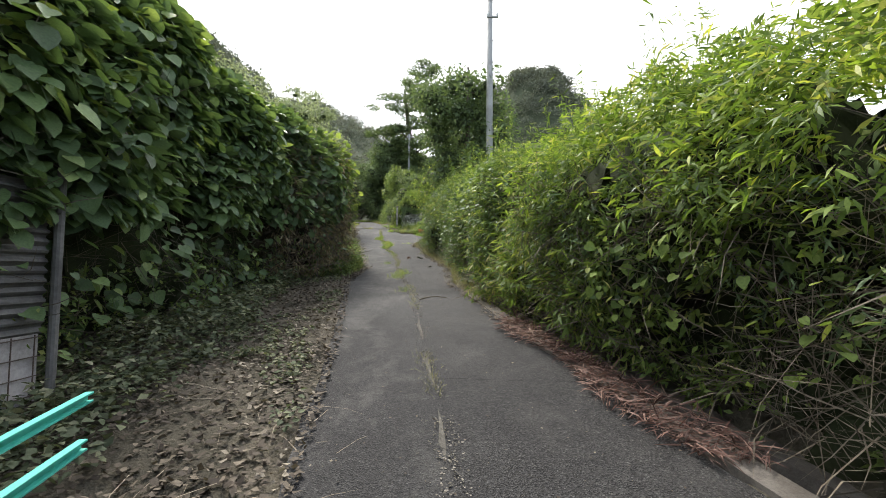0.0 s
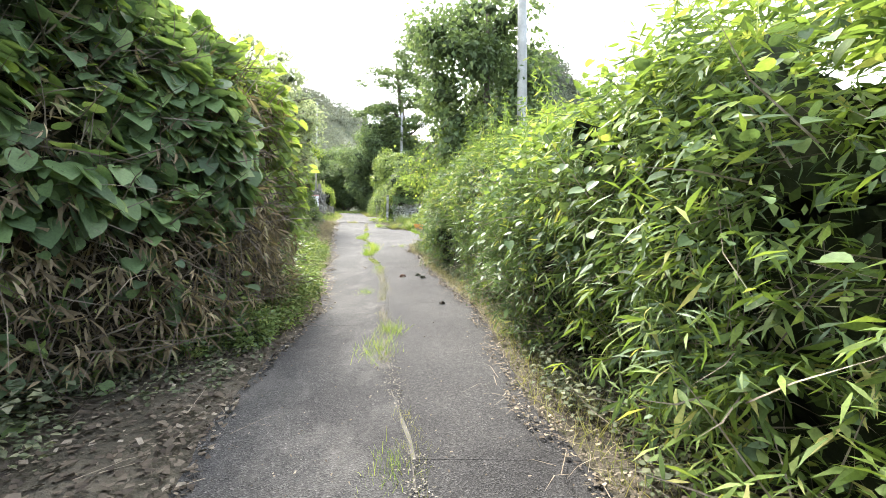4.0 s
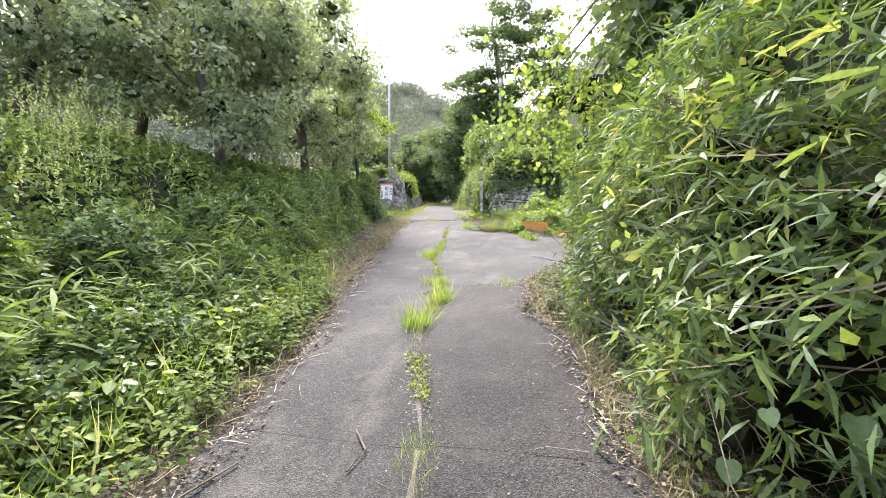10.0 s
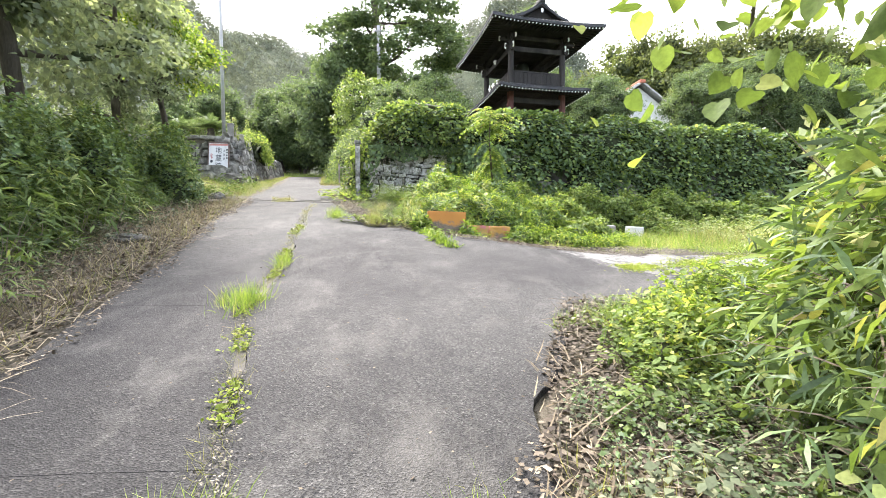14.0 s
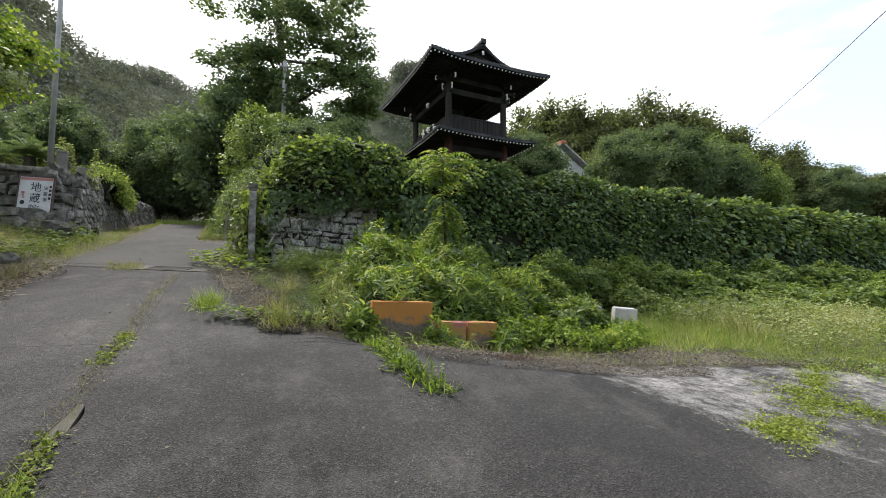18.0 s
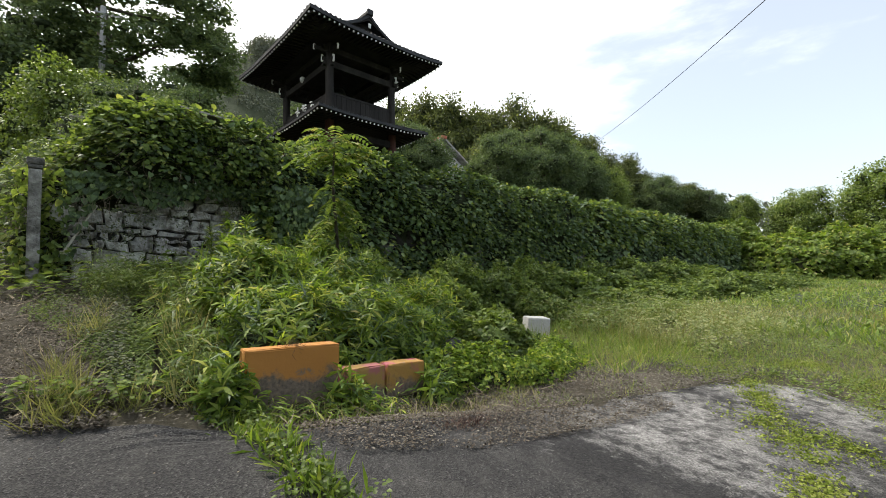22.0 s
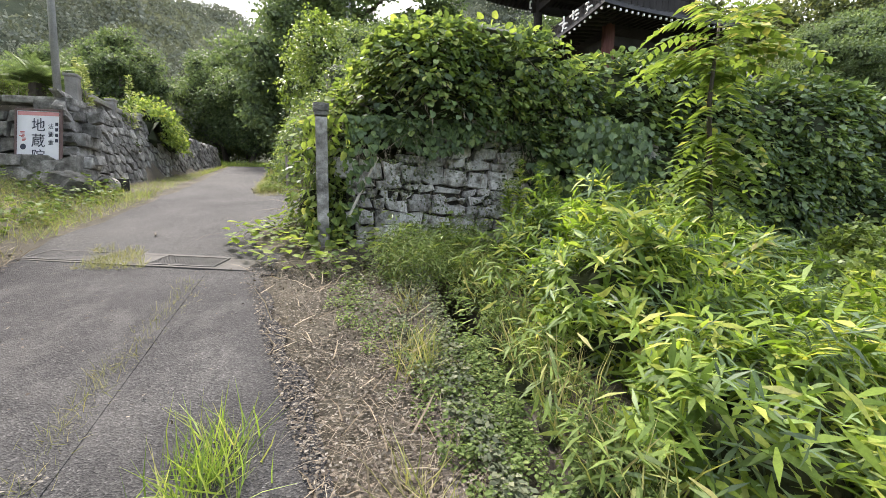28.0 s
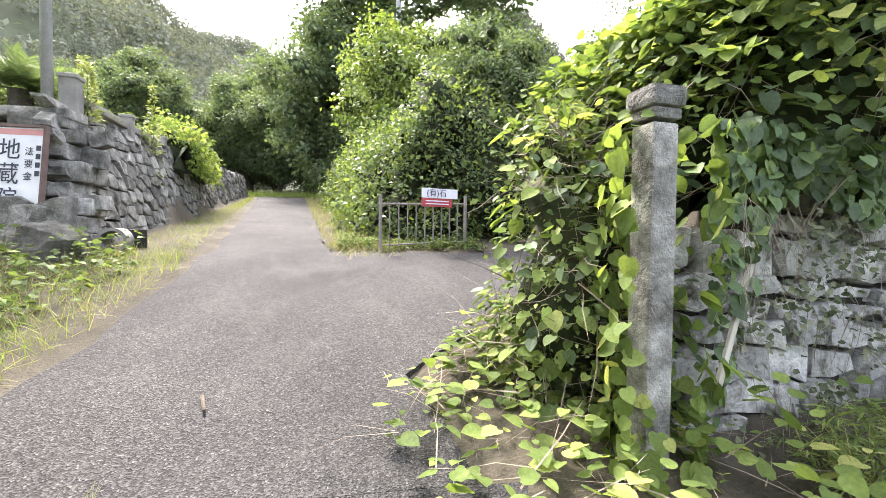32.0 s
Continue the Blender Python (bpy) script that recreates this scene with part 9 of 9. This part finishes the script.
def plot_things():
    b = thing("white_block", "weathered white concrete block lying in the weeds", "concrete block", at=(4.1, 21.45, 2.5))
    m = Matrix.Translation((4.1, 21.45, 2.66)) @ Matrix.Rotation(-0.5, 4, "Z") @ Matrix.Rotation(0.06, 4, "Y")
    bm = bmesh.new()
    box(bm, (0, 0, 0), (0.42, 0.36, 0.4), m, 0.03)
    part("block", bm, M["plaster"], b)
    s = thing("grey_slab", "grey stone slab half hidden in the weeds", "stone", at=(3.5, 21.9, 2.5))
    m = Matrix.Translation((3.45, 21.8, 2.72)) @ Matrix.Rotation(-0.3, 4, "Z") @ Matrix.Rotation(0.1, 4, "X")
    bm = bmesh.new()
    box(bm, (0, 0, 0), (0.6, 0.3, 0.34), m, 0.04)
    part("slab", bm, M["concrete"], s)
    t = thing("old_tyre", "worn black tyre standing in the weeds", "tyre", at=(1.42, 20.25, 2.6))
    m = Matrix.Translation((1.42, 20.3, 2.6)) @ Matrix.Rotation(0.5, 4, "Z") @ Matrix.Rotation(1.25, 4, "X")
    bm = bmesh.new()
    prof = [(0.17, -0.07), (0.24, -0.085), (0.29, -0.075), (0.305, -0.04), (0.305, 0.04), (0.29, 0.075), (0.24, 0.085), (0.17, 0.07)]
    rings = [[bm.verts.new(m @ Vector((rr * math.cos(a * math.tau / 28), rr * math.sin(a * math.tau / 28), zz))) for rr, zz in prof] for a in range(28)]
    for i in range(28):
        for j in range(7):
            bm.faces.new((rings[i][j], rings[(i + 1) % 28][j], rings[(i + 1) % 28][j + 1], rings[i][j + 1]))
    part("tyre", bm, M["black"], t, smooth=True)
    # A low tin roof showing above the vines.
    k = thing("tin_roof", "small flat pale tin roof above the vines", "roof", at=(-0.95, 25.1, 6.5))
    m = Matrix.Translation((-0.95, 25.05, 6.66)) @ Matrix.Rotation(0.1, 4, "Z") @ Matrix.Rotation(0.07, 4, "Y")
    bm = bmesh.new()
    box(bm, (0, 0, 0), (0.9, 0.7, 0.035), m, 0.006)
    part("sheet", bm, M["pale_board"], k)
    for sx in (-0.36, 0.36):
        bm = bmesh.new()
        box(bm, (sx, 0.2, -0.65), (0.07, 0.07, 1.3), m)
        part("post", bm, M["timber"], k)


plot_things()


def house():
    h = thing("house", "pale plastered house gable with grey tiles and a red ridge", "house", at=(12.0, 38.5, 6.0))
    z0 = float(ground_z(12, 38)) - 0.2
    bm = bmesh.new()
    prof = [(9.6, z0), (14.4, z0), (14.4, 9.3), (12, 11.05), (9.6, 9.3)]
    V = [[bm.verts.new((x, y, z)) for x, z in prof] for y in (35.8, 41.5)]
    for i in range(5):
        bm.faces.new((V[0][i], V[0][(i + 1) % 5], V[1][(i + 1) % 5], V[1][i]))
    bm.faces.new(V[0])
    bm.faces.new(V[1])
    part("wall", bm, M["plaster"], h)
    for s in (-1, 1):
        bm = bmesh.new()
        m = Matrix.Translation((12 + s * 1.42, 38.6, 10.15)) @ Matrix.Rotation(s * 0.63, 4, "Y")
        box(bm, (0, 0, 0.06), (3.5, 6.4, 0.1), m, 0.02)
        for k in range(16):
            box(bm, (0, -3.0 + k * 0.4, 0.13), (3.5, 0.09, 0.05), m)
        part("roof", bm, M["pale_concrete"], h)
    bm = bmesh.new()
    box(bm, (12, 38.6, 11.28), (0.34, 6.5, 0.2), None, 0.05)
    part("ridge", bm, M["ridge_red"], h, "red ridge tiles")


house()


def cycad(x, y, z, s):
    t = thing("cycad", "dark spiky cycad palm on the wall top", "palm", at=(x, y, z))
    bm = bmesh.new()
    tube(bm, [(x, y, z - 0.2), (x, y, z + 0.35 * s)], [0.14 * s, 0.11 * s], 10)
    part("trunk", bm, M["bark"], t)
    P, Y, N, S = [], [], [], []
    r = np.random.default_rng(11)
    for k in range(34):
        a, up = k * 2.4, r.uniform(0.15, 1.2)
        leng = 0.95 * s * r.uniform(0.8, 1.1)
        d = np.array([math.cos(a) * math.cos(up), math.sin(a) * math.cos(up), math.sin(up)])
        for j in range(22):
            g = (j + 2) / 24
            mid = np.array([x, y, z + 0.35 * s]) + d * leng * g - np.array([0, 0, 0.45 * leng * g * g])
            side = np.cross(d, (0, 0, 1.0))
            for q in (-1, 1):
                P.append(mid)
                Y.append(side * q + d * 0.6 + np.array([0, 0, 0.15]))
                N.append((0, 0, 1.0))
                S.append(0.2 * s * (1.1 - 0.6 * g))
    leaves("fronds", np.array(P), np.array(N) + jitter(len(P), 0.1), np.array(Y), np.array(S), "bamboo", M["tree"], t)


cycad(-9.75, 29.5, 6.40, 1.25)
cycad(-11.0, 29.7, 6.40, 1.15)


def roadside_metal():
    f = thing("tin_fence", "rusty corrugated tin fence with a pale lower board and wire mesh", "fence", at=(-2.6, -6.0, -0.8))
    m = Matrix.Translation((-2.6, -6.6, 0)) @ Matrix.Rotation(0.03, 4, "Z")
    n = 34
    bm = bmesh.new()
    rows = []
    for i in range(n * 2):
        z = 0.02 + 1.2 * i / (n * 2 - 1) - 0.1
        rows.append([bm.verts.new(m @ Vector((0.018 * math.sin(i * math.pi / 2 * 0.9), y, z))) for y in (-2.4, -0.8, 0.8, 2.05)])
    for a, b in zip(rows, rows[1:]):
        for j in range(3):
            bm.faces.new((a[j], a[j + 1], b[j + 1], b[j]))
    r = bmesh.ops.extrude_face_region(bm, geom=list(bm.faces))
    bmesh.ops.translate(bm, verts=[v for v in r["geom"] if isinstance(v, bmesh.types.BMVert)], vec=(-0.006, 0, 0))
    part("corrugated_sheet", bm, M["tin"], f)
    bm = bmesh.new()
    box(bm, (0, -0.2, -0.42), (0.03, 4.4, 0.68), m)
    part("lower_board", bm, M["pale_board"], f, "dirty pale board")
    for k in range(24):
        bm = bmesh.new()
        y = -2.3 + k * 0.185
        tube(bm, [m @ Vector((0.03, y, -0.76)), m @ Vector((0.03, y, -0.08))], [0.005, 0.005], 5)
        part("mesh_wire", bm, M["rust"], f)
    for k in range(5):
        bm = bmesh.new()
        tube(bm, [m @ Vector((0.034, -2.4, -0.7 + k * 0.15)), m @ Vector((0.034, 2.0, -0.7 + k * 0.15))], [0.005, 0.005], 5)
        part("mesh_wire", bm, M["rust"], f)
    bm = bmesh.new()
    tube(bm, [m @ Vector((0.06, 2.08, -0.95)), m @ Vector((0.06, 2.08, 1.25))], [0.035, 0.035], 10)
    part("post", bm, M["tin"], f)
    g = thing("guard_rail", "two aqua-painted steel rails on a low post beside the road", "rail", at=(-1.1, -6.0, -0.8))
    for z, x0, y0, x1, y1 in ((-0.16, -1.11, -5.94, -0.1, -9.4), (-0.3, -0.96, -6.14, -0.1, -9.4)):
        d = Vector((x1 - x0, y1 - y0, 0))
        yaw = math.atan2(d.y, d.x)
        mm = Matrix.Translation(((x0 + x1) / 2, (y0 + y1) / 2, z)) @ Matrix.Rotation(yaw, 4, "Z")
        bm = bmesh.new()
        box(bm, (0, 0, 0), (d.length, 0.012, 0.045), mm)
        box(bm, (0, 0.014, 0.019), (d.length, 0.03, 0.008), mm)
        box(bm, (0, 0.014, -0.019), (d.length, 0.03, 0.008), mm)
        part("rail", bm, M["aqua"], g)
    bm = bmesh.new()
    tube(bm, [(-0.68, -7.3, float(ground_z(-0.68, -7.3)) - 0.2), (-0.68, -7.3, -0.1)], [0.02, 0.02], 8)
    part("post", bm, M["tin"], g)


roadside_metal()


def stick(name, label, pts, r):
    s = thing(name, label, "stick", at=pts[0])
    bm = bmesh.new()
    tube(bm, [(x, y, float(ground_z(x, y)) + dz) for x, y, dz in pts], [r * (1 - 0.5 * i / len(pts)) for i in range(len(pts))], 6)
    part("stick", bm, M["twig"], s)


stick("fallen_branch", "thin crooked grey branch lying on the road", [(0.16, -0.62, 0.02), (0.3, -0.46, 0.03), (0.45, -0.38, 0.03), (0.62, -0.46, 0.02)], 0.012)
stick("fallen_branch", "pale forked twig lying on the road", [(-1.78, 8.45, 0.015), (-1.75, 8.65, 0.02), (-1.9, 8.85, 0.015)], 0.008)
stick("fallen_branch", "long pale dry stalk along the road edge", [(-2.75, 7.4, 0.02), (-2.6, 7.9, 0.03), (-2.45, 8.4, 0.02)], 0.009)
stick("fallen_branch", "short dark twig on the road joint", [(-2.35, 12.15, 0.02), (-2.2, 12.3, 0.03), (-2.1, 12.4, 0.02)], 0.012)
stick("fallen_branch", "small white twig on the pale road", [(-5.35, 24.9, 0.015), (-5.28, 24.75, 0.02)], 0.012)


def cone(x, y, s, mat, label):
    c = thing("plant_clump", label, "debris", "clumps on the road", at=(x, y, float(ground_z(x, y))))
    n = 90
    v = rng.normal(0, 1, (n, 3))
    v /= np.linalg.norm(v, axis=1, keepdims=True)
    v[:, 2] = np.abs(v[:, 2]) * 0.7
    P = np.array([x, y, float(ground_z(x, y)) + 0.01]) + v * s * 0.5
    leaves("scale_growth", P, v + jitter(n, 0.3), v + jitter(n, 0.5), s * rng.uniform(0.4, 0.8, n), "small", mat, c)


cone(-0.72, 7.38, 0.07, M["red_dead"], "reddish brown seed clump lying on the road")
cone(-0.38, 7.55, 0.06, M["core"], "dark dry seed clump lying on the road")
cone(-0.25, 7.25, 0.06, M["core"], "dark dry seed clump lying on the road")
cone(0.15, 4.75, 0.05, M["dry_core"], "dark dry seed clump lying on the road")


def boulder(x, y, size, seed, label, mat="boulder", sink=0.3):
    z = float(ground_z(x, y))
    b = thing("boulder", label, "boulder", at=(x, y, z))
    bm = bmesh.new()
    bmesh.ops.create_icosphere(bm, subdivisions=3, radius=1.0)
    for v in bm.verts:
        k = noise.noise(v.co * 1.3 + Vector((seed, 0, 0))) * 0.35 + noise.noise(v.co * 3.1 + Vector((0, seed, 0))) * 0.12
        v.co *= 1 + k
        v.co = Vector((v.co.x * size[0] + x, v.co.y * size[1] + y, v.co.z * size[2] + z + size[2] * (1 - 2 * sink) * 0.6))
    part("rock", bm, M[mat], b)


boulder(-5.9, 18.2, (0.32, 0.22, 0.1), 2, "flat grey stone lying on the verge", sink=0.2)
boulder(-8.3, 24.8, (0.35, 0.32, 0.26), 5, "mossy grey boulder beside the verge")
boulder(-8.95, 25.6, (0.45, 0.4, 0.35), 8, "mossy grey boulder beside the verge")
boulder(-7.2, 24.2, (0.2, 0.18, 0.14), 11, "small grey boulder beside the verge")
boulder(-8.35, 28.0, (0.45, 0.35, 0.35), 14, "large boulder at the foot of the wall")
boulder(-1.9, -3.6, (0.12, 0.1, 0.06), 17, "small pale stone among dead leaves")


def drain_pipe():
    p = thing("drain_pipe", "round concrete drain pipe at the wall's foot", "pipe", at=(-7.9, 28.6, 4.5))
    bm = bmesh.new()
    prof = [(0.13, 0.0), (0.17, 0.0), (0.17, 0.5), (0.13, 0.5)]
    m = Matrix.Translation((-7.95, 28.5, 4.62)) @ Matrix.Rotation(0.3, 4, "Z") @ Matrix.Rotation(-math.pi / 2, 4, "X")
    rings = [[bm.verts.new(m @ Vector((r * math.cos(a * math.tau / 22), r * math.sin(a * math.tau / 22), z))) for r, z in prof] for a in range(22)]
    for i in range(22):
        for j in range(4):
            bm.faces.new((rings[i][j], rings[(i + 1) % 22][j], rings[(i + 1) % 22][(j + 1) % 4], rings[i][(j + 1) % 4]))
    part("pipe", bm, M["concrete"], p, smooth=False)
    # A black plate behind the bore stands for the dark inside the pipe.
    bm = bmesh.new()
    box(bm, (-7.9, 28.95, 4.62), (0.3, 0.02, 0.3), None)
    part("shade_plate", bm, M["black"], p)


drain_pipe()


def wall_top_shrub():
    b = thing("yellow_shrub", "yellow-green shrub growing on the stone wall", "shrub")
    sh = Shell([(-9.0, 33.6), (-9.25, 34.4), (-9.6, 35.6), (-9.9, 36.6)], 1, [0.9, 1.3, 1.3, 0.8], 1.2, 0.8, 0.1, 0.25, 51, base=6.25)
    sh.core("shade_core", M["core"], b, 0.35)
    small_on("foliage", sh, 900, 0.12, M["kudzu_light"], b, kind="wide", out=0.3)
    for x, y, h in ((-9.35, 30.2, 1.3), (-9.3, 32.2, 1.5), (-8.75, 29.35, 0.9)):
        z = 6.35
        t = thing("tall_weed", "tall slim yellow-green weed on the wall top", "weed", at=(x, y, z))
        n = 260
        f = rng.uniform(0, 1, n)
        a = rng.uniform(0, math.tau, n)
        P = np.stack([x + 0.1 * np.cos(a) * (1.1 - f), y + 0.1 * np.sin(a) * (1.1 - f), z + f * h], -1)
        leaves("foliage", P, jitter(n, 0.4) + np.array([0, 0, 0.6]), np.stack([np.cos(a), np.sin(a), rng.uniform(-0.2, 0.9, n)], -1), 0.1 * rng.uniform(0.6, 1.2, n), "small", M["flower"], t)
        bm = bmesh.new()
        tube(bm, [(x, y, z - 0.1), (x, y, z + h)], [0.012, 0.004], 5)
        part("stem", bm, M["bamboo"], t)


wall_top_shrub()
